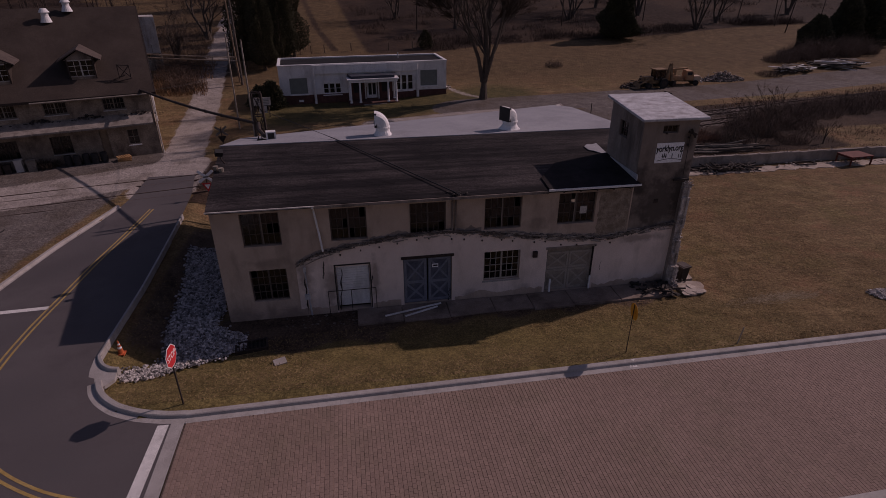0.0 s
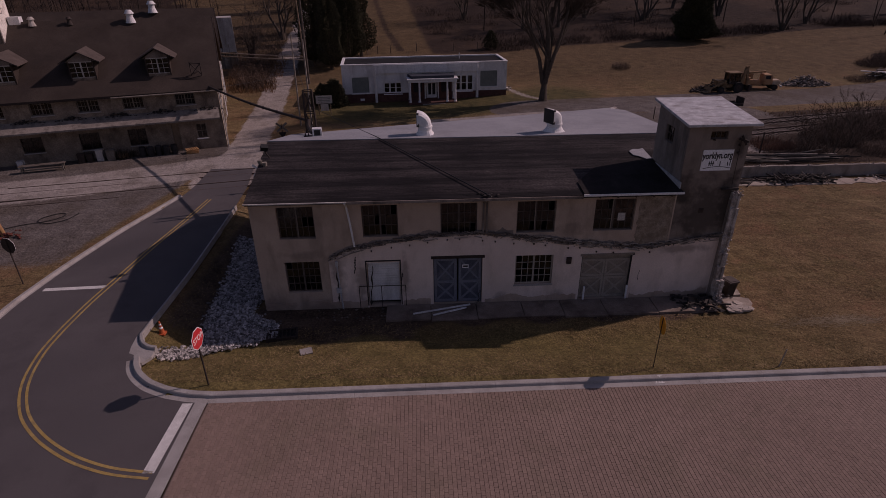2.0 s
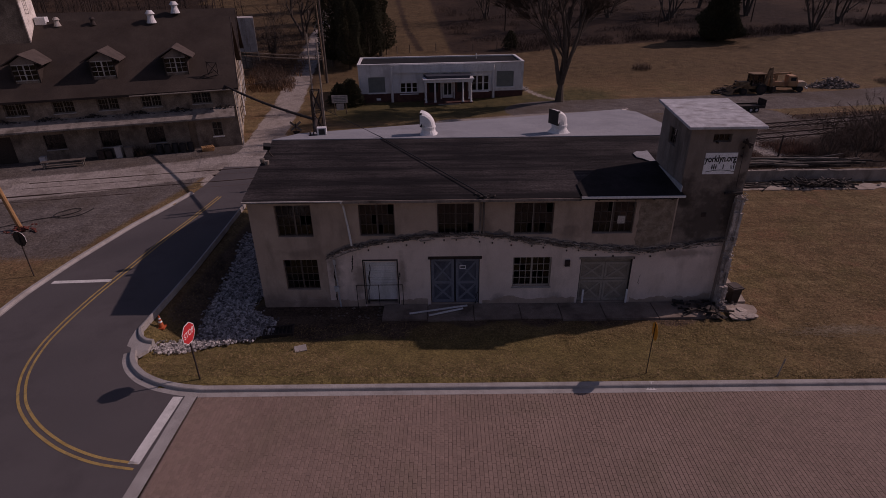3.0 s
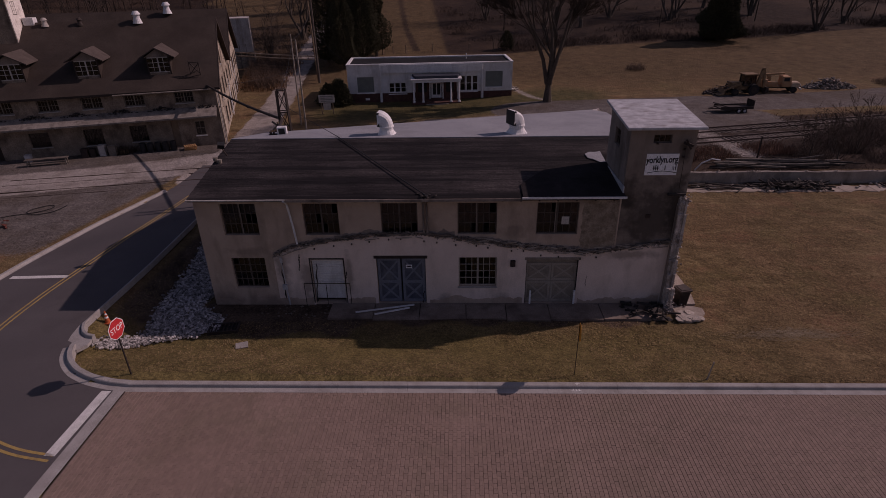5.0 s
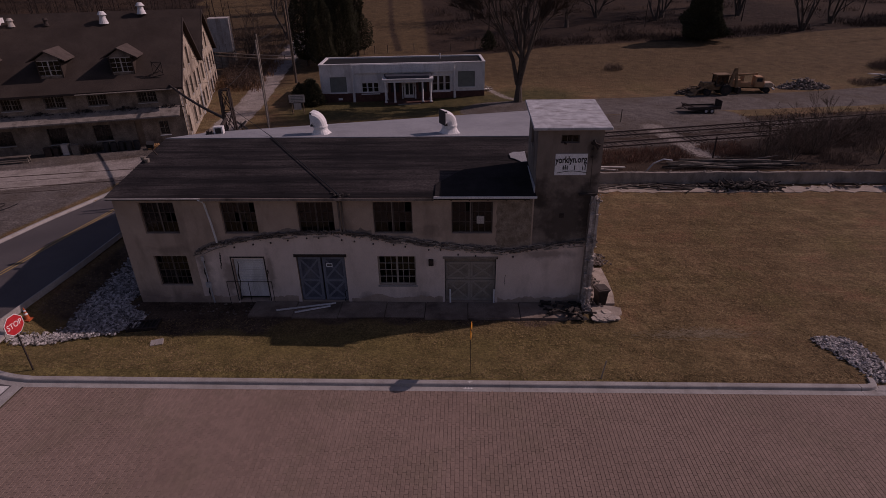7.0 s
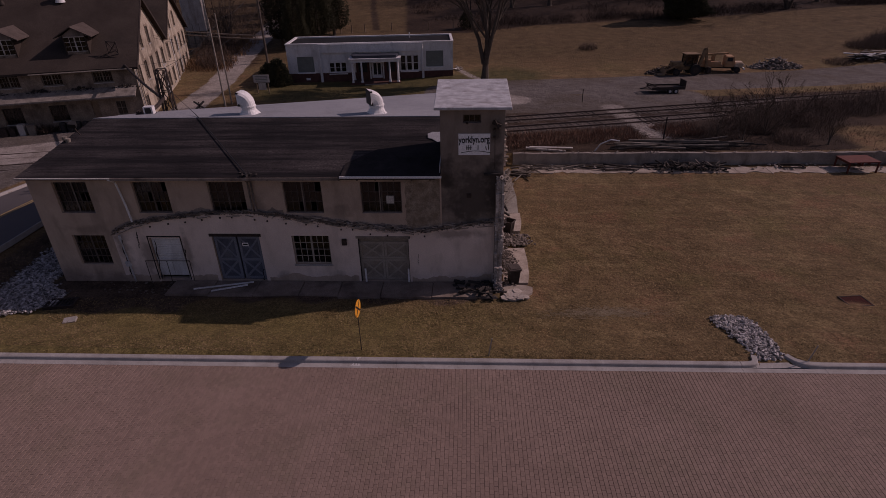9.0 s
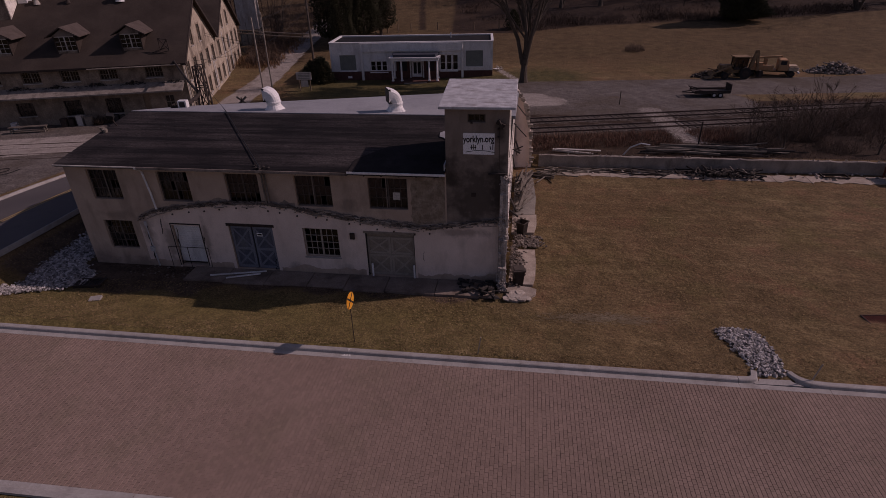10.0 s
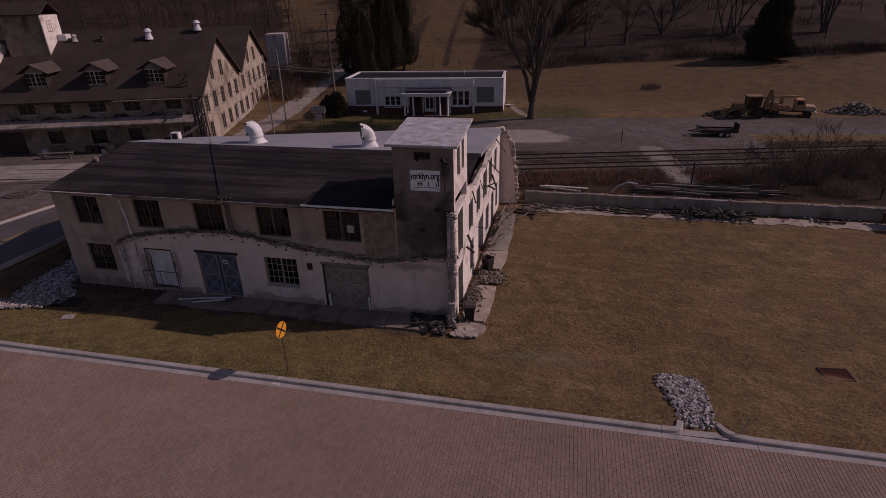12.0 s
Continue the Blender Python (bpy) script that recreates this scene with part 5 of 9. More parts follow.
beam(bm, (18.1, 26.4, 9.45), (18.55, 26.35, 9.3), 0.12), beam(bm, (18.2, 26.38, 9.6), (18.45, 26.3, 9.15), 0.1)
tagged(part("broken_bracket", bm, DARK_STEEL, factory), kind="stuff")
part("wall_vent", boxes((16.85, 17.1, FY - 0.03, FY + 0.02, 5.35, 5.6)), DARK_STEEL, factory)
# dark inner floors so that the windows look into closed rooms
part("inner_floor", boxes((FX0 + 0.4, FX1 - 0.4, FY + 0.4, 39.5, -0.3, -0.02), (FX0 + 0.4, FX1 - 0.4, FY + 0.4, 37.5, 3.5, 3.7)), WOOD_GREY, factory)
part("inner_partition", boxes((FX0 + 0.4, FX1 - 0.45, 33.0, 33.15, -0.02, 3.5), (FX0 + 0.4, FX1 - 0.45, 33.0, 33.15, 3.7, 7.2)), STUCCO_GREY, factory)

# banner on the tower
banner = thing("banner", (0, 0, 0), 0, "white banner with black hand lettering hung on the tower", "banner")
part("cloth", boxes((16.42, 18.03, FY - 0.035, FY - 0.02, 7.74, 8.86)), SIGN_WHITE, banner)
txt = bpy.data.curves.new("lettering", "FONT")
txt.body, txt.size, txt.extrude = "yorklyn.org", 0.46, 0.004
txt.offset = 0.011
txt.align_x = "CENTER"
txt.materials.append(BLACK_INK)
tob = new("lettering_curve", txt)
dg = bpy.context.evaluated_depsgraph_get()
tm = bpy.data.meshes.new_from_object(tob.evaluated_get(dg))
bpy.data.objects.remove(tob)
letters = new("lettering", tm)
letters.matrix_basis = pose(17.22, FY - 0.042, 8.4, 90, -1.5, 0) @ Matrix.Diagonal((0.74, 1.05, 1, 1))
letters.parent = banner
bm = bmesh.new()
for a, b in (((16.85, 8.0), (16.85, 8.25)), ((16.95, 8.0), (16.95, 8.28)), ((17.05, 8.0), (17.05, 8.25)), ((16.8, 8.12), (17.1, 8.12)), ((17.42, 8.0), (17.42, 8.25)), ((17.85, 8.0), (17.8, 8.2)), ((17.95, 8.0), (17.95, 8.28))):
    beam(bm, (a[0], FY - 0.039, a[1]), (b[0], FY - 0.039, b[1]), 0.045, 0.006, up=(0, -1, 0))
for k in range(10):
    x = 16.55 + k * 0.15
    f = lambda q: 7.86 + 0.1 * math.sin((q - 16.55) / 1.5 * math.pi)
    beam(bm, (x, FY - 0.039, f(x)), (x + 0.155, FY - 0.039, f(x + 0.155)), 0.03, 0.006, up=(0, -1, 0))
part("drawn_marks", bm, BLACK_INK, banner)

# ---------- the stone mill ----------
MC, MU, MV = Vector((-19.55, 59.4)), Vector((-0.955, -0.297)), Vector((-0.297, 0.955))
mill = thing("mill_building", (0, 0, 0), 0, "long old mill with brown pitched roof, dormers and twin gables", "building")
MB = 0.1
m_front = frame_of((*(MC + MU * 46), MB), -MU, -MV)
m_gable = frame_of((*(MC - MU * 0.304 + MV * 0.01), MB), MV, -MU)
ML, EZ, HALF, PEAK = 46.0, 6.75, 9.25, 12.6
mw = [46 - s for s in (2.95, 7.8, 11.8, 15.8, 19.9, 24, 28, 32, 36, 40)]
f_holes = [(s - 0.95, s + 0.95, 4.95, 6.55) for s in mw] + [(46 - 2.5, 46 - 1.45, 1.35, 2.9), (46 - 4.85, 46 - 4.15, 0.3, 3.1), (46 - 9.0, 46 - 7.3, 1.2, 2.9), (46 - 13.4, 46 - 11.6, 1.2, 2.9), (46 - 24.6, 46 - 21.2, 0.0, 3.0), (46 - 18.4, 46 - 16.6, 1.4, 2.9)]
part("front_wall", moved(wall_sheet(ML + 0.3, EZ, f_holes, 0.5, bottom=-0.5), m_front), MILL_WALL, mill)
for s in mw:
    window(mill, m_front, s - 0.95, s + 0.95, 4.95, 6.55, 6, 3, recess=0.2, bar=0.06, frame_mat=WOOD_GREY, mullions=(3,), panes=False)
window(mill, m_front, 46 - 2.5, 46 - 1.45, 1.35, 2.9, 2, 2, recess=0.15, bar=0.06, frame_mat=WOOD_GREY, panes=False, sill_mat=WHITE_TRIM)
for p, q in ((9.0, 7.3), (13.4, 11.6)):
    window(mill, m_front, 46 - p, 46 - q, 1.2, 2.9, 6, 3, recess=0.2, bar=0.05, frame_mat=DARK_STEEL, mullions=(3,), panes=False)
window(mill, m_front, 46 - 18.4, 46 - 16.6, 1.4, 2.9, 4, 3, recess=0.2, bar=0.05, frame_mat=DARK_STEEL, panes=False)
part("door", boxes((46 - 4.83, 46 - 4.17, -0.2, -0.14, 0.3, 3.08), m=m_front), WOOD_POLE, mill, "brown plank door")
part("loading_door", boxes((46 - 24.58, 46 - 21.22, -0.2, -0.12, 0.0, 2.98), m=m_front), MILL_ROOF, mill, "large brown loading door")


def gable_top(s):
    t = s % (2 * HALF)
    return EZ + (PEAK - EZ) * (1 - abs(t - HALF) / HALF)


gw = [(s, 1.35, 0.8, 2.8) for s in (2.4, 7.6, 11.0, 14.2, 17.4, 20.8, 24.2, 27.6, 31.0, 34.4)] + [(s, 1.35, 4.0, 6.1) for s in (2.2, 5.7, 9.2, 12.8, 16.2, 20.6, 24.2, 27.8, 31.4, 34.8)] + [(s, 1.25, 7.4, 9.4) for s in (6.2, 10.4, 25.4, 29.6)]
g_holes = [(s - w_ / 2, s + w_ / 2, a, b) for s, w_, a, b in gw]
# sunlight on the gables is partly painted: paler plaster than the front
part("gable_wall", moved(wall_sheet(4 * HALF, PEAK, g_holes, 0.5, steps=[HALF, 2 * HALF, 3 * HALF], top=lambda s: gable_top(s) if s < 4 * HALF - 0.01 else EZ, bottom=-0.5), m_gable), MILL_GABLE, mill, "flaking plaster on the twin gables, coloured paler as the sunlit side")
for s, w_, a, b in gw:
    w = window(mill, m_gable, s - w_ / 2, s + w_ / 2, a, b, 2, 4, recess=0.16, bar=0.07, frame_mat=WOOD_GREY, panes=False)
    bm = bmesh.new()
    box(bm, s - w_ / 2 - 0.15, s - w_ / 2, -0.05, 0.03, a, b, m_gable), box(bm, s + w_ / 2, s + w_ / 2 + 0.15, -0.05, 0.03, a, b, m_gable), box(bm, s - w_ / 2 - 0.15, s + w_ / 2 + 0.15, -0.05, 0.035, b, b + 0.2, m_gable)
    part("surround", bm, BARE_MASONRY, w)
part("rear_wall", moved(wall_sheet(ML, EZ, [], 0.5, bottom=-0.5), frame_of((*(MC + MV * 4 * HALF), MB), MU, MV)), MILL_WALL, mill)
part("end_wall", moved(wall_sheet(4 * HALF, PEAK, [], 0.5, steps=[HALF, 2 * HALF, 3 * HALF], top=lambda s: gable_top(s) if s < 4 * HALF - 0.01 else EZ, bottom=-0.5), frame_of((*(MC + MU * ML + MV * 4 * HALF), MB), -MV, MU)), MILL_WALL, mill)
M3 = frame_of((*MC, MB), MU, MV)  # x along the front to the far end, y deep, z up (mirrored)
slope = (PEAK - EZ) / HALF


def roof_plane(bm, y0, z0, y1, z1, x0, x1, t=0.22):
    vs = [bm.verts.new(M3 @ Vector(p)) for p in ((x0, y0, z0), (x1, y0, z0), (x1, y1, z1), (x0, y1, z1), (x0, y0, z0 + t), (x1, y0, z0 + t), (x1, y1, z1 + t), (x0, y1, z1 + t))]
    for f in ((3, 2, 1, 0), (4, 5, 6, 7), (0, 1, 5, 4), (1, 2, 6, 5), (2, 3, 7, 6), (3, 0, 4, 7)):
        bm.faces.new([vs[i] for i in f])


for g in range(2):
    for side in (0, 1):
        bm = bmesh.new()
        c0 = g * 2 * HALF
        over = 0.8 if (g, side) in ((0, 0), (1, 1)) else 0.0
        if side == 0:
            roof_plane(bm, c0 - over, EZ - over * slope, c0 + HALF, PEAK, -0.85, ML + 0.4)
        else:
            roof_plane(bm, c0 + HALF, PEAK, c0 + 2 * HALF + over, EZ - over * slope, -0.85, ML + 0.4)
        part("roof", bm, MILL_ROOF, mill)
        bm = bmesh.new()
        ya, yb = (c0 - over, c0 + HALF) if side == 0 else (c0 + 2 * HALF + over, c0 + HALF)
        za = EZ - over * slope
        beam(bm, M3 @ Vector((-0.88, ya, za + 0.05)), M3 @ Vector((-0.88, yb, PEAK + 0.05)), 0.06, 0.34)
        part("bargeboard", bm, DARK_STEEL, mill, "dark bargeboard along the gable")
bm = bmesh.new()
tube(bm, [M3 @ Vector((-0.3, -0.88, EZ - 0.42)), M3 @ Vector((9.5, -0.88, EZ - 0.47))], 0.07)
part("gutter", bm, WOOD_GREY, mill)
# canopy over the ground floor
bm = bmesh.new()
roof_plane(bm, -1.6, 3.55, 0.05, 4.3, -0.1, 40, 0.16)
part("canopy", bm, CANOPY, mill, "pale weathered sloping canopy over the ground floor")
# dark scallops above the canopy, built as low mounds every 4 m
bm = bmesh.new()
for c in np.arange(0.9, 39, 4.0):
    for k in range(46):
        o = rng.gauss(0, 0.75)
        stone(bm, M3 @ Vector((c + o + 4.0 * (c > 3) * 0.1, rng.uniform(-0.28, -0.04), 4.3 + rng.uniform(0.0, 0.42) * math.exp(-o * o))), rng.uniform(0.07, 0.17), rng, 0.6)
tagged(part("canopy_moss", bm, CHAR_AND_SHADE, mill, "low dark mounds along the wall on the canopy"), kind="stuff")
for k in range(40):
    part("canopy_joint", boxes((k, k + 0.05, -1.63, -1.6, 3.53, 3.72), m=M3), WOOD_GREY, mill)


def dormer(s):
    w2, y0 = 1.12, 1.27
    z0 = EZ + y0 * slope
    h = 2.1
    body = bmesh.new()
    for a in (-w2, w2 - 0.12):
        lo = [(s + a, y0, z0 + 0.1), (s + a, y0 + h / slope, z0 + h), (s + a, y0, z0 + h)]
        v0 = [body.verts.new(M3 @ Vector(p)) for p in lo]
        v1 = [body.verts.new(M3 @ (Vector(p) + Vector((0.12, 0, 0)))) for p in lo]
        body.faces.new(v0), body.faces.new(v1[::-1])
        for k in range(3):
            body.faces.new((v0[k], v0[(k + 1) % 3], v1[(k + 1) % 3], v1[k]))
    d = part("dormer", body, MILL_ROOF, mill, "small gabled roof dormer with a casement window")
    m = frame_of((*(MC + MU * s + MV * y0), MB + z0), -MU, -MV)
    part("dormer_apron", boxes((-w2 + 0.02, w2 - 0.02, -0.08, -0.02, 0.15, 0.5), m=m), MILL_WALL, d)
    window(d, m, -w2 + 0.02, w2 - 0.02, 0.45, h - 0.1, 4, 3, recess=0.02, bar=0.07, frame_mat=PALE_SHEET, mullions=(2,), panes=False, sill=False)
    bm = bmesh.new()
    ap = h + 0.8
    for sg in (-1, 1):
        pts = [(s + sg * (w2 + 0.65), y0 - 0.5, z0 + h - 0.2), (s, y0 - 0.5, z0 + ap), (s, y0 + ap / slope, z0 + ap), (s + sg * (w2 + 0.65), y0 + (h - 0.2) / slope, z0 + h - 0.2)]
        a = [bm.verts.new(M3 @ Vector(p)) for p in pts]
        b = [bm.verts.new(M3 @ (Vector(p) + Vector((0, 0, 0.1)))) for p in pts]
        bm.faces.new(a), bm.faces.new(b[::-1])
        for k in range(4):
            bm.faces.new((a[k], a[(k + 1) % 4], b[(k + 1) % 4], b[k]))
    part("dormer_roof", bm, DORMER_ROOF_LIT, d)
    bm = bmesh.new()
    v = [bm.verts.new(M3 @ Vector(p)) for p in ((s - w2 - 0.15, y0, z0 + h - 0.1), (s + w2 + 0.15, y0, z0 + h - 0.1), (s, y0, z0 + ap - 0.1))]
    w_ = [bm.verts.new(M3 @ Vector(p)) for p in ((s - w2 - 0.15, y0 + 0.08, z0 + h - 0.1), (s + w2 + 0.15, y0 + 0.08, z0 + h - 0.1), (s, y0 + 0.08, z0 + ap - 0.1))]
    bm.faces.new(v), bm.faces.new(w_[::-1])
    for k in range(3):
        bm.faces.new((v[k], v[(k + 1) % 3], w_[(k + 1) % 3], w_[k]))
    part("dormer_gable", bm, STUCCO_GREY, d)


for s in (4.9, 11.7, 18.5, 27.5, 34.3):
    dormer(s)


def roof_vent(s, h=1.3, r=0.42, v=HALF - 0.6, z=PEAK - 0.2, mat=None):
    bm = bmesh.new()
    o = M3 @ Vector((s, v, z))
    cyl(bm, o.x, o.y, o.z, o.z + h * 0.45, r * 1.25, r * 0.8)
    cyl(bm, o.x, o.y, o.z + h * 0.45, o.z + h * 0.75, r * 0.8)
    cyl(bm, o.x, o.y, o.z + h * 0.72, o.z + h, r * 1.2, r * 0.6)
    part("roof_ventilator", bm, mat or WHITE_PAINT, mill, "round sheet-metal roof ventilator")


roof_vent(7.4)
roof_vent(7.0, 1.5, 0.5, 3 * HALF - 1.0)
roof_vent(13.2, 0.8, 0.26, mat=DARK_STEEL)
roof_vent(16.6, 0.9, 0.3, mat=PALE_SHEET)
part("roof_hatch", boxes((17.7, 18.7, HALF - 0.4, HALF + 0.8, PEAK - 0.1, PEAK + 0.7), m=M3), WHITE_PAINT, mill)
# sheet-metal stair tower on the roof and taller stone block beyond
# light put into colour: shaded front dark, thin pale sheet on the sunny side
part("stair_tower", boxes((18.9, 23.6, 6.4, 10.4, EZ + 2.0, PEAK + 3.1), m=M3), MILL_WALL, mill)
part("stair_tower_side", boxes((18.82, 18.9, 6.45, 10.35, EZ + 2.5, PEAK + 3.05), m=M3), RUIN_PLASTER, mill, "side of the roof stair tower, coloured pale for sunlight")
bm = bmesh.new()
roof_plane(bm, 6.1, PEAK + 3.05, 8.4, PEAK + 4.4, 18.5, 23.9, 0.15), roof_plane(bm, 8.4, PEAK + 4.4, 10.7, PEAK + 3.05, 18.5, 23.9, 0.15)
part("stair_tower_roof", bm, MILL_ROOF, mill)
window(mill, frame_of((*(MC + MU * 18.79 + MV * 6.4), MB), MV, -MU), 1.1, 2.1, PEAK + 1.1, PEAK + 2.4, 2, 3, recess=0.02, bar=0.06, frame_mat=WOOD_GREY, panes=False, sill=False)
bm = bmesh.new()
for p, q in (((0.9, 0.6, EZ + 0.9), (0.9, 0.6, EZ + 2.2)), ((1.9, 0.9, EZ + 0.9), (1.9, 0.9, EZ + 2.3)), ((0.9, 0.6, EZ + 1.0), (1.9, 0.9, EZ + 2.2)), ((0.9, 0.6, EZ + 2.1), (1.9, 0.9, EZ + 1.0)), ((0.9, 0.6, EZ + 2.1), (1.9, 0.9, EZ + 2.2)), ((0.9, 0.6, EZ + 0.9), (3.2, 0.6, EZ + 0.5)), ((3.2, 0.6, EZ + 0.6), (1.2, 1.4, EZ + 1.3))):
    beam(bm, M3 @ Vector(p), M3 @ Vector(q), 0.07)
part("roof_frame", bm, DARK_STEEL, mill, "dark angle-iron frame on the roof edge")
for s, z0, mat in ((0.05, 6.4, PALE_SHEET), (0.5, 6.4, WOOD_GREY), (1.2, 6.2, WOOD_GREY), (14.5, 5, WHITE_PAINT), (15.2, 4, WHITE_PAINT), (28, 6, WHITE_PAINT), (23.3, 7, WHITE_PAINT)):
    bm = bmesh.new()
    tube(bm, [m_gable @ Vector((s, 0.12, 0)), m_gable @ Vector((s, 0.12, z0))], 0.055, 6)
    part("downpipe", bm, mat, mill)

# taller pale block past the stair tower
bm = bmesh.new()
end = [(24.5, 1.0, 0), (24.5, 9.5, 0), (24.5, 9.5, 11.5), (24.5, 5.2, 13.2), (24.5, 1.0, 10.6)]
lo = [bm.verts.new(M3 @ Vector(q)) for q in end]
hi = [bm.verts.new(M3 @ (Vector(q) + Vector((12, 0, 0)))) for q in end]
bm.faces.new(lo), bm.faces.new(hi[::-1])
for k in range(5):
    bm.faces.new((lo[k], lo[(k + 1) % 5], hi[(k + 1) % 5], hi[k]))
part("end_block", bm, RUIN_PLASTER, mill)

# pale elevated tank house behind the mill
tank = thing("tank_house", (0, 0, 0), 0, "pale corrugated sheet-metal tank house on legs behind the mill", "tank house")
tx = frame_of((-32.2, 104.2, gz(-32.2, 104.2)), MU, MV)
bm = bmesh.new()
box(bm, -1.75, 1.75, -2.2, 2.2, 2.7, 8.3, tx)
part("body", bm, PALE_SHEET, tank)
bm = bmesh.new()
for k in range(12):
    a = -1.75 + k * 0.3
    part("rib", boxes((a, a + 0.12, -2.25, -2.2, 2.7, 8.3), m=tx), PALE_SHEET, tank)
    part("rib", boxes((-1.8, -1.75, a - 0.2, a - 0.08, 2.7, 8.3), m=tx), PALE_SHEET, tank)
for a in (-1.65, -0.55, 0.55, 1.65):
    for b in (-2.1, 2.1):
        bm = bmesh.new()
        beam(bm, tx @ Vector((a, b, -0.3)), tx @ Vector((a, b, 4.0)), 0.2)
        part("leg", bm, WOOD_GREY, tank)
part("lower_room", boxes((-1.9, 1.9, -1.8, 1.9, -0.3, 2.2), m=tx), MILL_GABLE, tank)

# ---------- the white single-storey hall ----------
hall = thing("white_hall", (0, 0, 0), 0, "white single-storey hall with brick base, flat roof and columned porch", "building")
HB = 0.35
hf = frame_of((-8.95, 80.35, HB), (1, 0.07), (0.07, -1))
HL, HH, HD = 23.8, 5.15, 7.4
h3 = frame_of((-8.95, 80.35, HB), (1, 0.07), (-0.07, 1))
wins = {"green_l": (1.35, 3.75, 1.35, 3.5), "three": (5.9, 8.4, 1.25, 2.65), "door": (11.9, 13.6, 0.35, 2.8), "six": (16.15, 18.85, 1.25, 3.45), "green_r": (19.9, 22.4, 1.75, 3.95)}
part("wall", moved(wall_sheet(HL, HH, list(wins.values()), 0.3, bottom=1.2), hf), WHITE_PAINT, hall)
part("brick_base", moved(wall_sheet(HL, 1.2, [(11.9, 13.6, 0.35, 2)], 0.34, bottom=-0.5), frame_of((-8.95, 80.31, HB), (1, 0.07), (0.07, -1))), BRICK_RED, hall, "dark red brick base course")
for x0, x1 in ((4.55, 19.6),):
    part("centre_bay", boxes((x0, x0 + 0.35, 0.0, 0.3, -0.4, HH), (x1 - 0.35, x1, 0.0, 0.3, -0.4, HH), (x0 + 0.35, x1 - 0.35, 0.0, 0.3, 4.0, HH), m=hf), WHITE_PAINT, hall)
part("side_wall", moved(wall_sheet(HD - 0.02, HH, [(2, 3.2, 1.6, 3.4)], 0.3, bottom=-0.5), frame_of((h3 @ Vector((HL + 0.004, 0.01, 0))), (-0.07, 1), (1, 0.07))), WHITE_PAINT, hall)
part("side_wall", moved(wall_sheet(HD - 0.02, HH, [], 0.3, bottom=-0.5), frame_of((h3 @ Vector((-0.004, HD - 0.01, 0))), (0.07, -1), (-1, -0.07))), WHITE_PAINT, hall)
part("rear_wall", moved(wall_sheet(HL, HH, [], 0.3, bottom=-0.5), frame_of((h3 @ Vector((HL, HD, 0))), (-1, -0.07), (-0.07, 1))), WHITE_PAINT, hall)
part("roof", boxes((0.2, HL - 0.2, 0.2, HD - 0.2, HH - 0.25, HH - 0.06), m=h3), TAR_ROOF, hall, "dark flat tar roof behind a white parapet")
for d in ((-0.08, HL + 0.08, -0.1, 0.3), (-0.08, HL + 0.08, HD - 0.3, HD + 0.08), (-0.08, 0.3, 0.3, HD - 0.3), (HL - 0.3, HL + 0.08, 0.3, HD - 0.3)):
    part("coping", boxes((*d, HH + 0.002, HH + 0.12), m=h3), WHITE_TRIM, hall)
part("window_boarding", boxes((1.37, 3.73, -0.12, -0.08, 1.37, 3.48), m=hf), GREEN_BOARD, hall, "grey-green board closing a window")
part("window_boarding", boxes((19.92, 22.38, -0.12, -0.08, 1.77, 3.93), m=hf), GREEN_BOARD, hall, "grey-green board closing a window")
for k in range(3):
    a = 5.9 + k * 0.84
    window(hall, hf, a, a + 0.8, 1.25, 2.65, 1, 2, recess=0.1, bar=0.07, frame_mat=WHITE_TRIM, panes=False, sill=False)
    a = 16.15 + k * 0.91
    window(hall, hf, a, a + 0.87, 1.25, 3.45, 1, 2, recess=0.1, bar=0.09, frame_mat=WHITE_TRIM, panes=False, sill=False)
for a, b, z in ((1.25, 3.85, 1.3), (5.8, 8.5, 1.1), (16.15, 18.8, 1.2), (19.8, 22.5, 1.7)):
    part("sill", boxes((a, b, 0.01, 0.12, z - 0.12, z), m=hf), WHITE_TRIM, hall)
porch = part("porch_roof", boxes((9.3, 16.1, 0.3, 2.6, 3.0, 3.35), (9.1, 16.3, 0.2, 2.8, 3.35, 3.5), m=hf), WHITE_TRIM, hall, "white flat porch roof")
bm = bmesh.new()
prism(bm, [(9.3, 0.3), (16.1, 0.3), (15.7, 2.4), (9.7, 2.4)], 3.5, 3.85, hf)
part("porch_shingles", bm, NAVY_ROOF, porch, "dark blue shingles on the porch")
for a in (9.5, 10.8, 14.75, 15.9):
    for b in ((2.45,) if a not in (9.5, 15.9) else (2.45, 0.45)):
        bm = bmesh.new()
        cyl(bm, a, b, 0.35, 3.0, 0.14, 0.12, 12, hf)
        cyl(bm, a, b, 0.25, 0.4, 0.2, 0.2, 12, hf)
        part("porch_column", bm, WHITE_TRIM, hall)
part("porch_floor", boxes((9.2, 16.2, 0.35, 2.8, -0.4, 0.24), m=hf), BRICK_RED, hall)
for k in range(3):
    part("porch_step", boxes((11.2, 14.4, 2.8 + k * 0.4, 3.2 + k * 0.4, -0.5, 0.24 - (k + 1) * 0.14), m=hf), OLD_CONCRETE, hall)
d_ = part("door", boxes((12.0, 13.5, -0.15, -0.1, 0.3, 2.7), m=hf), WHITE_TRIM, hall, "white door with glass")
part("door_glass", boxes((12.25, 12.7, -0.1, -0.09, 0.8, 2.4), (12.85, 13.3, -0.1, -0.09, 0.8, 2.4), m=hf), BLACK_PLASTIC, d_)
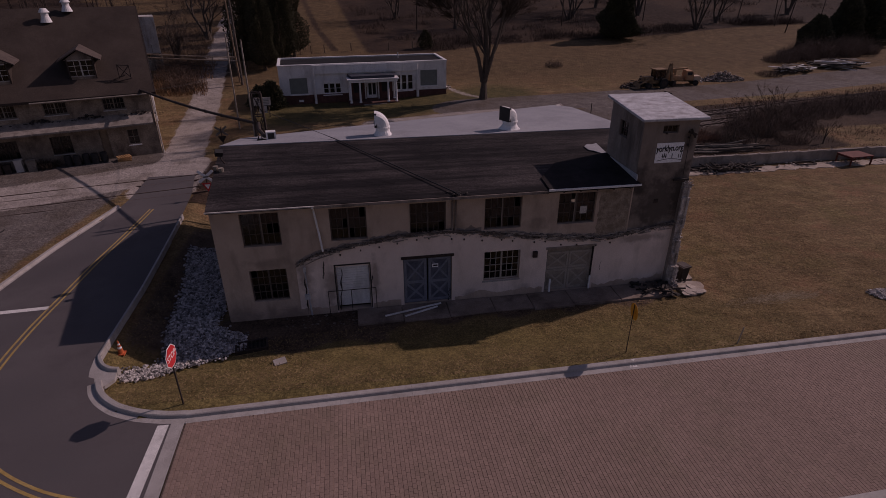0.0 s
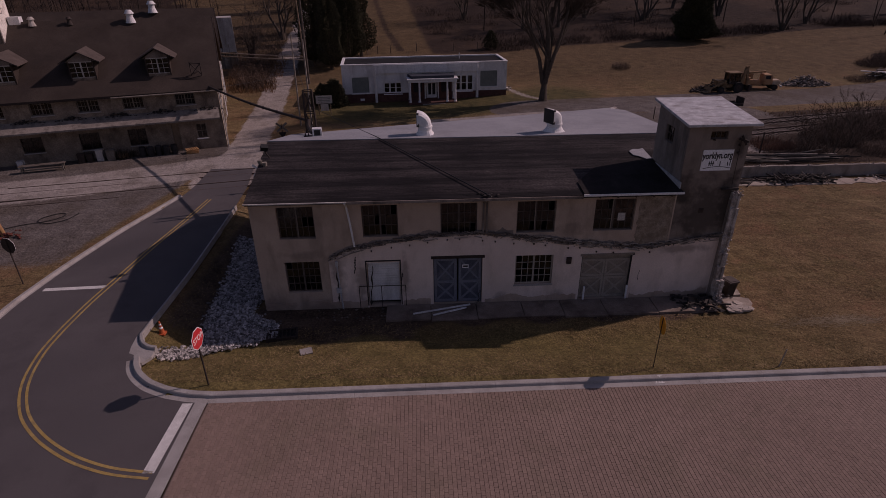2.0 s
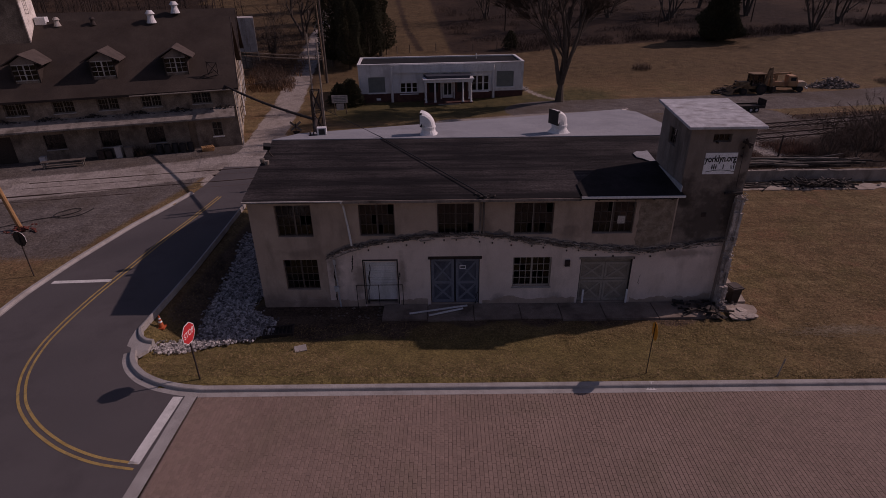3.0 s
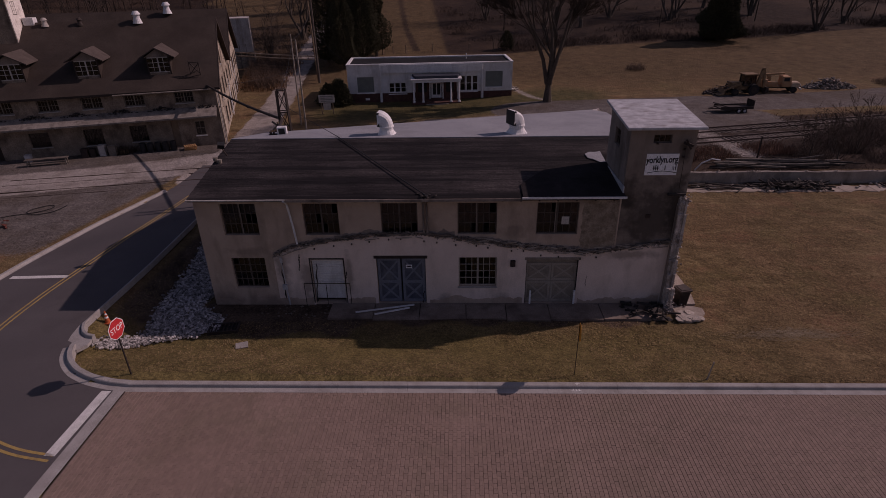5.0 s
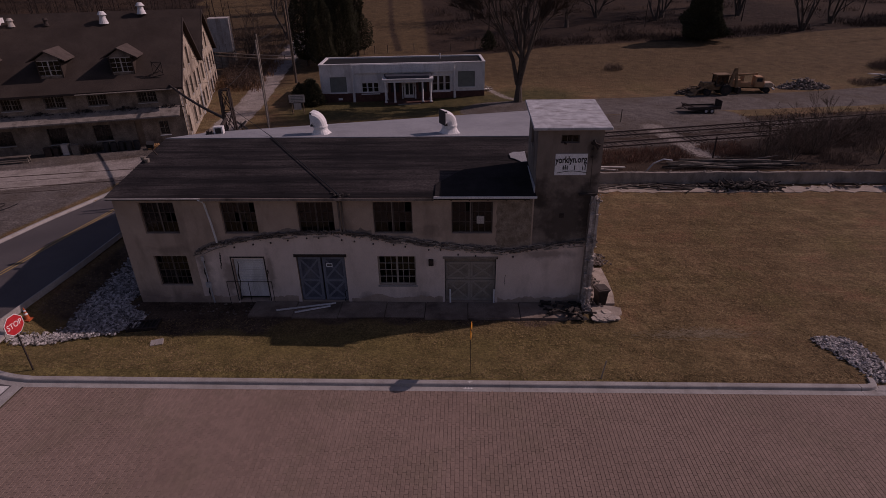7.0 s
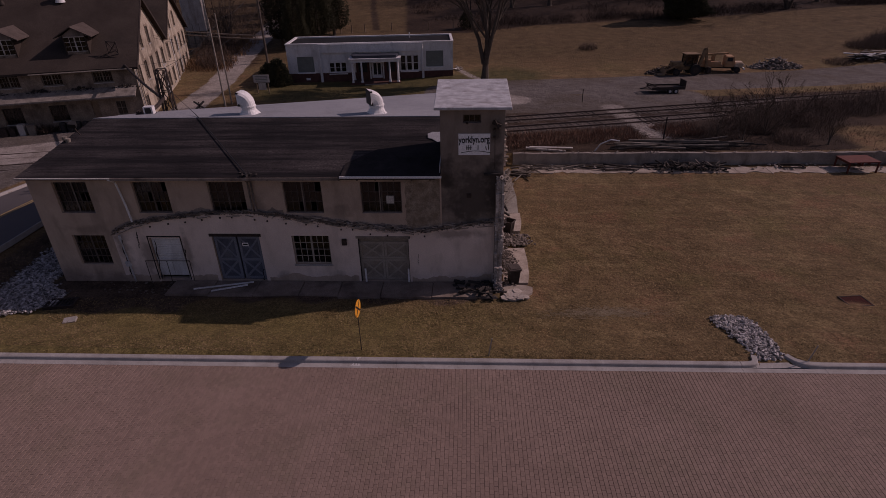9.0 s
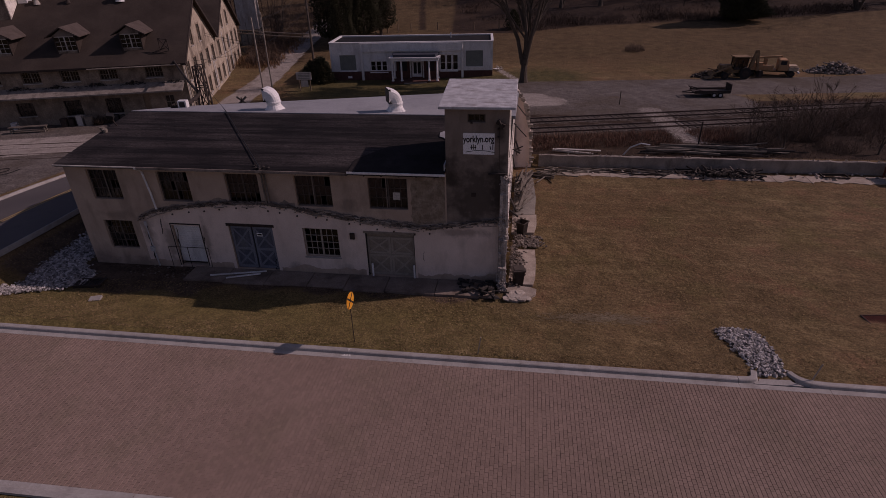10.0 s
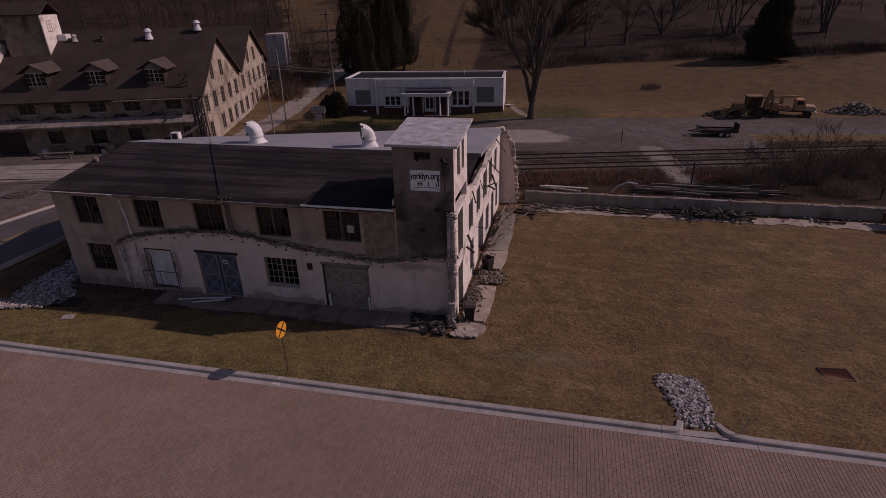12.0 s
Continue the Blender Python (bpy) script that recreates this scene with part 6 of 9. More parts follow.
for a in (4.75, 19.4):
    bm = bmesh.new()
    tube(bm, [hf @ Vector((a, 0.38, -0.3)), hf @ Vector((a, 0.38, 4.9))], 0.06)
    part("downpipe", bm, WHITE_TRIM, hall)
part("vent_grille", boxes((2.4, 3.0, 0.05, 0.07, 0.25, 0.55), m=hf), WHITE_TRIM, hall)
bm = bmesh.new()
cyl(bm, 17.5, 5.0, HH - 0.2, HH + 0.7, 0.08, sides=8, m=h3)
part("vent_pipe", bm, GALV, hall)
for a, b in ((9.75, 11.7), (13.8, 15.7)):
    part("porch_panel", boxes((a, b, 0.02, 0.07, 0.3, 2.95), m=hf), BRICK_RED, hall, "dark red brick infill beside the door")
    part("side_light", boxes((a + 0.35, b - 0.35, 0.072, 0.1, 1.2, 2.6), m=hf), BLACK_PLASTIC, hall, "dark narrow window beside the door")
for a in (11.72, 13.62):
    part("door_post", boxes((a, a + 0.16, 0.02, 0.14, 0.25, 2.95), m=hf), WHITE_TRIM, hall)

# ---------- vegetation ----------
vr = random.Random(21)


def limb(bm, start, d, length, r, depth, rng_, sides=5, forks=(2, 4), keep=0.62, droop=0.05, segs=3, minr=0.008, tips=None, tilts=(0.35, 0.85)):
    """A limb that wanders, tapers and forks."""
    pts, rad = [Vector(start)], [r]
    d = Vector(d).normalized()
    for k in range(segs):
        d = (d + Vector((rng_.gauss(0, 0.13), rng_.gauss(0, 0.13), rng_.gauss(0.02, 0.08)))).normalized()
        pts.append(pts[-1] + d * length / segs)
        rad.append(max(minr, r * (1 - 0.5 * (k + 1) / segs)))
    tube(bm, pts, rad, sides, cap=False)
    if depth <= 0:
        if tips is not None:
            tips += [(pts[k], d.copy()) for k in range(1, segs + 1)]
        return
    for _ in range(rng_.randint(*forks)):
        i = rng_.randint(max(1, segs - 2), segs)
        a = rng_.uniform(0, math.tau)
        tilt = rng_.uniform(*tilts)
        s = d.cross(Vector((0.3, 0.5, 0.8))).normalized()
        q = s.cross(d)
        nd = d * math.cos(tilt) + (s * math.cos(a) + q * math.sin(a)) * math.sin(tilt)
        nd.z = nd.z * 0.85 + 0.12
        limb(bm, pts[i], nd, length * rng_.uniform(0.5, 0.8), max(minr, rad[i] * keep), depth - 1, rng_, max(3, sides - 1), forks, keep, droop, segs, minr, tips, tilts)


def bare_tree(at, height, rng_, stems=1, r=0.35, depth=4, label="bare deciduous tree with grey bark in winter", lean=0.12, name="tree", trunk=0.0, twigs=4, tilts=(0.35, 0.85)):
    t = thing(name, (at[0], at[1], gz(*at)), 0, label, "tree", "bare trees")
    bm = bmesh.new()
    tips = []
    if trunk:
        tube(bm, [(0, 0, -0.3), (0.05, 0, trunk * 0.5), (0, 0.05, trunk + 0.3)], [r * 1.1, r * 0.95, r * 0.8], 10)
    for k in range(stems):
        a = k * math.tau / stems + 0.5
        q = lean * rng_.uniform(0.7, 1.3) * (stems > 1)
        o = r * 0.45 * (stems > 1)
        limb(bm, (math.cos(a) * o, math.sin(a) * o, trunk - 0.3), (math.cos(a) * q, math.sin(a) * q, 1), (height - trunk) * 0.42, r / (1 if stems == 1 else 1.5), depth, rng_, 7, (2, 4), 0.62, tips=tips, tilts=tilts)
    cyl(bm, 0, 0, -0.4, 0.25, r * 1.7, r * 1.3, 9)
    cyl(bm, 0, 0, 0.25, 1.6, r * 1.3, r * 0.95, 9)
    crown = bmesh.new()
    for p, d in tips:
        for _ in range(twigs):
            e = (d + Vector((rng_.gauss(0, 0.5), rng_.gauss(0, 0.5), rng_.gauss(0.15, 0.4)))).normalized()
            ln = rng_.uniform(0.03, 0.075) * height
            w = e.cross(Vector((rng_.uniform(-1, 1), rng_.uniform(-1, 1), 0.3))).normalized() * (0.008 + 0.0007 * height)
            v = [crown.verts.new(x) for x in (p - w, p + w, p + e * ln)]
            crown.faces.new(v)
    part("trunk", bm, BARK, t)
    part("crown", crown, TWIG, t)
    return t


def strands(bm, at, n, height, spread, rng_, width=0.03, flat=0.6):
    """Upright thin stems of a thicket."""
    x, y, z = at
    for _ in range(n):
        a, q = rng_.uniform(0, math.tau), rng_.random() ** 0.6
        b = Vector((x + math.cos(a) * spread * q * 0.6, y + math.sin(a) * spread * q * 0.6, z - 0.05))
        h = height * rng_.uniform(0.45, 1.0) * (1 - 0.35 * q)
        e = b + Vector((math.cos(a) * spread * 0.5 * q + rng_.gauss(0, 0.15) * h, math.sin(a) * spread * 0.5 * q + rng_.gauss(0, 0.15) * h, h))
        s = Vector((rng_.uniform(-1, 1), rng_.uniform(-1, 1), 0)).normalized() * width
        m = (b + e) / 2 + Vector((rng_.gauss(0, 0.08), rng_.gauss(0, 0.08), 0)) * h
        v = [bm.verts.new(p) for p in (b - s, b + s, m + s * 0.7, m - s * 0.7, e)]
        bm.faces.new(v[:4]), bm.faces.new((v[3], v[2], v[4]))


def tangle(bm, at, n, height, spread, rng_, width=0.014):
    """Fine wandering stems that fork and cross, as of a bare thicket."""
    x, y, z = at
    for _ in range(n):
        a, q = rng_.uniform(0, math.tau), math.sqrt(rng_.random())
        p = Vector((x + math.cos(a) * spread * q, y + math.sin(a) * spread * q, z - 0.05))
        h = height * rng_.uniform(0.35, 1.0) * (1.05 - 0.55 * q * q)
        d = Vector((rng_.gauss(0, 0.35), rng_.gauss(0, 0.35), 1))
        s = Vector((rng_.uniform(-1, 1), rng_.uniform(-1, 1), 0.2)).normalized() * width
        for k in range(3):
            e = p + d.normalized() * h / 3
            w0, w1 = 1 - k * 0.3, 0.7 - k * 0.3
            v = [bm.verts.new(c) for c in (p - s * w0, p + s * w0, e + s * w1, e - s * w1)]
            bm.faces.new(v)
            for _ in range(2):
                f = p.lerp(e, rng_.random())
                g = f + Vector((rng_.gauss(0, 0.6), rng_.gauss(0, 0.6), rng_.uniform(0.0, 0.9))) * h * 0.3
                bm.faces.new([bm.verts.new(c) for c in (f - s * 0.5, f + s * 0.5, g)])
            p = e
            d = d + Vector((rng_.gauss(0, 0.5), rng_.gauss(0, 0.5), rng_.gauss(0, 0.25)))


def shrub(at, height, spread, n, mat=None, label="leafless tangled brown shrub in the field", width=0.014, group="shrubs"):
    bm = bmesh.new()
    tangle(bm, (0, 0, 0), n, height, spread, vr, width)
    return lone("shrub", bm, mat or THICKET, label, "shrub", group, m=Matrix.Translation((at[0], at[1], gz(*at))))


def cedar(at, height, radius, n, label="tall dark evergreen cedar", group="cedars", base=0.08, lump=0.31):
    t = thing("cedar", (at[0], at[1], gz(*at)), vr.uniform(0, 360), label, "evergreen tree", group)
    bm = bmesh.new()
    tube(bm, [(0, 0, -0.3), (0.05, 0, height * 0.5), (0, 0.05, height * 0.95)], [radius * 0.09 + 0.08, radius * 0.06, 0.03], 7)
    for k in range(26):
        a, e = vr.uniform(0, math.tau), vr.uniform(base, 0.85)
        rr = radius * (1 - e) ** 0.6 * 0.8
        tube(bm, [(0, 0, e * height), (math.cos(a) * rr, math.sin(a) * rr, e * height + 0.25 * rr)], [0.05, 0.015], 4, cap=False)
    part("trunk", bm, BARK, t)
    verts, faces_ = [], []
    seed = vr.uniform(0, 50)
    for _ in range(int(n * 1.5)):
        e = base + (1 - base) * vr.random() ** 1.15
        a = vr.uniform(0, math.tau)
        edge = radius * (1 - e) ** 0.5 * min(1, (e - base) * 9 + 0.45)
        edge *= 1 + 0.6 * noise.noise((math.cos(a) * 1.6 + seed, math.sin(a) * 1.6, e * height * 0.32))
        q = edge * (0.3 + 0.7 * vr.random() ** 0.5)
        c = Vector((math.cos(a) * q, math.sin(a) * q, e * height + vr.gauss(0, 0.15)))
        s = lump * vr.uniform(0.5, 1.15)
        out = Vector((math.cos(a), math.sin(a), vr.uniform(0.1, 1.0))).normalized()
        side = out.cross(Vector((vr.uniform(-1, 1), vr.uniform(-1, 1), vr.uniform(-1, 1)))).normalized()
        up = side.cross(out)
        i = len(verts)
        verts += [c - side * s * 0.35, c + side * s * 0.35, c + out * s, c + up * s * 0.4 + out * s * 0.3, c - up * s * 0.35 + out * s * 0.35]
        faces_ += [(i, i + 2, i + 3), (i + 3, i + 2, i + 1), (i, i + 4, i + 2), (i + 1, i + 2, i + 4)]
    me = bpy.data.meshes.new("crown")
    me.from_pydata([tuple(v) for v in verts], [], faces_)
    me.materials.append(CEDAR)
    ob = new("crown", me)
    ob.parent = t
    return t


# evergreens
for p, h, r, n in (((-16.6, 103), 17, 2.7, 5600), ((-13.2, 100.5), 12.5, 2.6, 4600), ((-10.6, 106), 17, 3.6, 7000), ((-14.5, 110), 20, 3.8, 6000), ((-9.0, 112), 16, 3.0, 5000), ((-12.5, 119), 17, 3.4, 3500), ((-16.5, 126), 17, 3.4, 3500), ((-19.5, 137), 18, 3.6, 3500), ((-20.5, 150), 18, 3.6, 3500), ((-25, 165), 19, 4, 3500)):
    cedar(p, h, r, n)
cedar((61, 122.5), 12, 4.5, 9000, "broad dark cedar at the field's edge", base=0.05, lump=0.5)
for p, h, r in (((97, 106), 6.5, 3.6), ((105, 108), 10, 4.2), ((113, 111), 12, 5), ((122, 114), 12, 5)):
    cedar(p, h, r, 7000, "dark evergreen at the wood's edge", base=0.02, lump=0.6)
cedar((-9.9, 78.6), 3.4, 2.1, 1500, "dark rounded evergreen shrub beside the white hall", "evergreen shrubs", base=0.02, lump=0.3)
cedar((-11.8, 79.8), 2.6, 1.7, 1000, "dark rounded evergreen shrub beside the white hall", "evergreen shrubs", base=0.02, lump=0.3)
cedar((16.8, 117), 3.4, 1.6, 700, "small round dark shrub in the field", "evergreen shrubs", base=0.05, lump=0.3)
# bare trees that stand apart
bare_tree((19.3, 77.2), 26, random.Random(5), 7, 0.46, 5, "large multi-stemmed bare tree beside the gravel road", 0.12, trunk=2.7, twigs=6, tilts=(0.12, 0.38))
for p, h, st, r in (((-27.7, 130), 19, 3, 0.5), ((-30, 113), 12, 2, 0.3), ((-28.5, 106), 9, 3, 0.2), ((51.5, 178), 26, 4, 0.5), ((58.7, 146), 24, 3, 0.42), ((61, 149), 22, 3, 0.4), ((80, 150), 25, 4, 0.5), ((86.5, 132), 22, 4, 0.42), ((97, 140), 20, 3, 0.4), ((125, 149), 24, 3, 0.5), ((36, 140), 20, 2, 0.4), ((27, 138), 18, 2, 0.35), ((45, 150), 22, 3, 0.4), ((72, 160), 24, 3, 0.4), ((14, 150), 18, 3, 0.35)):
    bare_tree(p, h, vr, st, r, 4, "bare winter tree at the wood's edge", 0.25, twigs=3, tilts=(0.2, 0.6))
for p, h, st, r in (((42.6, 50.4), 6.0, 4, 0.05), ((45.5, 52.3), 6.8, 4, 0.05), ((40.6, 51.4), 5.0, 3, 0.045), ((48.5, 55), 6.0, 4, 0.05), ((49.9, 49.4), 4.2, 1, 0.06)):
    bare_tree(p, h, vr, st, r, 3, "slender leafless sapling above the retaining wall", 0.42, twigs=3, tilts=(0.2, 0.55))
# thickets
shrub((37.2, 97.6), 1.8, 1.6, 420)
for p, h, s, n in (((41, 52.5), 1.6, 2.0, 700), ((45.5, 55), 2.4, 3.0, 1500), ((49.5, 57.5), 2.6, 3.2, 1700), ((54, 59.8), 2.6, 3.4, 1700), ((59, 61.5), 2.7, 3.4, 1500), ((64.5, 63), 2.8, 3.6, 1500), ((70, 64.5), 2.8, 3.6, 1300), ((76, 66), 2.8, 3.8, 1300), ((47.2, 50.6), 1.7, 1.7, 520), ((52, 55), 1.6, 2.5, 700), ((83, 67.5), 3, 4, 1200)):
    shrub(p, h, s, n, label="dense brown leafless thicket above the retaining wall", width=0.013)
for p, h, s, n in (((72, 86.5), 1.2, 2.2, 500), ((76, 88), 1.0, 2.2, 400), ((82, 96.5), 2.2, 3.0, 1000), ((87, 98.5), 3.2, 3.6, 1600), ((92, 100.5), 4.2, 4.2, 2000), ((98, 101), 4.6, 4.4, 2000), ((104, 103), 4.6, 4.6, 1800), ((45, 82.5), 1.0, 2.0, 400), ((-24, 90), 3.0, 3.0, 900), ((-26, 96), 3.4, 3.4, 900), ((-27.5, 102), 3.4, 3.4, 900), ((30.5, 124.5), 1.6, 2.2, 500), ((37, 126), 1.8, 3.0, 700), ((66, 130), 1.6, 4, 700)):
    shrub(p, h, s, n, label="leafless tangled brush at the field's edge", width=0.02)
bm = bmesh.new()
for _ in range(520):
    x = vr.uniform(20.5, 40)
    y = vr.uniform(48.2, 51.8) + 0.2 * (x - 20)
    if 33.5 < x + 0.2 * (y - 52) < 36:
        continue
    strands(bm, (x, y, gz(x, y)), 14, vr.uniform(0.5, 1.3), 0.6, vr, 0.016)
lone("reeds", bm, RUST_REED, "rust-brown dry reeds and weeds behind the retaining wall", "reeds", kind="stuff")
bm = bmesh.new()
for _ in range(420):
    x, y = vr.uniform(-30, -21.5), vr.uniform(86, 108)
    strands(bm, (x - 0.11 * (y - 98), y, gz(x, y)), 8, vr.uniform(0.8, 1.7), 0.7, vr, 0.035)
for _ in range(260):
    x = vr.uniform(45, 115)
    y = 66.5 + 0.2 * (x - 45) + vr.gauss(0, 0.8)
    strands(bm, (x, y, gz(x, y)), 8, vr.uniform(0.3, 0.8), 0.7, vr, 0.03)
lone("tall_grass", bm, REED, "tall dry orange-brown grass beside the lane and tracks", "tall grass", kind="stuff")
# underbrush and far woods on the hillside
bm = bmesh.new()
clumps = 0
while clumps < 800:
    if vr.random() < 0.72:
        x = vr.uniform(6, 170)
        y = float(np.interp(x, *FIELD_EDGE)) + 1 + abs(vr.gauss(0, 1)) * (3.5 if vr.random() < 0.45 else 42)
        x -= 0.08 * (y - 115)
    else:
        x, y = vr.uniform(-120, -26), vr.uniform(106, 210)
        x -= 0.12 * (y - 100)
    if abs(x + 50 + 0.64 * (y - 165)) < 9 or noise.noise((x * 0.05, y * 0.05, 1.0)) < -0.12:
        continue
    spread, high = vr.uniform(1.2, 4.0), vr.uniform(0.6, 2.6)
    tangle(bm, (x, y, gz(x, y)), int(22 * spread), high, spread, vr, 0.03)
    clumps += 1
lone("underbrush", bm, HILL_BRUSH, "brown leafless underbrush along the wood's edge", "underbrush", kind="stuff")
bm = bmesh.new()
for _ in range(700):
    x = vr.uniform(36, 92)
    y = vr.uniform(48.2, 52.5) + 0.24 * max(0, x - 42) * vr.random()
    tangle(bm, (x, y, gz(x, y)), 9, vr.uniform(0.25, 0.8), 0.8, vr, 0.014)
for _ in range(330):
    x = vr.uniform(20.5, 75)
    y = 47.25 + abs(vr.gauss(0, 0.25)) if vr.random() < 0.6 else 46.75 - abs(vr.gauss(0, 0.12))
    tangle(bm, (x, y, gz(x, y) + (0.2 if y > 47 else 0)), 10, vr.uniform(0.2, 0.55), 0.4, vr, 0.012)
for _ in range(420):
    y = vr.uniform(102, 142)
    x = vr.uniform(-38, -23.5) - 0.13 * (y - 102)
    tangle(bm, (x, y, gz(x, y)), 12, vr.uniform(0.8, 2.6), 1.3, vr, 0.025)
lone("weeds", bm, THICKET, "low brown weeds and brambles along the wall and lane", "weeds", kind="stuff")
bm = bmesh.new()
trees = 0
while trees < 1000:
    if vr.random() < 0.42:
        x, y = vr.uniform(0, 230), vr.uniform(118, 330)
        if x < 7 - 0.09 * (y - 115) or vr.random() > (0.3 if x > 50 else 0.05) + 0.7 * float(smooth(25, 85, y - np.interp(x, *FIELD_EDGE))):
            continue
    else:
        x, y = vr.uniform(-200, -20), vr.uniform(108, 300)
        if x > -14 - 0.16 * (y - 112) and y < 260 or (y < 132 and x > -36):
            continue
        if abs(x + 50 + 0.64 * (y - 165)) < 10 and y < 240:
            continue
        if y < 106 + 0.31 * max(0, -x - 30) * 0:
            continue
    h = vr.uniform(11, 19)
    z = gz(x, y)
    lean = Vector((vr.gauss(0, 0.05), vr.gauss(0, 0.05), 1))
    top_ = Vector((x, y, z - 0.3)) + lean * h
    tube(bm, [(x, y, z - 0.3), (Vector((x, y, z)) + lean * h * 0.5), top_], [0.13, 0.085, 0.025], 4, cap=False)
    for _ in range(16):
        e = vr.uniform(0.3, 0.95)
        a = vr.uniform(0, math.tau)
        b = Vector((x, y, z)) + lean * h * e
        ln = h * 0.3 * (1.1 - e * 0.7)
        c = b + Vector((math.cos(a) * 0.7, math.sin(a) * 0.7, vr.uniform(0.5, 1.1))) * ln
        s = Vector((-math.sin(a), math.cos(a), 0)) * 0.045
        v = [bm.verts.new(p) for p in (b - s, b + s, c)]
        bm.faces.new(v)
        for _ in range(3):
            f = vr.uniform(0.4, 1)
            p0 = b.lerp(c, f)
            p1 = p0 + Vector((vr.gauss(0, 0.5), vr.gauss(0, 0.5), vr.uniform(0.2, 0.9))) * ln * 0.6
            v = [bm.verts.new(p) for p in (p0 - s * 0.5, p0 + s * 0.5, p1)]
            bm.faces.new(v)
    trees += 1
lone("woods", bm, HILL_BARK, "bare brown winter woods on the hillside", "woods", kind="stuff")

# ---------- roof fittings ----------
def cowl(x, y, turn, size):
    """A white round ventilator with a hooded mouth."""
    t = thing("roof_cowl", (x, y, 7.36), turn, "white sheet-metal ventilator cowl with a dark mouth on the roof", "ventilator", "roof cowls")
    t.scale = (1.02 * size, 1.1 * size, size)
    bm = bmesh.new()
    prism(bm, [(-0.72, -0.72), (0.72, -0.72), (0.72, 0.72), (-0.72, 0.72)], 0, 0.1)
    rings = []
    for z, r, sq in ((0.1, 0.62, 1), (0.3, 0.52, 0.5), (0.5, 0.46, 0.0)):
        ring_ = []
        for k in range(20):
            a = k * math.tau / 20
            f = 1 / max(abs(math.cos(a)), abs(math.sin(a)))
            q = r * (1 + (min(f, 1.3) - 1) * sq)
            ring_.append(bm.verts.new((math.cos(a) * q, math.sin(a) * q, z)))
        rings.append(ring_)
    for a, b in zip(rings, rings[1:]):
        for k in range(20):
            bm.faces.new((a[k], a[(k + 1) % 20], b[(k + 1) % 20], b[k]))
    cyl(bm, 0, 0, 0.5, 0.72, 0.46, 0.46, 20), cyl(bm, 0, 0, 0.68, 0.76, 0.51, 0.51, 20)
    part("base", bm, WHITE_TRIM, t)
    bm = bmesh.new()
    prev = None
    for i in range(9):
        ang = i / 8 * radians(90)
        c = Vector((-0.5 + 0.5 * math.cos(ang), 0, 0.74 + 0.5 * math.sin(ang)))
        n_ = Vector((math.cos(ang), 0, math.sin(ang)))
        r = 0.46 + 0.02 * i / 8
        cur = []
        for k in range(20):
            a = k * math.tau / 20
            g = r * (1 + (min(1 / max(abs(math.cos(a)), abs(math.sin(a))), 1.3) - 1) * i / 8)
            cur.append(bm.verts.new(c + n_ * math.cos(a) * g + Vector((0, 1, 0)) * math.sin(a) * g))
        if prev:
            for k in range(20):
                bm.faces.new((prev[k], prev[(k + 1) % 20], cur[(k + 1) % 20], cur[k]))
        prev = cur
    part("hood", bm, WHITE_TRIM, t)
    # black block plugs the hood in place of its shaded hollow
    bm = bmesh.new()
    m = Matrix.Translation((-0.47, 0, 1.24)) @ Euler((0, radians(-90), 0)).to_matrix().to_4x4()
    box(bm, -0.46, 0.46, -0.46, 0.46, -0.1, 0.05, m)
    part("mouth", bm, BLACK_PLASTIC, t)


cowl(2.2, 35.75, -4, 0.97)
cowl(10.85, 35.75, 26, 1.0)
ac = thing("rooftop_unit", (-5.0, 36.3, 7.2), 8, "small white rooftop air unit on a steel frame", "air unit")
part("casing", boxes((-0.45, 0.45, -0.35, 0.35, 0.3, 0.95)), WHITE_PAINT, ac)
part("grille", boxes((-0.3, 0.3, -0.37, -0.352, 0.38, 0.86)), BLACK_PLASTIC, ac)
for dx in (-0.4, 0.36):
    part("foot", boxes((dx, dx + 0.05, -0.6, 0.6, 0.0, 0.3)), DARK_STEEL, ac)
ac.scale = (0.68, 0.68, 0.78)
part("side_bracket", boxes((-1.3, -0.46, -0.3, -0.2, 0.1, 0.4), (-1.2, -1.1, -0.3, 0.5, 0.0, 0.6), (-0.9, -0.8, -0.2, 0.5, 0.1, 0.5)), DARK_STEEL, ac)
fl = thing("flood_light", (-7.3, 31.8, 7.2), 0, "dark flood light on a bent arm at the roof verge", "flood light")
bm = bmesh.new()
tube(bm, [(0.2, 0, 0.08), (0, 0, 0.4), (-0.05, -0.05, 0.75)], 0.04, 6)
part("arm", bm, DARK_STEEL, fl)
part("head", moved(boxes((-0.2, 0.2, -0.13, 0.15, -0.15, 0.18)), pose(-0.05, -0.1, 0.78, 35, 10, 20)), BLACK_PLASTIC, fl)
bm = bmesh.new()
for p in ((-0.15, -1.0, 0.2), (0.15, -1.15, 0.12)):
    cyl(bm, *p[:2], p[2] - 0.1, p[2] + 0.12, 0.12, 0.15, 10)
part("lamp_cup", bm, WOOD_GREY, fl)

# lattice mast and the pipe from the mill
mast = thing("lattice_mast", (-6.35, 41.4, gz(-6.35, 41.4)), 12, "dark rusted steel lattice mast behind the factory", "mast")
H = 9.7
for a in (-0.42, 0.42):
    for b in (-0.42, 0.42):
        bm = bmesh.new()
        beam(bm, (a * 1.2, b * 1.2, -0.3), (a * 0.75, b * 0.75, H), 0.1)
        part("leg", bm, DARK_STEEL, mast)
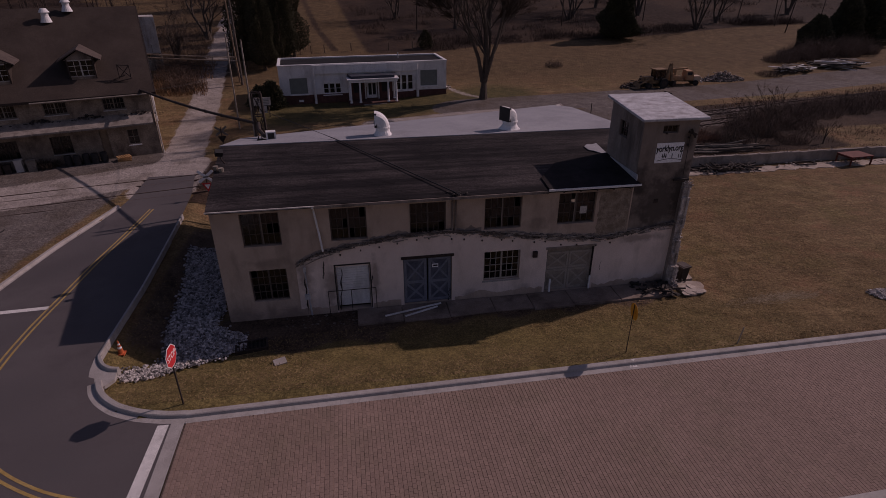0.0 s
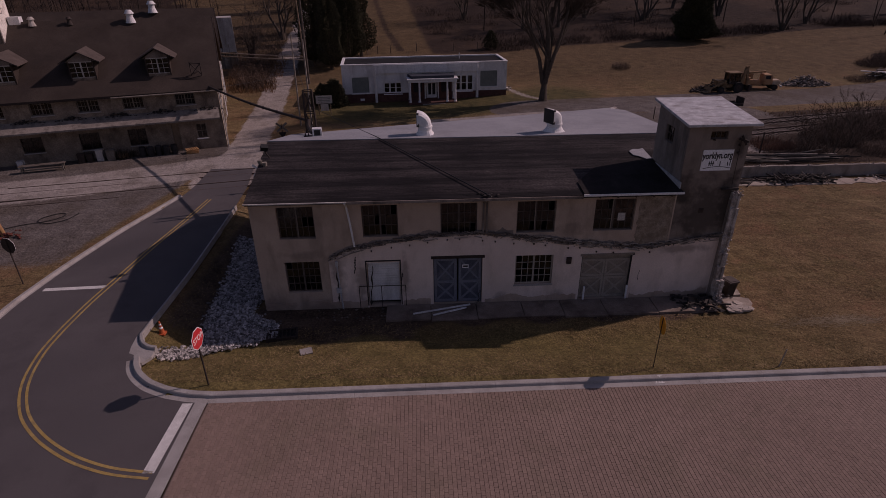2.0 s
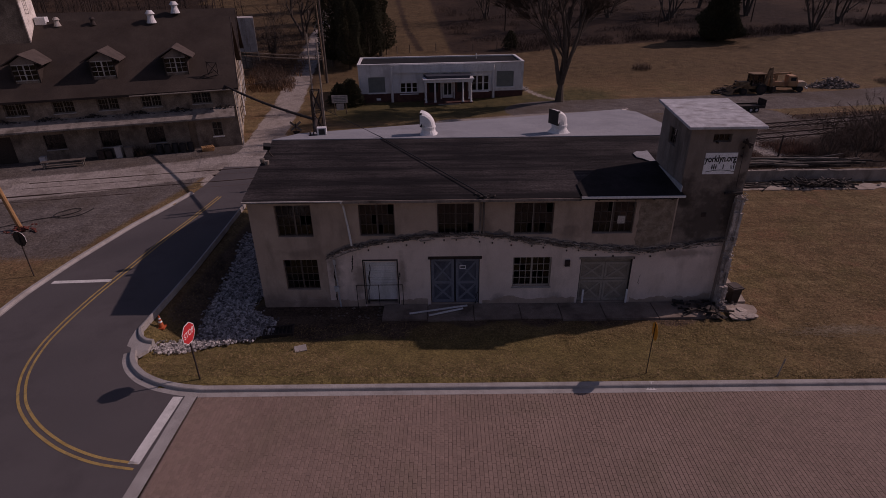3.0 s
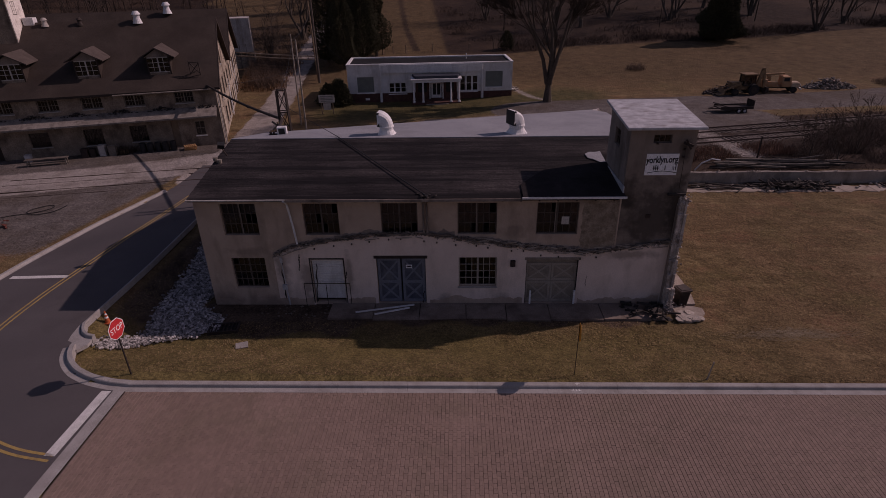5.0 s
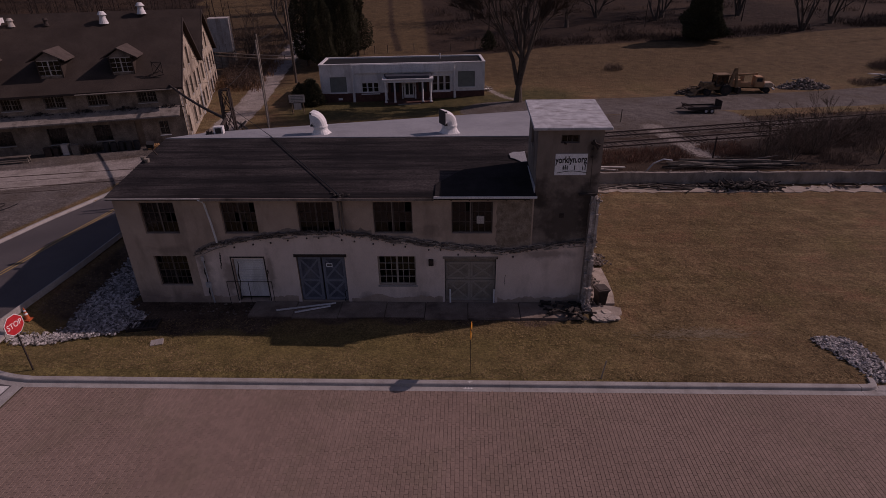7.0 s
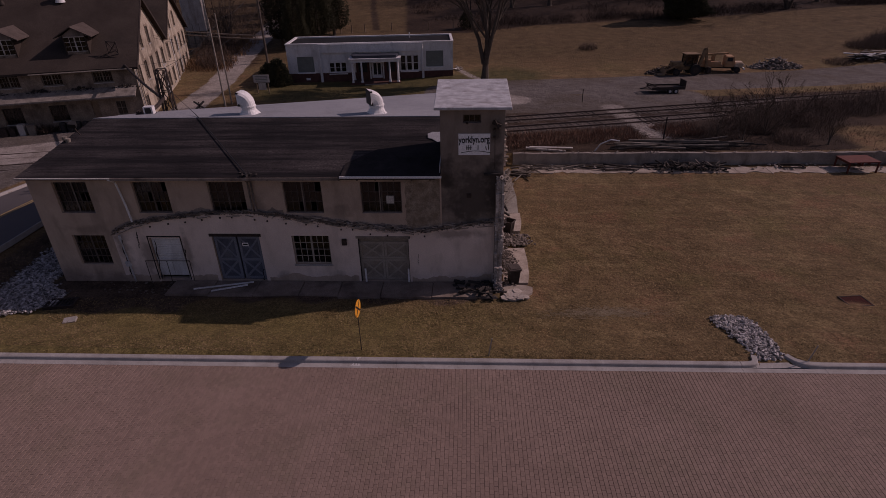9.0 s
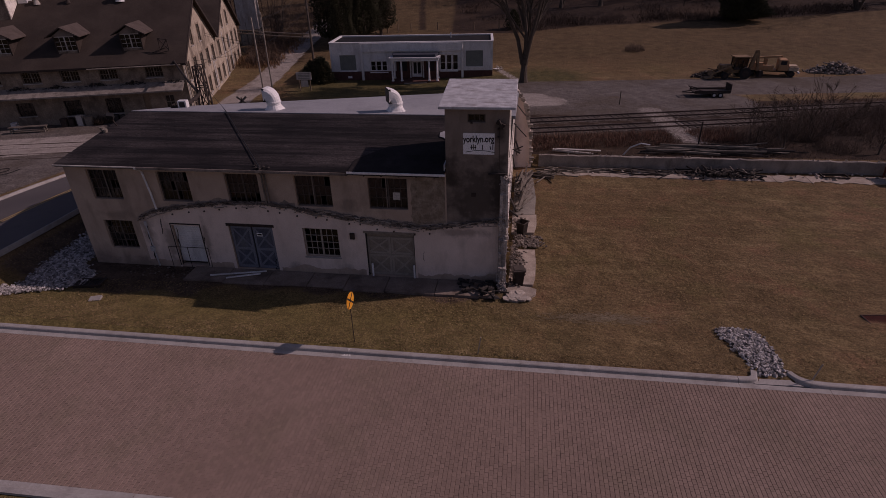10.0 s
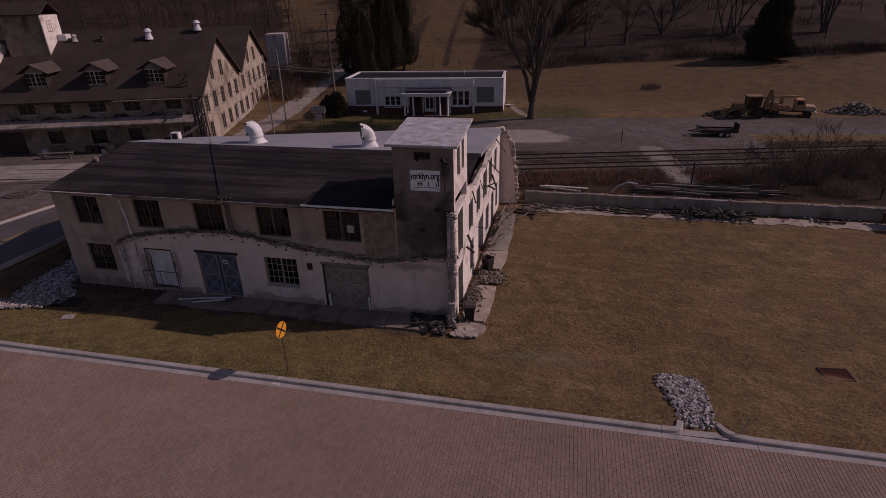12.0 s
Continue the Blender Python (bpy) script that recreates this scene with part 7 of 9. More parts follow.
for k in range(6):
    z0, z1 = k * H / 6, (k + 1) * H / 6
    for s in (-1, 1):
        f0, f1 = 0.42 * (1.2 - 0.45 * k / 6), 0.42 * (1.2 - 0.45 * (k + 1) / 6)
        bm = bmesh.new()
        beam(bm, (-f0, s * f0, z0), (f1, s * f1, z1), 0.05), beam(bm, (f0, s * f0, z0), (-f1, s * f1, z1), 0.05)
        beam(bm, (s * f0, -f0, z0), (s * f1, f1, z1), 0.05), beam(bm, (-f1, s * f1, z1), (f1, s * f1, z1), 0.06)
        part("brace", bm, DARK_STEEL, mast)
pipe = thing("overhead_pipe", (0, 0, 0), 0, "dark overhead pipe running from the mill to the lattice mast", "pipe")
bm = bmesh.new()
a, b = Vector((-20.0, 59.2, 6.75)), Vector((-6.4, 40.9, 7.35))
tube(bm, [a.lerp(b, k / 8) - Vector((0, 0, 0.25 * math.sin(k / 8 * math.pi))) for k in range(9)], 0.11, 8)
part("main", bm, DARK_STEEL, pipe)
bm = bmesh.new()
tube(bm, [(-6.4, 40.9, 7.35), (-6.2, 39.6, 7.2), (-5.6, 37.6, 7.3), (-5.2, 36.8, 7.6)], 0.14, 8)
part("elbow", bm, DARK_STEEL, pipe)
for k in range(1, 8):
    p = a.lerp(b, k / 8) - Vector((0, 0, 0.25 * math.sin(k / 8 * math.pi)))
    part("hanger", boxes((p.x - 0.04, p.x + 0.04, p.y - 0.12, p.y + 0.12, p.z - 0.12, p.z + 0.13)), DARK_STEEL, pipe)
bm = bmesh.new()
p, r_, q = Vector((-6.2, 41.2, 8.3)), Vector((-0.85, 34.6, 7.68)), Vector((5.4, 25.95, 6.87))
tube(bm, [p.lerp(r_, k / 6) for k in range(6)] + [r_.lerp(q, k / 10) for k in range(11)], [0.016] * 6 + [0.03] * 11, 6)
lone("overhead_wire", bm, CABLE, "black service cable strung low over the roof to the eaves", "wire", "overhead wires")
bm = bmesh.new()
for _ in range(14):
    stone(bm, (5.25 + vr.gauss(0, 0.25), 26.2 + vr.gauss(0, 0.15), 6.86), vr.uniform(0.05, 0.14), vr, 0.5)
lone("roof_litter", bm, CHAR_AND_SHADE, "dark litter caught at the cable's roof anchor", "litter", kind="stuff")
rag = bmesh.new()
prism(rag, [(-3.6, 37.6), (-2.4, 37.95), (-0.6, 38.1), (0.6, 37.9), (0.9, 38.1), (0.4, 38.35), (-1.0, 38.5), (-2.6, 38.25)], 6.8, 6.99)
lone("roof_tear", rag, CHAR_AND_SHADE, "dark torn strip of roofing on the white roof", "roof patch")

# ---------- yard in front of the factory ----------
bm = bmesh.new()
x = -0.3
while x < 18.2:
    w_ = vr.uniform(2.2, 3.4)
    y0 = 24.85 + vr.uniform(-0.08, 0.1)
    prism(bm, [(x, y0), (min(x + w_ - 0.04, 18.3), y0 + vr.uniform(-0.06, 0.06)), (min(x + w_ - 0.04, 18.3), 26.45), (x, 26.45)], -0.25, 0.1 + vr.uniform(-0.015, 0.015))
    x += w_
lone("concrete_apron", bm, SOIL_CONCRETE, "cracked stained concrete apron along the factory front", "apron", kind="structure")
for k, (p, q) in enumerate((((1.2, 25.4), (4.45, 26.15)), ((2.3, 25.2), (4.2, 25.85)))):
    bm = bmesh.new()
    beam(bm, (*p, 0.17), (*q, 0.19), 0.095, 0.06)
    lone("plank", bm, WHITE_PAINT, "long white board lying on the concrete apron", "plank", "white boards")
bm = bmesh.new()
for _ in range(160):
    x = vr.uniform(-4.2, 2.2) if vr.random() < 0.7 else vr.uniform(13, 18)
    stone(bm, (x, vr.uniform(25.0, 26.35), gz(x, 25.5) + 0.06), vr.uniform(0.03, 0.11), vr, 0.5)
lone("rubble", bm, DARK_RUBBLE, "small scattered rubble on the apron", "rubble", kind="stuff")
bm = bmesh.new()
for _ in range(46):
    x, y = vr.uniform(16.2, 18.4), vr.uniform(24.7, 26.3)
    if y < 25.1 and x < 17.2:
        continue
    z = 0.05 + 0.3 * math.exp(-((x - 17.6) ** 2 + (y - 25.6) ** 2))
    if vr.random() < 0.5:
        beam(bm, (x, y, z + 0.05), (x + vr.uniform(-0.8, 0.8), y + vr.uniform(-0.6, 0.4), z + vr.uniform(0.0, 0.2)), vr.uniform(0.04, 0.14))
    else:
        stone(bm, (x, y, z), vr.uniform(0.1, 0.28), vr, 0.5)
lone("burnt_debris", bm, CHAR_AND_SHADE, "black burnt debris heaped at the broken corner", "debris", kind="stuff")
# slabs along the broken side wall
sl = random.Random(3)
for k, (poly, h) in enumerate((([(18.9, 24.75), (19.5, 24.6), (20.1, 24.9), (20.55, 25.4), (20.6, 25.9), (20.2, 26.1), (19.0, 26.2)], 0.12), ([(19.0, 26.35), (20.4, 26.4), (20.55, 27.3), (20.6, 29.0), (20.55, 30.6), (19.1, 30.5)], 0.1), ([(19.0, 32.9), (20.5, 33.0), (20.7, 34.4), (20.7, 35.9), (19.0, 35.6)], 0.1), ([(19.0, 35.8), (20.6, 36.0), (20.7, 39.0), (20.5, 43.2), (19.0, 43)], 0.06))):
    bm = bmesh.new()
    prism(bm, poly, -0.3, h)
    lone("broken_slab", bm, SLAB if k != 3 else OLD_CONCRETE, "pale broken concrete floor slab beside the ruined wall", "slab", "broken slabs")
for k in range(11):
    x, y = sl.uniform(18.95, 20.3), sl.uniform(24.75, 25.7)
    r0 = sl.uniform(0.16, 0.36)
    bm = bmesh.new()
    prism(bm, [(math.cos(a * math.tau / 6 + k) * r0 * sl.uniform(0.7, 1.2), math.sin(a * math.tau / 6 + k) * r0 * sl.uniform(0.6, 1.1)) for a in range(6)], 0, sl.uniform(0.05, 0.1), pose(x, y, 0.09, sl.uniform(-10, 10), sl.uniform(-10, 10), 0))
    lone("boulder", bm, PALE_BREAK, "lump of broken pale masonry", "masonry lump", "masonry lumps")
bm = bmesh.new()
for _ in range(700):
    y = sl.choice((sl.gauss(31.6, 0.6), sl.uniform(26, 44), sl.gauss(31.6, 0.4), sl.gauss(29, 0.8)))
    x = 19.05 + abs(sl.gauss(0, 0.35)) + (sl.uniform(0, 1.5) if 30.8 < y < 32.4 else 0)
    stone(bm, (x, y, 0.1 + 0.25 * sl.random() * math.exp(-(x - 19) * 0.8)), sl.uniform(0.04, 0.15), sl, 0.7)
lone("brick_rubble", bm, DARK_RUBBLE, "heap of broken bricks below the ruined wall", "rubble", kind="stuff")


def bin_(x, y, turn, h, lid):
    t = thing("waste_bin", (x, y, 0.08), turn, "dark brown plastic wheeled bin with its lid shut" if lid else "open dark plastic waste bin beside the ruined wall", "bin", "waste bins")
    bm = bmesh.new()
    lo, hi = [], []
    for sx, sy in ((-1, -1), (1, -1), (1, 1), (-1, 1)):
        lo.append(bm.verts.new((sx * 0.23, sy * 0.24, 0))), hi.append(bm.verts.new((sx * 0.3, sy * 0.32, h)))
    bm.faces.new(lo[::-1])
    for k in range(4):
        bm.faces.new((lo[k], lo[(k + 1) % 4], hi[(k + 1) % 4], hi[k]))
    bmesh.ops.solidify(bm, geom=bm.faces[:], thickness=0.03)
    part("body", bm, BIN_BROWN, t)
    bm = bmesh.new()
    for a, b in (((-0.33, -0.34), (0.33, -0.34)), ((0.33, -0.34), (0.33, 0.34)), ((0.33, 0.34), (-0.33, 0.34)), ((-0.33, 0.34), (-0.33, -0.34))):
        beam(bm, (*a, h - 0.03), (*b, h - 0.03), 0.05)
    part("rim", bm, BIN_BROWN, t)
    if lid:
        bm = bmesh.new()
        prism(bm, [(-0.35, -0.38), (0.35, -0.38), (0.36, 0.2), (0.3, 0.37), (-0.3, 0.37), (-0.36, 0.2)], h + 0.002, h + 0.06)
        prism(bm, [(-0.26, -0.28), (0.26, -0.28), (0.26, 0.24), (-0.26, 0.24)], h + 0.062, h + 0.09)
        part("lid", bm, BIN_BROWN, t)
        bm = bmesh.new()
        beam(bm, (-0.25, 0.42, h - 0.04), (0.25, 0.42, h - 0.04), 0.04)
        part("handle", bm, BIN_BROWN, t)
        for a in (-0.2, 0.2):
            bm = bmesh.new()
            cyl(bm, 0, 0, -0.03, 0.03, 0.1, sides=12, m=pose(a, 0.3, 0.1, 0, 90, 0))
            part("wheel", bm, BLACK_PLASTIC, t)


bin_(19.55, 26.4, 15, 1.0, True)
bin_(19.7, 32.75, -30, 0.95, False)
wood = thing("timber_heap", (0, 0, 0), 0, "heap of broken grey boards leaning by the ruined wall", "timber heap")
for k in range(44):
    y = sl.uniform(35.8, 42.5)
    bm = bmesh.new()
    beam(bm, (19.1 + sl.uniform(0, 0.7), y, sl.uniform(0.12, 0.5)), (19.6 + sl.uniform(0, 1.0), y + sl.uniform(1.2, 3.4), sl.uniform(0.1, 0.8)), sl.uniform(0.08, 0.2), 0.05)
    part("board", bm, WOOD_GREY if k % 3 else DARK_TIMBER, wood)

# bleached straw in the lawn
bm = bmesh.new()
for _ in range(900):
    x, y = 23.9 + sl.gauss(0, 1.3), 23.2 + sl.gauss(0, 0.32)
    a, z = sl.uniform(-0.5, 0.5), gz(x, y) + 0.03
    beam(bm, (x, y, z), (x + math.cos(a) * 0.22, y + math.sin(a) * 0.22, z + sl.uniform(-0.01, 0.04)), 0.008)
lone("straw", bm, STRAW, "bleached straw scattered in the lawn", "straw", kind="stuff")

# ---------- riprap ----------
def riprap(name, poly, count, r0, r1, label, seed):
    r_ = random.Random(seed)
    p = np.array(poly)
    x0, y0 = p.min(0)
    x1, y1 = p.max(0)
    bm_ = bmesh.new()
    made = 0
    while made < count:
        x_, y_ = r_.uniform(x0, x1), r_.uniform(y0, y1)
        if not in_poly(np.array([x_ + r_.gauss(0, 0.12)]), np.array([y_ + r_.gauss(0, 0.12)]), poly)[0]:
            continue
        stone(bm_, (x_, y_, gz(x_, y_) + r_.uniform(0.0, 0.1)), r_.uniform(r0, r1), r_, 0.75)
        made += 1
    lone(name, bm_, ROCK, label, "riprap", kind="stuff")


riprap("riprap", [(-11.4, 36.2), (-8.2, 36.0), (-7.75, 27.6), (-7.9, 26.2), (-6.15, 24.9), (-6.05, 24.0), (-7.2, 23.3), (-9.2, 22.7), (-10.9, 21.15), (-11.35, 21.5), (-11.0, 22.3), (-9.9, 23.4), (-10.0, 24.2), (-10.3, 25.8), (-10.5, 30)], 9500, 0.045, 0.125, "bed of pale grey riprap stones in the drainage swale", 4)
riprap("riprap", [(29.05, 22.6), (29.8, 22.95), (30.6, 22.95), (31.05, 22.5), (31.2, 21.2), (31.15, 20.0), (30.92, 19.2), (30.0, 19.0), (29.7, 20.0), (29.4, 21.3)], 1500, 0.045, 0.115, "patch of pale grey riprap stones at the kerb drain", 5)
gr = thing("inlet_grate", (-5.75, 24.0, gz(-5.75, 24.0) + 0.02), 8, "black steel drain grate beside the riprap", "drain grate")
part("frame", boxes((-0.8, 0.8, -0.45, -0.35, -0.1, 0.12), (-0.8, 0.8, 0.35, 0.45, -0.1, 0.12), (-0.8, -0.7, -0.35, 0.35, -0.1, 0.12), (0.7, 0.8, -0.35, 0.35, -0.1, 0.12)), DARK_STEEL, gr)
# shallow black plate paints the darkness of the well below the bars
part("well", boxes((-0.7, 0.7, -0.35, 0.35, -0.1, 0.0)), BLACK_INK, gr)
for k in range(7):
    part("bar", boxes((-0.62 + k * 0.2, -0.57 + k * 0.2, -0.35, 0.35, 0.06, 0.1)), DARK_STEEL, gr)
lone("paving_slab", boxes((-0.3, 0.3, -0.24, 0.24, -0.05, 0.07)), CONCRETE, "loose pale concrete slab in the grass", "slab", m=pose(-4.2, 22.4, gz(-4.2, 22.4), 3, 0, 20))
gr = thing("field_grate", (37.7, 24.75, gz(37.7, 24.75)), 6, "rusty square drain grate set in the field", "drain grate")
part("frame", boxes((-0.66, 0.66, -0.5, -0.45, -0.05, 0.07), (-0.66, 0.66, 0.45, 0.5, -0.05, 0.07), (-0.66, -0.61, -0.45, 0.45, -0.05, 0.07), (0.61, 0.66, -0.45, 0.45, -0.05, 0.07)), DARK_STEEL, gr)
part("plate", boxes((-0.61, 0.61, -0.45, 0.45, -0.05, 0.02)), RUST, gr)
for k in range(11):
    part("bar", boxes((-0.58 + k * 0.112, -0.545 + k * 0.112, -0.45, 0.45, 0.022, 0.055)), RUST, gr)


# ---------- signs ----------
def sign_post(x, y, h, turn, name, label, group="signs", square=0.05, tilt=0):
    t = thing(name, (x, y, gz(x, y)), turn, label, "road sign", group)
    part("post", boxes((-square / 2, square / 2, -square / 2, square / 2, -0.3, h)), DARK_STEEL, t)
    return t


def letters_on(parent, text, size, m, mat, name="lettering", sx=1.0):
    c = bpy.data.curves.new(name, "FONT")
    c.body, c.size, c.extrude, c.align_x, c.align_y = text, size, 0.003, "CENTER", "CENTER"
    ob = new("tmp", c)
    me = bpy.data.meshes.new_from_object(ob.evaluated_get(bpy.context.evaluated_depsgraph_get()))
    bpy.data.objects.remove(ob)
    me.materials.clear()
    me.materials.append(mat)
    o = new(name, me)
    o.matrix_basis = m @ Matrix.Diagonal((sx, 1, 1, 1))
    o.parent = parent
    return o


def disc(n, r, y0, y1, z, turn=0.0):
    bm_ = bmesh.new()
    f, b = [], []
    for k in range(n):
        a = turn + k * math.tau / n
        f.append(bm_.verts.new((math.cos(a) * r, y0, z + math.sin(a) * r)))
        b.append(bm_.verts.new((math.cos(a) * r, y1, z + math.sin(a) * r)))
    bm_.faces.new(f), bm_.faces.new(b[::-1])
    for k in range(n):
        bm_.faces.new((f[k], f[(k + 1) % n], b[(k + 1) % n], b[k]))
    return bm_


def stop_sign(x, y, turn):
    t = sign_post(x, y, 2.85, turn, "stop_sign", "red octagonal stop sign on a thin steel post", "stop signs")
    r = 0.45 / math.cos(math.pi / 8)
    part("border", disc(8, r, -0.03, -0.045, 2.42, math.pi / 8), SIGN_WHITE, t)
    part("face", disc(8, r * 0.94, -0.045, -0.05, 2.42, math.pi / 8), SIGN_RED, t)
    part("back", disc(8, r, -0.022, -0.03, 2.42, math.pi / 8), DARK_STEEL, t)
    letters_on(t, "STOP", 0.36, pose(0, -0.054, 2.42, 90, 0, 0), SIGN_WHITE, sx=0.85)


stop_sign(-7.48, 18.47, 84)
stop_sign(-21.5, 28.4, 165)
t = sign_post(12.1, 19.0, 2.7, 84, "crossing_warning_sign", "round yellow-orange warning sign with a black cross on a post", square=0.028)
part("face", disc(24, 0.4, -0.03, -0.04, 2.3), SIGN_ORANGE, t)
bm = bmesh.new()
for s in (-1, 1):
    beam(bm, (-0.27 * s, -0.044, 2.03), (0.27 * s, -0.044, 2.57), 0.075, 0.006, up=(0, 1, 0))
part("cross", bm, BLACK_INK, t)
for x, y, turn, lab in ((-11.55, 44.2, 0, "white crossbuck with a red yield triangle at the rail crossing"), (-13.3, 60.2, 185, "crossbuck seen from behind beside the lane")):
    drop = 0.0 if turn < 90 else 0.9
    t = sign_post(x, y, 3.0, turn, "crossbuck_sign", lab, "crossbucks", 0.08)
    t.location.z -= drop
    for s in (-1, 1):
        bm = bmesh.new()
        beam(bm, (-0.58 * s, -0.06 - 0.02 * (s > 0), 2.1), (0.58 * s, -0.06 - 0.02 * (s > 0), 3.05), 0.22, 0.015, up=(0, 1, 0))
        part("blade", bm, SIGN_WHITE if turn < 90 else WOOD_GREY, t)
    part("blade_print", boxes((-0.2, 0.2, -0.094, -0.09, 2.5, 2.6)), BLACK_INK, t)
    bm = disc(3, 0.5, -0.05, -0.06, 1.78, -math.pi / 2)
    part("yield_border", bm, SIGN_RED if turn < 90 else DARK_STEEL, t)
    part("yield_face", disc(3, 0.27, -0.062, -0.066, 1.78, -math.pi / 2), SIGN_WHITE, t)
bm = bmesh.new()
zk = float(street_z(12.0))
for a, b in (((11.78, 17.98), (12.22, 17.99)), ((11.86, 17.99), (11.9, 18.12)), ((12.02, 17.99), (12.0, 18.13)), ((12.16, 18.0), (12.12, 18.1))):
    beam(bm, (*a, zk + 0.016), (*b, zk + 0.018), 0.05, 0.006)
beam(bm, (12.05, 18.2, zk + 0.158), (12.1, 18.34, zk + 0.163), 0.06, 0.006), beam(bm, (11.98, 18.3, zk + 0.163), (12.2, 18.31, zk + 0.163), 0.05, 0.006)
lone("paint_mark", bm, WHITE_LINE, "white spray-paint locating mark on the kerb", "paint mark")
hyd = thing("traffic_cone", (-11.55, 23.35, gz(-11.55, 23.35)), 0, "faded orange traffic cone with white bands beside the kerb", "traffic cone")
bm = boxes((-0.18, 0.18, -0.18, 0.18, -0.05, 0.03))
cyl(bm, 0, 0, 0.03, 0.3, 0.13, 0.095, 14), cyl(bm, 0, 0, 0.4, 0.5, 0.078, 0.062, 14), cyl(bm, 0, 0, 0.58, 0.72, 0.05, 0.03, 14)
part("cone", bm, CONE_ORANGE, hyd)
for z0, z1, r0, r1 in ((0.3, 0.4, 0.096, 0.079), (0.5, 0.58, 0.063, 0.051)):
    bm = bmesh.new()
    cyl(bm, 0, 0, z0, z1, r0, r1, 14)
    part("band", bm, SIGN_WHITE, hyd)
for p, lean in (((17.85, 18.85), 9), ((31.9, 18.95), 14)):
    bm = bmesh.new()
    beam(bm, (0, 0, -0.1), (math.sin(radians(lean)) * 0.9, 0.02, 0.95), 0.04)
    lone("survey_stake", bm, TAN_BRACE, "thin pale wooden stake standing in the grass", "stake", "survey stakes", m=Matrix.Translation((*p, gz(*p))))
t = thing("notice_board", (-10.6, 73.4, gz(-10.6, 73.4)), 5, "pale two-panel notice board on posts on the lawn", "notice board")
for a in (-0.75, 0.75):
    part("post", boxes((a - 0.06, a + 0.06, -0.06, 0.06, -0.3, 1.6 if a < 0 else 1.6)), WOOD_POLE, t)
part("upper_panel", boxes((-1.05, 1.05, -0.12, -0.06, 1.5, 2.5)), PALE_SHEET, t)
part("lower_panel", boxes((-0.5, 0.5, -0.12, -0.06, 0.55, 1.4)), PALE_SHEET, t)
bm = bmesh.new()
for z in (2.3, 2.1, 1.9, 1.7):
    box(bm, -0.8, 0.8, -0.126, -0.121, z - 0.04, z + 0.04)
part("panel_print", bm, GREEN_BOARD, t)

# ---------- poles and wires ----------
def pole(x, y, h, r, lean, mat, label, arm=None, dx=0.0):
    t = thing("utility_pole", (x, y, gz(x, y)), 0, label, "utility pole", "utility poles")
    bm_ = bmesh.new()
    tube(bm_, [(0, 0, -0.4), (lean * 0.5, dx * 0.5, h * 0.5), (lean, dx, h)], [r, r * 0.85, r * 0.7], 10)
    part("shaft", bm_, mat, t)
    if arm:
        part("crossarm", boxes((lean - 1.1, lean + 1.1, dx - 0.16, dx - 0.06, h - arm, h - arm + 0.12)), mat, t)
        for a in (-1.0, -0.5, 0.5, 1.0):
            bm_ = bmesh.new()
            cyl(bm_, lean + a, dx - 0.1, h - arm + 0.12, h - arm + 0.28, 0.05, 0.04, 8)
            part("insulator", bm_, GALV, t)
    return t


pole(-12.78, 67.65, 10.6, 0.1, 0.12, WOOD_GREY, "pale grey slender pole beside the lane")
pole(-9.7, 58.8, 10.4, 0.1, 0.05, WOOD_GREY, "grey wooden utility pole beside the lane", None)
pole(-15.7, 91.2, 13.5, 0.2, 0.0, DARK_TIMBER, "tall dark wooden pole before the cedars", 0.7)
pole(-16.3, 93, 12.0, 0.14, -0.3, WOOD_POLE, "tall dark wooden pole before the cedars")
pole(-27.4, 35.75, 9.0, 0.17, -0.9, WOOD_ORANGE, "leaning orange-brown wooden pole in the gravel yard", None, -0.6)
pole(-8.0, 113.6, 5.0, 0.12, 0, WOOD_POLE, "short wooden pole behind the white hall")
for k, (p, q, sag) in enumerate((((-22.5, 71.0, 8.2), (-12.7, 67.65, 7.4), 0.25), ((-22.5, 71.0, 7.9), (-12.7, 67.65, 7.1), 0.3), ((-12.7, 67.65, 7.4), (-15.7, 91.2, 9.5), 0.6), ((-15.7, 91.2, 9.3), (-8.9, 82, 5.4), 0.4), ((-12.7, 67.65, 10.2), (-15.7, 91.2, 12.6), 0.8), ((-20.0, 59.0, 6.6), (-12.7, 67.65, 6.9), 0.3), ((-6.3, 40.7, 9.4), (-12.7, 67.65, 9.8), 0.6))):
    p, q = Vector(p), Vector(q)
    bm = bmesh.new()
    tube(bm, [p.lerp(q, i / 10) - Vector((0, 0, sag * math.sin(i / 10 * math.pi))) for i in range(11)], 0.016, 5)
    lone("overhead_wire", bm, CABLE, "thin black overhead wire between pole and building", "wire", "overhead wires")
for p in ((-3.5, 115), (1.7, 116.2), (9.1, 115.8), (14, 116.5), (-6, 114.3)):
    lone("fence_post", boxes((-0.09, 0.09, -0.09, 0.09, -0.3, 1.5)), WOOD_POLE, "weathered wooden fence post in the field", "fence post", "fence posts", m=Matrix.Translation((*p, gz(*p))))
bm = bmesh.new()
hose = [(-29.5, 35.6), (-28.5, 36.6), (-27.4, 37.6), (-26.3, 38.0), (-25.5, 38.6), (-25.2, 39.6), (-25.8, 40.0), (-26.6, 39.3), (-26.9, 38.3), (-25.6, 37.6), (-24.6, 38.4), (-24.5, 39.8)]
tube(bm, [(x, y, gz(x, y) + 0.05) for x, y in resample(hose, 50)], 0.03, 6)
lone("hose", bm, RUBBER, "black hose coiled loosely on the gravel", "hose")
bm = bmesh.new()
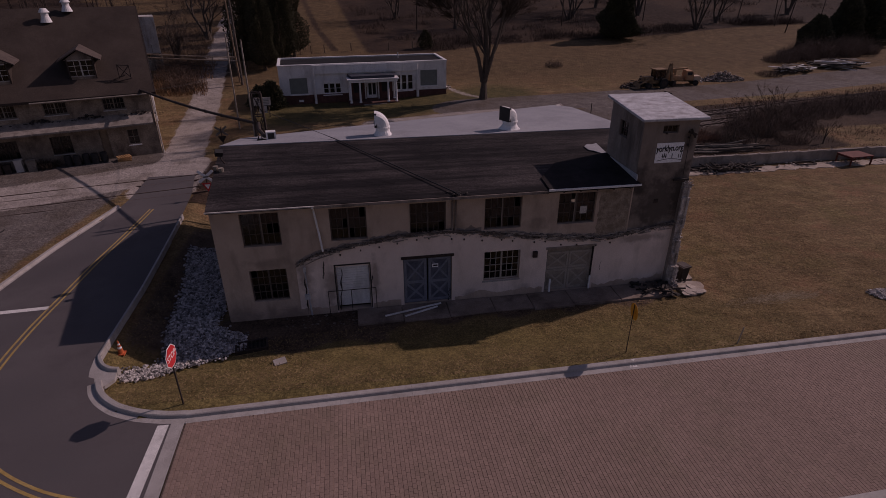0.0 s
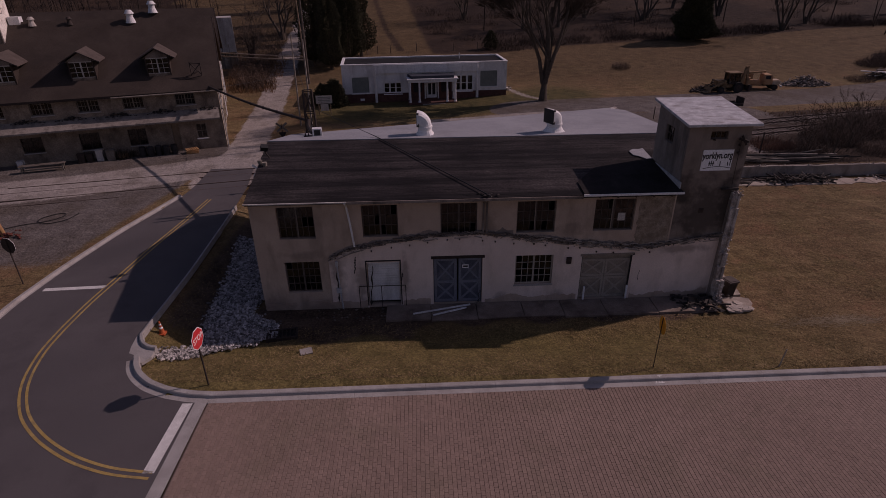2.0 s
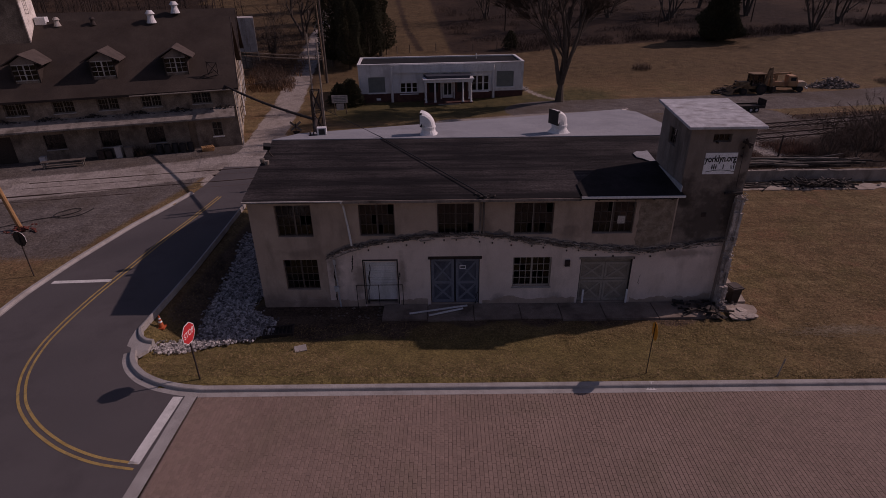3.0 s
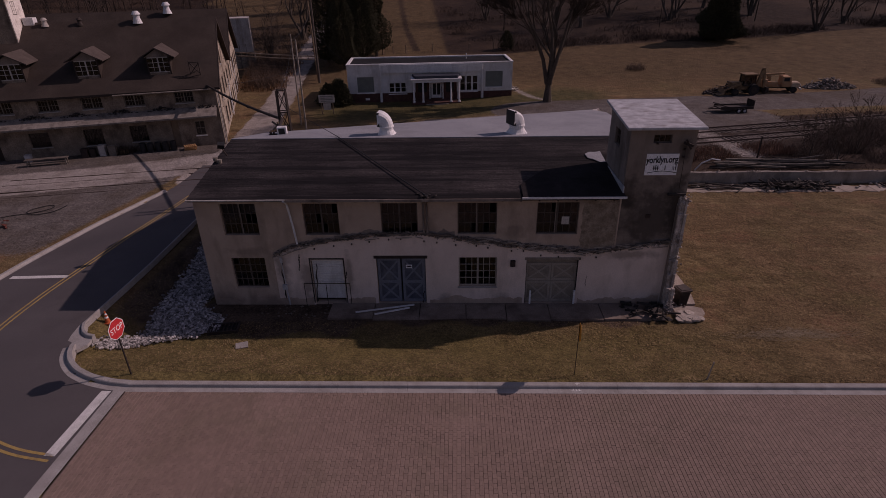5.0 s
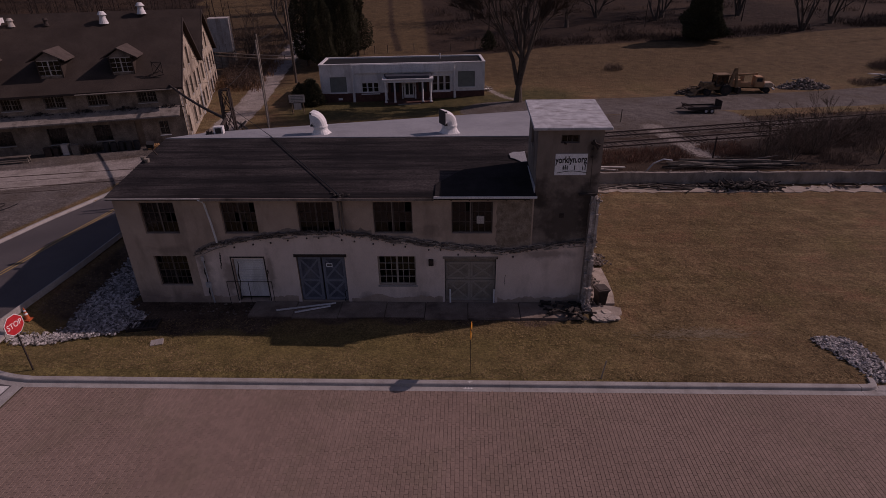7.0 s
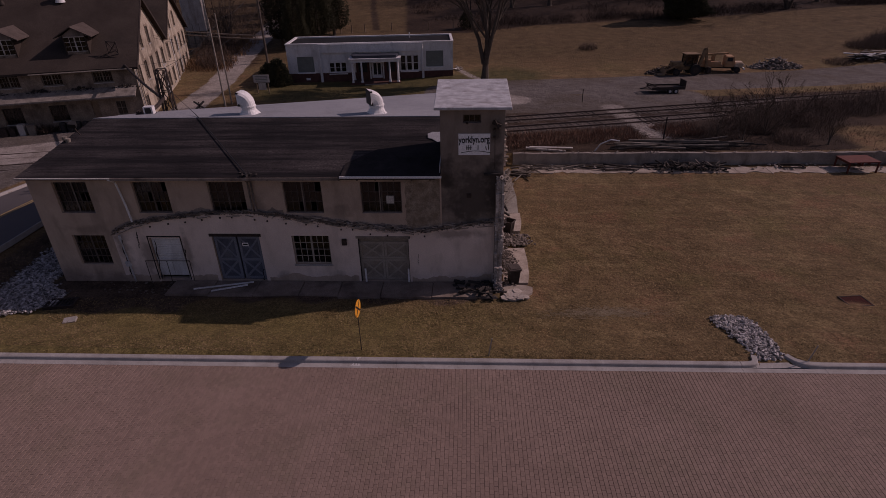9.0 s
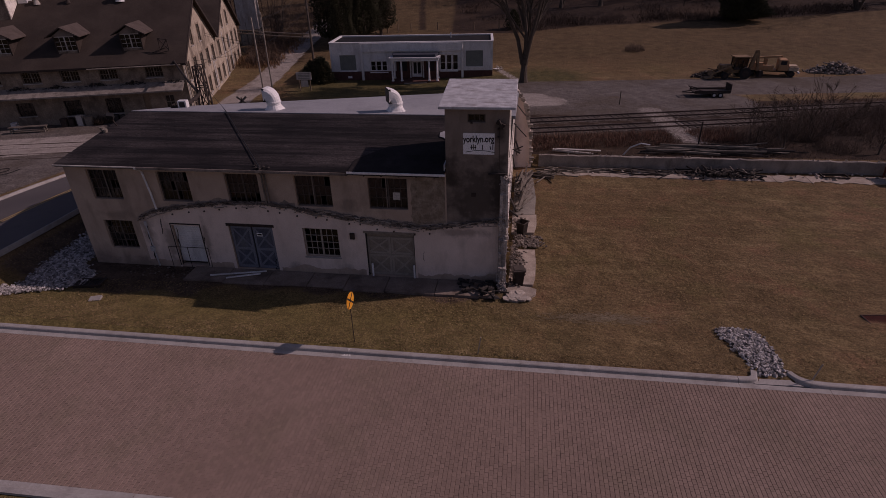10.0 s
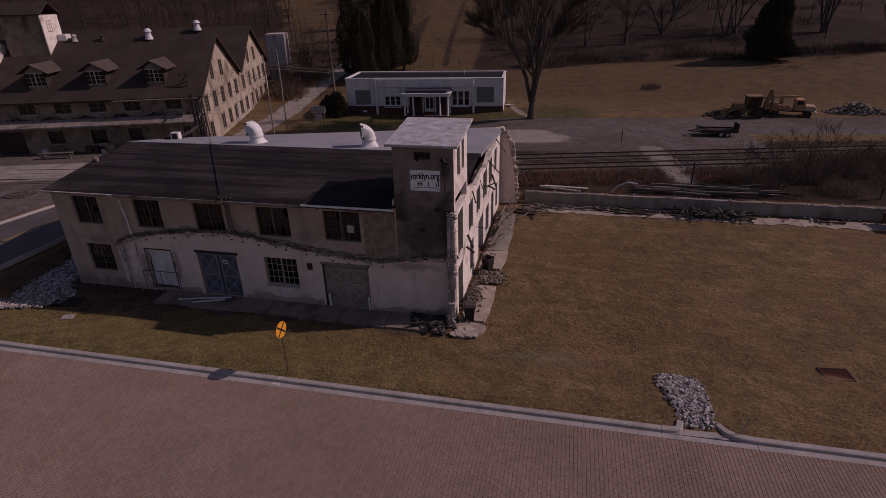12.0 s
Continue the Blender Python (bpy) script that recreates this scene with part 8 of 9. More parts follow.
for _ in range(30):
    stone(bm, (-27.2 + vr.gauss(0, 0.5), 35.4 + vr.gauss(0, 0.35), gz(-27.2, 35.4) + vr.uniform(0, 0.25)), vr.uniform(0.08, 0.25), vr, 0.6)
lone("red_debris", bm, RUST, "small red-brown debris heap at the pole's foot", "debris", kind="stuff")
bridge = thing("pipe_bridge", (0, 0, 0), 0, "pair of pale overhead pipes crossing the lane", "pipe")
for dz in (0.0, 0.5):
    bm = bmesh.new()
    tube(bm, [(-30.6, 95.4, 5.2 + dz), (-23.4, 93.3, 5.0 + dz), (-16.0, 91.3, 4.9 + dz)], 0.09, 8)
    part("run", bm, WOOD_GREY, bridge)
for k in range(6):
    f = (k + 0.5) / 6
    x, y = -30.6 + 14.6 * f, 95.4 - 4.1 * f
    part("tie_bar", boxes((x - 0.05, x + 0.05, y - 0.05, y + 0.05, 4.9, 5.6)), DARK_STEEL, bridge)

# ---------- rail tracks ----------
def track(x0, x1, y_at_20, tie_span, name_label):
    u = Vector((1, 0.225)).normalized()
    t = thing("railway_track", (0, 0, 0), 0, name_label, "railway track", "railway tracks")
    base = lambda x: (x, y_at_20 + 0.225 * (x - 20.5))
    for s in (-0.75, 0.75):
        bm_ = bmesh.new()
        prev = None
        for a in list(np.arange(x0, x1, 4.0)) + [x1]:
            p = base(a)
            o, z = Vector((-u.y, u.x)) * s, gz(*p) + (0.1 if a > 16 else -0.045)
            side = Vector((-u.y, u.x)) * 0.0375
            cur = [bm_.verts.new((p[0] + o.x + side.x * i, p[1] + o.y + side.y * i, z + 0.07 * j)) for i, j in ((-1, -1), (1, -1), (1, 1), (-1, 1))]
            for k in range(4):
                if prev:
                    bm_.faces.new((prev[k], prev[(k + 1) % 4], cur[(k + 1) % 4], cur[k]))
            prev = cur
        part("rail", bm_, RAIL_STEEL, t)
    tie = boxes((-1.3, 1.3, -0.125, 0.125, -0.08, 0.06))
    me = mesh_of(tie, "sleeper", TIE)
    x = tie_span[0]
    while x < tie_span[1]:
        p = base(x)
        if 31.5 < x < 35 or vr.random() < 0.2:
            x += 0.62
            continue
        o = new("sleeper", me)
        o.matrix_basis = pose(p[0], p[1], gz(*p) - 0.025, 0, 0, 90 + math.degrees(math.atan(0.225)) + vr.uniform(-3, 3))
        o.parent = t
        x += 0.62


track(-34, 118, 54.1, (18, 50), "rusty railway track on old sleepers behind the factory")
track(-34, 118, 57.9, (18, 62), "rusty railway track on old sleepers behind the factory")

# ---------- retaining wall and demolition debris ----------
bm = wall_sheet(54, 1.3, [], 0.35, steps=list(np.arange(0, 54, 0.5)), top=lambda s: 0.79 + 0.09 * noise.noise((s * 0.7, 5, 0)) + 0.09 * noise.noise((s * 3.3, 5, 0)), bottom=-0.6)
lone("retaining_wall", moved(bm, frame_of((21.0, 46.95, 0), (1, 0), (0, -1))), STAINED_WALL, "low stained concrete retaining wall behind the field", "retaining wall", kind="structure")
bm = bmesh.new()
x = 21.5
while x < 75:
    w_ = vr.uniform(1.8, 4.2)
    if vr.random() < 0.93:
        n_ = 7
        near = [(x + (w_ - 0.03) * k / n_, 44.9 + 0.45 * noise.noise(((x + w_ * k / n_) * 0.9, 3, 0)) + vr.uniform(-0.12, 0.12)) for k in range(n_ + 1)]
        far = [(x + (w_ - 0.03) * (1 - k / n_), 46.2 + vr.uniform(-0.15, 0.25)) for k in range(n_ + 1)]
        prism(bm, near + far, -0.6, gz(x + w_ / 2, 45.4) + vr.uniform(0.04, 0.07))
    x += w_
lone("broken_floor", bm, SLAB, "pale strip of broken concrete floor at the wall's foot", "concrete strip", kind="structure")


def plank_pile(name, label, n, cx, cy, lx, ly, length, zmax, turn=0.0, mat=None, seed=1, w=(0.05, 0.15), tilt=0.08, spread=14):
    r_ = random.Random(seed)
    t = thing(name, (0, 0, 0), 0, label, "timber pile", "timber piles")
    for k in range(n):
        x_, y_ = cx + r_.uniform(-lx, lx), cy + r_.uniform(-ly, ly)
        a = radians(turn + r_.gauss(0, spread))
        L = r_.uniform(*length) / 2
        z = gz(x_, y_) + 0.08 + zmax * r_.random() * (1 - min(1, abs(x_ - cx) / (lx + 0.01)) * 0.4)
        d = Vector((math.cos(a), math.sin(a), r_.gauss(0, tilt)))
        bm_ = bmesh.new()
        beam(bm_, Vector((x_, y_, z)) - d * L, Vector((x_, y_, z)) + d * L, r_.uniform(*w), r_.uniform(0.05, 0.16))
        part("timber", bm_, mat[k % len(mat)] if isinstance(mat, tuple) else mat or (DARK_TIMBER if k % 2 else WOOD_GREY), t)
    return t


plank_pile("timber_pile", "long weathered timbers stacked on the retaining wall", 34, 35.8, 48.9, 3.2, 0.8, (3, 8), 0.45, 1, seed=11, spread=7, tilt=0.04)
plank_pile("timber_pile", "dark timbers lying behind the retaining wall", 14, 38.5, 48.6, 2.5, 0.7, (4, 7), 0.5, -3, CHAR_AND_SHADE, 12, spread=5, tilt=0.02)
plank_pile("timber_pile", "tangled splintered boards heaped at the wall's foot", 130, 36.6, 45.8, 2.7, 0.6, (0.4, 1.8), 0.55, 0, mat=(DARK_TIMBER, WOOD_GREY, CHAR_AND_SHADE, CHAR_AND_SHADE), seed=13, spread=50, tilt=0.2, w=(0.03, 0.08))
plank_pile("timber_pile", "grey boards strewn along the wall's foot", 20, 27, 46.1, 5.5, 0.5, (1.0, 4), 0.12, 2, seed=14, spread=18, tilt=0.03)
plank_pile("timber_pile", "dark boards strewn along the wall's foot", 14, 29, 46.1, 6.5, 0.5, (1.0, 3.5), 0.12, 2, CHAR_AND_SHADE, 15, spread=22, tilt=0.03)
plank_pile("timber_pile", "grey boards fallen by the ruined corner", 14, 22.0, 44.6, 1.3, 0.8, (1.0, 3.4), 0.3, -10, seed=16, spread=40, tilt=0.08)
plank_pile("timber_pile", "long pale beam lying on the low wall", 2, 24.5, 48.0, 0.5, 0.2, (3.0, 4.2), 0.3, -6, PALE_SHEET, 17, w=(0.2, 0.3), spread=6)
plank_pile("timber_pile", "loosely stacked pale cut timber beside the gravel road", 46, 78.5, 88.7, 3.2, 1.2, (2.5, 5), 1.1, 12, (TAN_BRACE, DARK_TIMBER, WHITE_PAINT, CHAR_AND_SHADE), 18, spread=24, tilt=0.08, w=(0.2, 0.4))
plank_pile("timber_pile", "loosely stacked pale cut timber beside the gravel road", 52, 89.5, 90.8, 3.6, 1.4, (3, 6), 1.3, -24, (TAN_BRACE, DARK_TIMBER, WHITE_PAINT, CHAR_AND_SHADE), 19, spread=14, tilt=0.08, w=(0.2, 0.4))
plank_pile("timber_pile", "small pile of pale grey boards beside the hall", 9, 15.5, 85.9, 0.4, 0.8, (0.8, 2.0), 0.2, 80, (WOOD_GREY, WHITE_PAINT, WOOD_GREY), 20, spread=30, tilt=0.06, w=(0.1, 0.22))
for p, w_ in (((30.0, 45.7), 2.2), ((33.6, 46.3), 1.9), ((36.2, 46.1), 1.6), ((45.2, 46.1), 2.0)):
    t = thing("steel_grating", (p[0], p[1], gz(*p) + 0.05), vr.uniform(-8, 8), "rusty rectangular steel grating lying on the concrete", "steel grating", "steel gratings")
    for d in ((-w_ / 2, w_ / 2, -0.45, -0.38), (-w_ / 2, w_ / 2, 0.38, 0.45), (-w_ / 2, -w_ / 2 + 0.07, -0.38, 0.38), (w_ / 2 - 0.07, w_ / 2, -0.38, 0.38)):
        part("bar", boxes((*d, 0.05, 0.18)), DARK_STEEL, t)
bm = bmesh.new()
tube(bm, [(28.4, 47.8, 0.7), (28.9, 47.8, 1.4), (29.8, 47.9, 1.75), (30.6, 48.0, 1.6)], 0.06, 6)
lone("bent_pipe", bm, GALV, "bent pale pipe rising above the wall", "pipe")
tb = thing("steel_table", (50.3, 45.6, gz(50.3, 45.6) + 0.1), 4, "heavy rust-red steel work table on the broken floor", "table")
part("tabletop", boxes((-1.35, 1.35, -0.9, 0.9, 0.83, 0.9)), RUST, tb)
for k in range(4):
    part("rib", boxes((-1.3 + k * 0.83, -1.2 + k * 0.83, -0.9, 0.9, 0.7, 0.828)), RUST, tb)
for a in (-1.3, 1.19):
    for b in (-0.88, 0.77):
        part("leg", boxes((a, a + 0.11, b, b + 0.11, -0.1, 0.696)), RUST, tb)
bm = bmesh.new()
for _ in range(160):
    x = vr.uniform(22, 60)
    stone(bm, (x, vr.choice((46.7, 47.5, 45.8)) + vr.gauss(0, 0.25), gz(x, 45.5) + 0.1), vr.uniform(0.06, 0.22), vr, 0.6)
for _ in range(40):
    x = vr.uniform(22, 60)
    stone(bm, (x, 47.1 + vr.gauss(0, 0.08), 0.87), vr.uniform(0.06, 0.16), vr, 0.6)
lone("rubble", bm, RUBBLE, "scattered masonry rubble along the retaining wall", "rubble", kind="stuff")
t = thing("steel_post", (35.6, 51.2, gz(35.6, 51.2)), 0, "thin rusty steel post behind the wall", "post")
part("shaft", boxes((-0.05, 0.05, -0.05, 0.05, -0.3, 2.1)), DARK_STEEL, t)
t = thing("steel_post", (30.5, 65.5, gz(30.5, 65.5)), 0, "short dark steel post beside the tracks", "post")
part("shaft", boxes((-0.035, 0.035, -0.035, 0.035, -0.3, 1.5)), DARK_STEEL, t)

# ---------- machines ----------
def wheel(parent, x, y, r, w, rim=None):
    bm_ = bmesh.new()
    mm = Matrix.Translation((x, y, r)) @ Euler((radians(90), 0, 0)).to_matrix().to_4x4()
    cyl(bm_, 0, 0, -w / 2, w / 2, r, r, 20, mm)
    bmesh.ops.bevel(bm_, geom=[e for e in bm_.edges if len(e.link_faces) == 2 and e.calc_face_angle() > 1], offset=0.05, segments=2, affect="EDGES")
    ty = part("tyre", bm_, RUBBER, parent)
    bm_ = bmesh.new()
    cyl(bm_, 0, 0, -w / 2 - 0.01, w / 2 + 0.01, r * 0.55, r * 0.55, 14, mm)
    part("rim", bm_, rim or DARK_STEEL, ty)


bh = thing("backhoe", (48.1, 80.9, gz(48.1, 80.9)), 4, "old faded yellow backhoe loader parked beside the gravel road", "backhoe")
bm = boxes((-1.6, 1.4, -0.45, 0.45, 0.7, 1.3))
bmesh.ops.bevel(bm, geom=bm.edges[:], offset=0.06, segments=2, affect="EDGES")
part("chassis", bm, GRIMY_YELLOW, bh)
bm = boxes((-2.6, -1.0, -0.45, 0.45, 1.0, 1.75))
bmesh.ops.bevel(bm, geom=bm.edges[:], offset=0.08, segments=2, affect="EDGES")
part("engine_hood", bm, GRIMY_YELLOW, bh)
part("cab_glass", boxes((-0.78, 0.74, -0.66, 0.66, 1.46, 2.74)), GLASS, bh)
for a in (-0.85, 0.75):
    for b in (-0.7, 0.64):
        part("cab_post", boxes((a, a + 0.07, b, b + 0.07, 1.3, 2.75)), DARK_STEEL, bh)
part("cab_roof", boxes((-1.0, 1.0, -0.85, 0.85, 2.75, 2.87)), GRIMY_YELLOW, bh)
part("cab_floor", boxes((-0.8, 0.8, -0.7, 0.7, 1.2, 1.45)), DARK_STEEL, bh)
part("seat", boxes((-0.2, 0.3, -0.25, 0.25, 1.45, 1.85), (0.2, 0.32, -0.25, 0.25, 1.85, 2.3)), BLACK_PLASTIC, bh)
for sx, r in ((-2.0, 0.45), (0.6, 0.75)):
    for sy in (-0.85, 0.85):
        wheel(bh, sx, sy, r, 0.4)
bm = bmesh.new()
beam(bm, (1.4, 0, 1.1), (2.0, 0, 3.5), 0.36, 0.4)
part("boom", bm, GRIMY_YELLOW, bh)
bm = bmesh.new()
beam(bm, (2.0, 0, 3.6), (2.5, 0, 0.9), 0.28, 0.32)
part("dipper", bm, GRIMY_YELLOW, bh)
bm = bmesh.new()
prism(bm, [(2.6, 0.1), (3.2, 0.2), (3.1, 0.9), (2.75, 0.95)], -0.35, 0.35, Euler((radians(90), 0, 0)).to_matrix().to_4x4())
part("bucket", bm, DARK_STEEL, bh)
for sy in (-0.6, 0.55):
    bm = bmesh.new()
    beam(bm, (-1.3, sy, 1.6), (-3.6, sy, 0.6), 0.14, 0.2)
    part("loader_arm", bm, GRIMY_YELLOW, bh)
bm = bmesh.new()
prism(bm, [(-4.4, 0.1), (-3.6, 0.1), (-3.5, 0.9), (-3.8, 0.3)], -1.0, 1.0, Euler((radians(90), 0, 0)).to_matrix().to_4x4())
part("loader_bucket", bm, GRIMY_YELLOW, bh)

tk = thing("crane_truck", (52.8, 82.8, gz(52.8, 82.8)), -12, "faded orange flatbed truck with a folded crane boom", "truck")
tk.scale = (0.9, 0.9, 0.8)
part("frame_rail", boxes((-3.6, 3.0, -0.45, 0.45, 0.65, 0.95)), DARK_STEEL, tk)
bm = bmesh.new()
prism(bm, [(0.9, 0.95), (2.3, 0.95), (2.3, 1.9), (2.05, 2.75), (0.9, 2.75)], -1.05, 1.05, Euler((radians(90), 0, 0)).to_matrix().to_4x4())
bmesh.ops.bevel(bm, geom=bm.edges[:], offset=0.08, segments=2, affect="EDGES")
cab = part("cab", bm, ORANGE_PAINT, tk)
part("windscreen", moved(boxes((-0.01, 0.02, -0.9, 0.9, -0.35, 0.35)), pose(2.2, 0, 2.32, 0, -16, 0)), BLACK_PLASTIC, cab)
for s in (-1, 1):
    part("side_window", boxes((1.15, 1.95, s * 1.06 - 0.01, s * 1.06 + 0.01, 1.95, 2.55)), BLACK_PLASTIC, cab)
bm = boxes((2.3, 3.7, -0.95, 0.95, 0.85, 1.75))
bmesh.ops.bevel(bm, geom=bm.edges[:], offset=0.16, segments=3, affect="EDGES")
part("bonnet", bm, CREAM_PAINT, tk, "faded cream bonnet")
part("grille", boxes((3.69, 3.73, -0.5, 0.5, 1.0, 1.55)), DARK_STEEL, tk)
part("bumper", boxes((3.7, 3.9, -1.1, 1.1, 0.6, 0.85)), WHITE_PAINT, tk)
for s in (-0.7, 0.7):
    bm = bmesh.new()
    cyl(bm, 0, 0, 0, 0.06, 0.12, 0.12, 12, Matrix.Translation((3.69, s, 1.35)) @ Euler((0, radians(90), 0)).to_matrix().to_4x4())
    part("headlight", bm, SIGN_WHITE, tk)
part("bed", boxes((-3.8, 0.7, -1.15, 1.15, 0.96, 1.16)), ORANGE_PAINT, tk)
part("tool_box", boxes((-2.6, -1.2, -1.15, -0.5, 1.16, 2.2), (-1.2, 0.3, -1.15, -0.5, 1.16, 1.8)), ORANGE_PAINT, tk)
part("crane_column", boxes((-1.0, -0.5, 0.0, 0.5, 1.16, 2.7)), YELLOW_PAINT, tk)
bm = bmesh.new()
beam(bm, (-3.6, 0.25, 2.6), (1.4, 0.25, 3.1), 0.3, 0.32)
part("crane_boom", bm, YELLOW_PAINT, tk)
for sx in (2.8, -1.4, -2.6):
    for sy in (-0.95, 0.95):
        wheel(tk, sx, sy, 0.5, 0.35)

tr = thing("trailer", (41.8, 70.2, gz(41.8, 70.2)), 4, "dark flatbed trailer with a raised ramp", "trailer")
tr.scale = (0.86, 0.9, 0.85)
part("deck", boxes((-2.6, 2.2, -1.0, 1.0, 0.6, 0.75)), DARK_STEEL, tr)
for s in (-1, 1):
    part("side_rail", boxes((-2.6, 2.2, s * 1.02 - 0.04, s * 1.02 + 0.04, 0.55, 0.95)), DARK_STEEL, tr)
part("ramp", boxes((2.2, 2.32, -0.9, 0.9, 0.6, 1.75)), DARK_STEEL, tr)
bm = bmesh.new()
beam(bm, (-2.6, -0.7, 0.65), (-3.9, 0, 0.6), 0.12), beam(bm, (-2.6, 0.7, 0.65), (-3.9, 0, 0.6), 0.12)
part("drawbar", bm, DARK_STEEL, tr)
bm = bmesh.new()
beam(bm, (-2.9, -0.8, 1.25), (-1.2, -0.8, 0.8), 0.12, 0.1), beam(bm, (-2.9, 0.8, 1.25), (-1.2, 0.8, 0.8), 0.12, 0.1), beam(bm, (-2.9, -0.8, 1.25), (-2.9, 0.8, 1.25), 0.1)
part("front_rack", bm, DARK_STEEL, tr)
for sx in (0.0, 0.85):
    for sy in (-1.15, 1.15):
        wheel(tr, sx, sy, 0.36, 0.22, GALV)


def heap(x, y, rx, ry, h, n, mat, label, r0=0.12, r1=0.4):
    bm_ = bmesh.new()
    for _ in range(n):
        a, q = vr.uniform(0, math.tau), math.sqrt(vr.random())
        px, py = x + math.cos(a) * rx * q, y + math.sin(a) * ry * q
        z = gz(px, py) + h * (1 - q) * vr.random()
        if vr.random() < 0.1:
            beam(bm_, (px, py, z), (px + vr.gauss(0, 0.7), py + vr.gauss(0, 0.5), z + vr.uniform(-0.1, 0.5)), vr.uniform(0.06, 0.16))
        else:
            stone(bm_, (px, py, z), vr.uniform(r0, r1), vr, 0.7)
    lone("rubble_heap", bm_, mat, label, "rubble heap", kind="stuff")


heap(62.0, 84.6, 3.9, 1.3, 1.5, 460, HEAP_RUBBLE, "heap of grey-brown rubble and stones beside the gravel road")
heap(44.2, 81.7, 1.8, 1.0, 0.7, 110, TIE, "heap of brown brush and scrap beside the backhoe")
heap(46.2, 82.6, 1.5, 0.9, 1.7, 120, TIE, "heap of scrap timber behind the backhoe")

# ---------- clutter along the mill ----------
MY = lambda s, d: MC + MU * s - MV * d
o = MY(16.3, 3.2)
tb = thing("work_bench", (o.x, o.y, gz(o.x, o.y)), 17, "low grey timber bench before the mill", "bench")
part("seat", boxes((-1.9, 1.9, -0.35, 0.35, 0.62, 0.7)), DARK_TIMBER, tb)
for a in (-1.75, 1.65):
    for b in (-0.3, 0.2):
        part("leg", boxes((a, a + 0.1, b, b + 0.1, -0.05, 0.62)), WOOD_GREY, tb)
part("stretcher", boxes((-1.75, 1.75, -0.05, 0.05, 0.2, 0.28)), WOOD_GREY, tb)
for k in range(5):
    o = MY(4.9 + k * 0.75, 1.0 + 0.15 * (k % 2))
    t = thing("drum", (o.x, o.y, gz(o.x, o.y)), k * 40, "black drum standing along the mill wall", "drum", "drums")
    bm = bmesh.new()
    cyl(bm, 0, 0, -0.05, 0.95, 0.32, 0.32, 16), cyl(bm, 0, 0, 0.3, 0.34, 0.34, 0.34, 16), cyl(bm, 0, 0, 0.62, 0.66, 0.34, 0.34, 16)
    part("barrel", bm, BLACK_PLASTIC, t)
    bm = bmesh.new()
    cyl(bm, 0, 0, 0.95, 1.0, 0.3, 0.28, 16)
    part("lid", bm, BLACK_PLASTIC, t)
for k in range(3):
    o = MY(3.2, 1.3)
    t = thing("pallet", (o.x, o.y, gz(o.x, o.y) + k * 0.15), 17 + 8 * k, "yellow-brown wooden pallet stacked by the mill door", "pallet", "pallets")
    for j in range(6):
        part("deck_board", boxes((-0.6 + j * 0.21, -0.46 + j * 0.21, -0.5, 0.5, 0.11, 0.135)), WOOD_ORANGE, t)
    for j in (-0.45, -0.05, 0.35):
        part("bearer", boxes((-0.6, 0.6, j, j + 0.1, 0.0, 0.11)), WOOD_ORANGE, t)
for s, d, w_, h, mat in ((10.8, 1.2, 0.7, 1.0, WOOD_GREY), (11.8, 1.0, 0.6, 1.1, PALE_SHEET), (12.7, 1.1, 0.5, 0.8, DARK_STEEL), (13.4, 1.3, 0.6, 0.9, DARK_STEEL), (18.6, 1.2, 0.5, 0.7, GALV)):
    o = MY(s, d)
    t = thing("scrap_box", (o.x, o.y, gz(o.x, o.y)), 17, "scrapped sheet-metal box standing by the mill wall", "box", "scrap boxes")
    part("body", boxes((-w_ / 2, w_ / 2, -0.3, 0.3, -0.05, h)), mat, t)
    part("lid", boxes((-w_ / 2 - 0.03, w_ / 2 + 0.03, -0.33, 0.33, h, h + 0.05)), mat, t)
o = MY(9.9, 0.5)
bm = bmesh.new()
strands(bm, (0, 0, 0), 500, 1.3, 1.6, vr, 0.03)
lone("shrub", bm, TWIG, "leafless climbing brush against the mill wall", "shrub", "shrubs", m=Matrix.Translation((o.x, o.y, gz(o.x, o.y))))

# ---------- grass blades and pavers ----------
gr_ = np.random.default_rng(8)
N = 150000
bx = np.concatenate([gr_.uniform(-12, 42, N), gr_.uniform(-7, 16, 5000)])
by = np.concatenate([18.7 + (46 - 18.7) * gr_.random(N) ** 1.35, gr_.uniform(8.0, 9.3, 5000)])
ok = ~(((bx > -8.1) & (bx < 20.6) & (by > 24.7))) & (by > np.where(by > 12, 18.35, 0) + 0.024 * bx) & ~in_poly(bx, by, ROAD_POLY) & (bx > -12.6 + 0.03 * (by - 20)) 
ok &= ~((bx < -6.2) & (by > 22.4 + 0.0 * bx) & (by < 37) & (bx > -10.6)) & ~((bx > 29.2) & (bx < 31.3) & (by < 22.8)) & ~((by > 44.5) & (bx > 20))
bx, by = bx[ok], by[ok]
bz = ground_z(bx, by)
hh = gr_.uniform(0.0, 0.04, len(bx))
ang = gr_.uniform(0, 2 * np.pi, len(bx))
wd = gr_.uniform(0.012, 0.03, len(bx))
lx, ly = gr_.normal(0, 0.09, len(bx)), gr_.normal(0, 0.09, len(bx))
A = np.stack([bx - np.cos(ang) * wd, by - np.sin(ang) * wd, bz + 0.002], 1)
B = np.stack([bx + np.cos(ang) * wd, by + np.sin(ang) * wd, bz + 0.002], 1)
C = np.stack([bx + lx, by + ly, bz + hh + 0.008], 1)
verts = np.stack([A, B, C], 1).reshape(-1, 3)
me = bpy.data.meshes.new("grass")
me.from_pydata(verts.tolist(), [], np.arange(len(verts)).reshape(-1, 3).tolist())
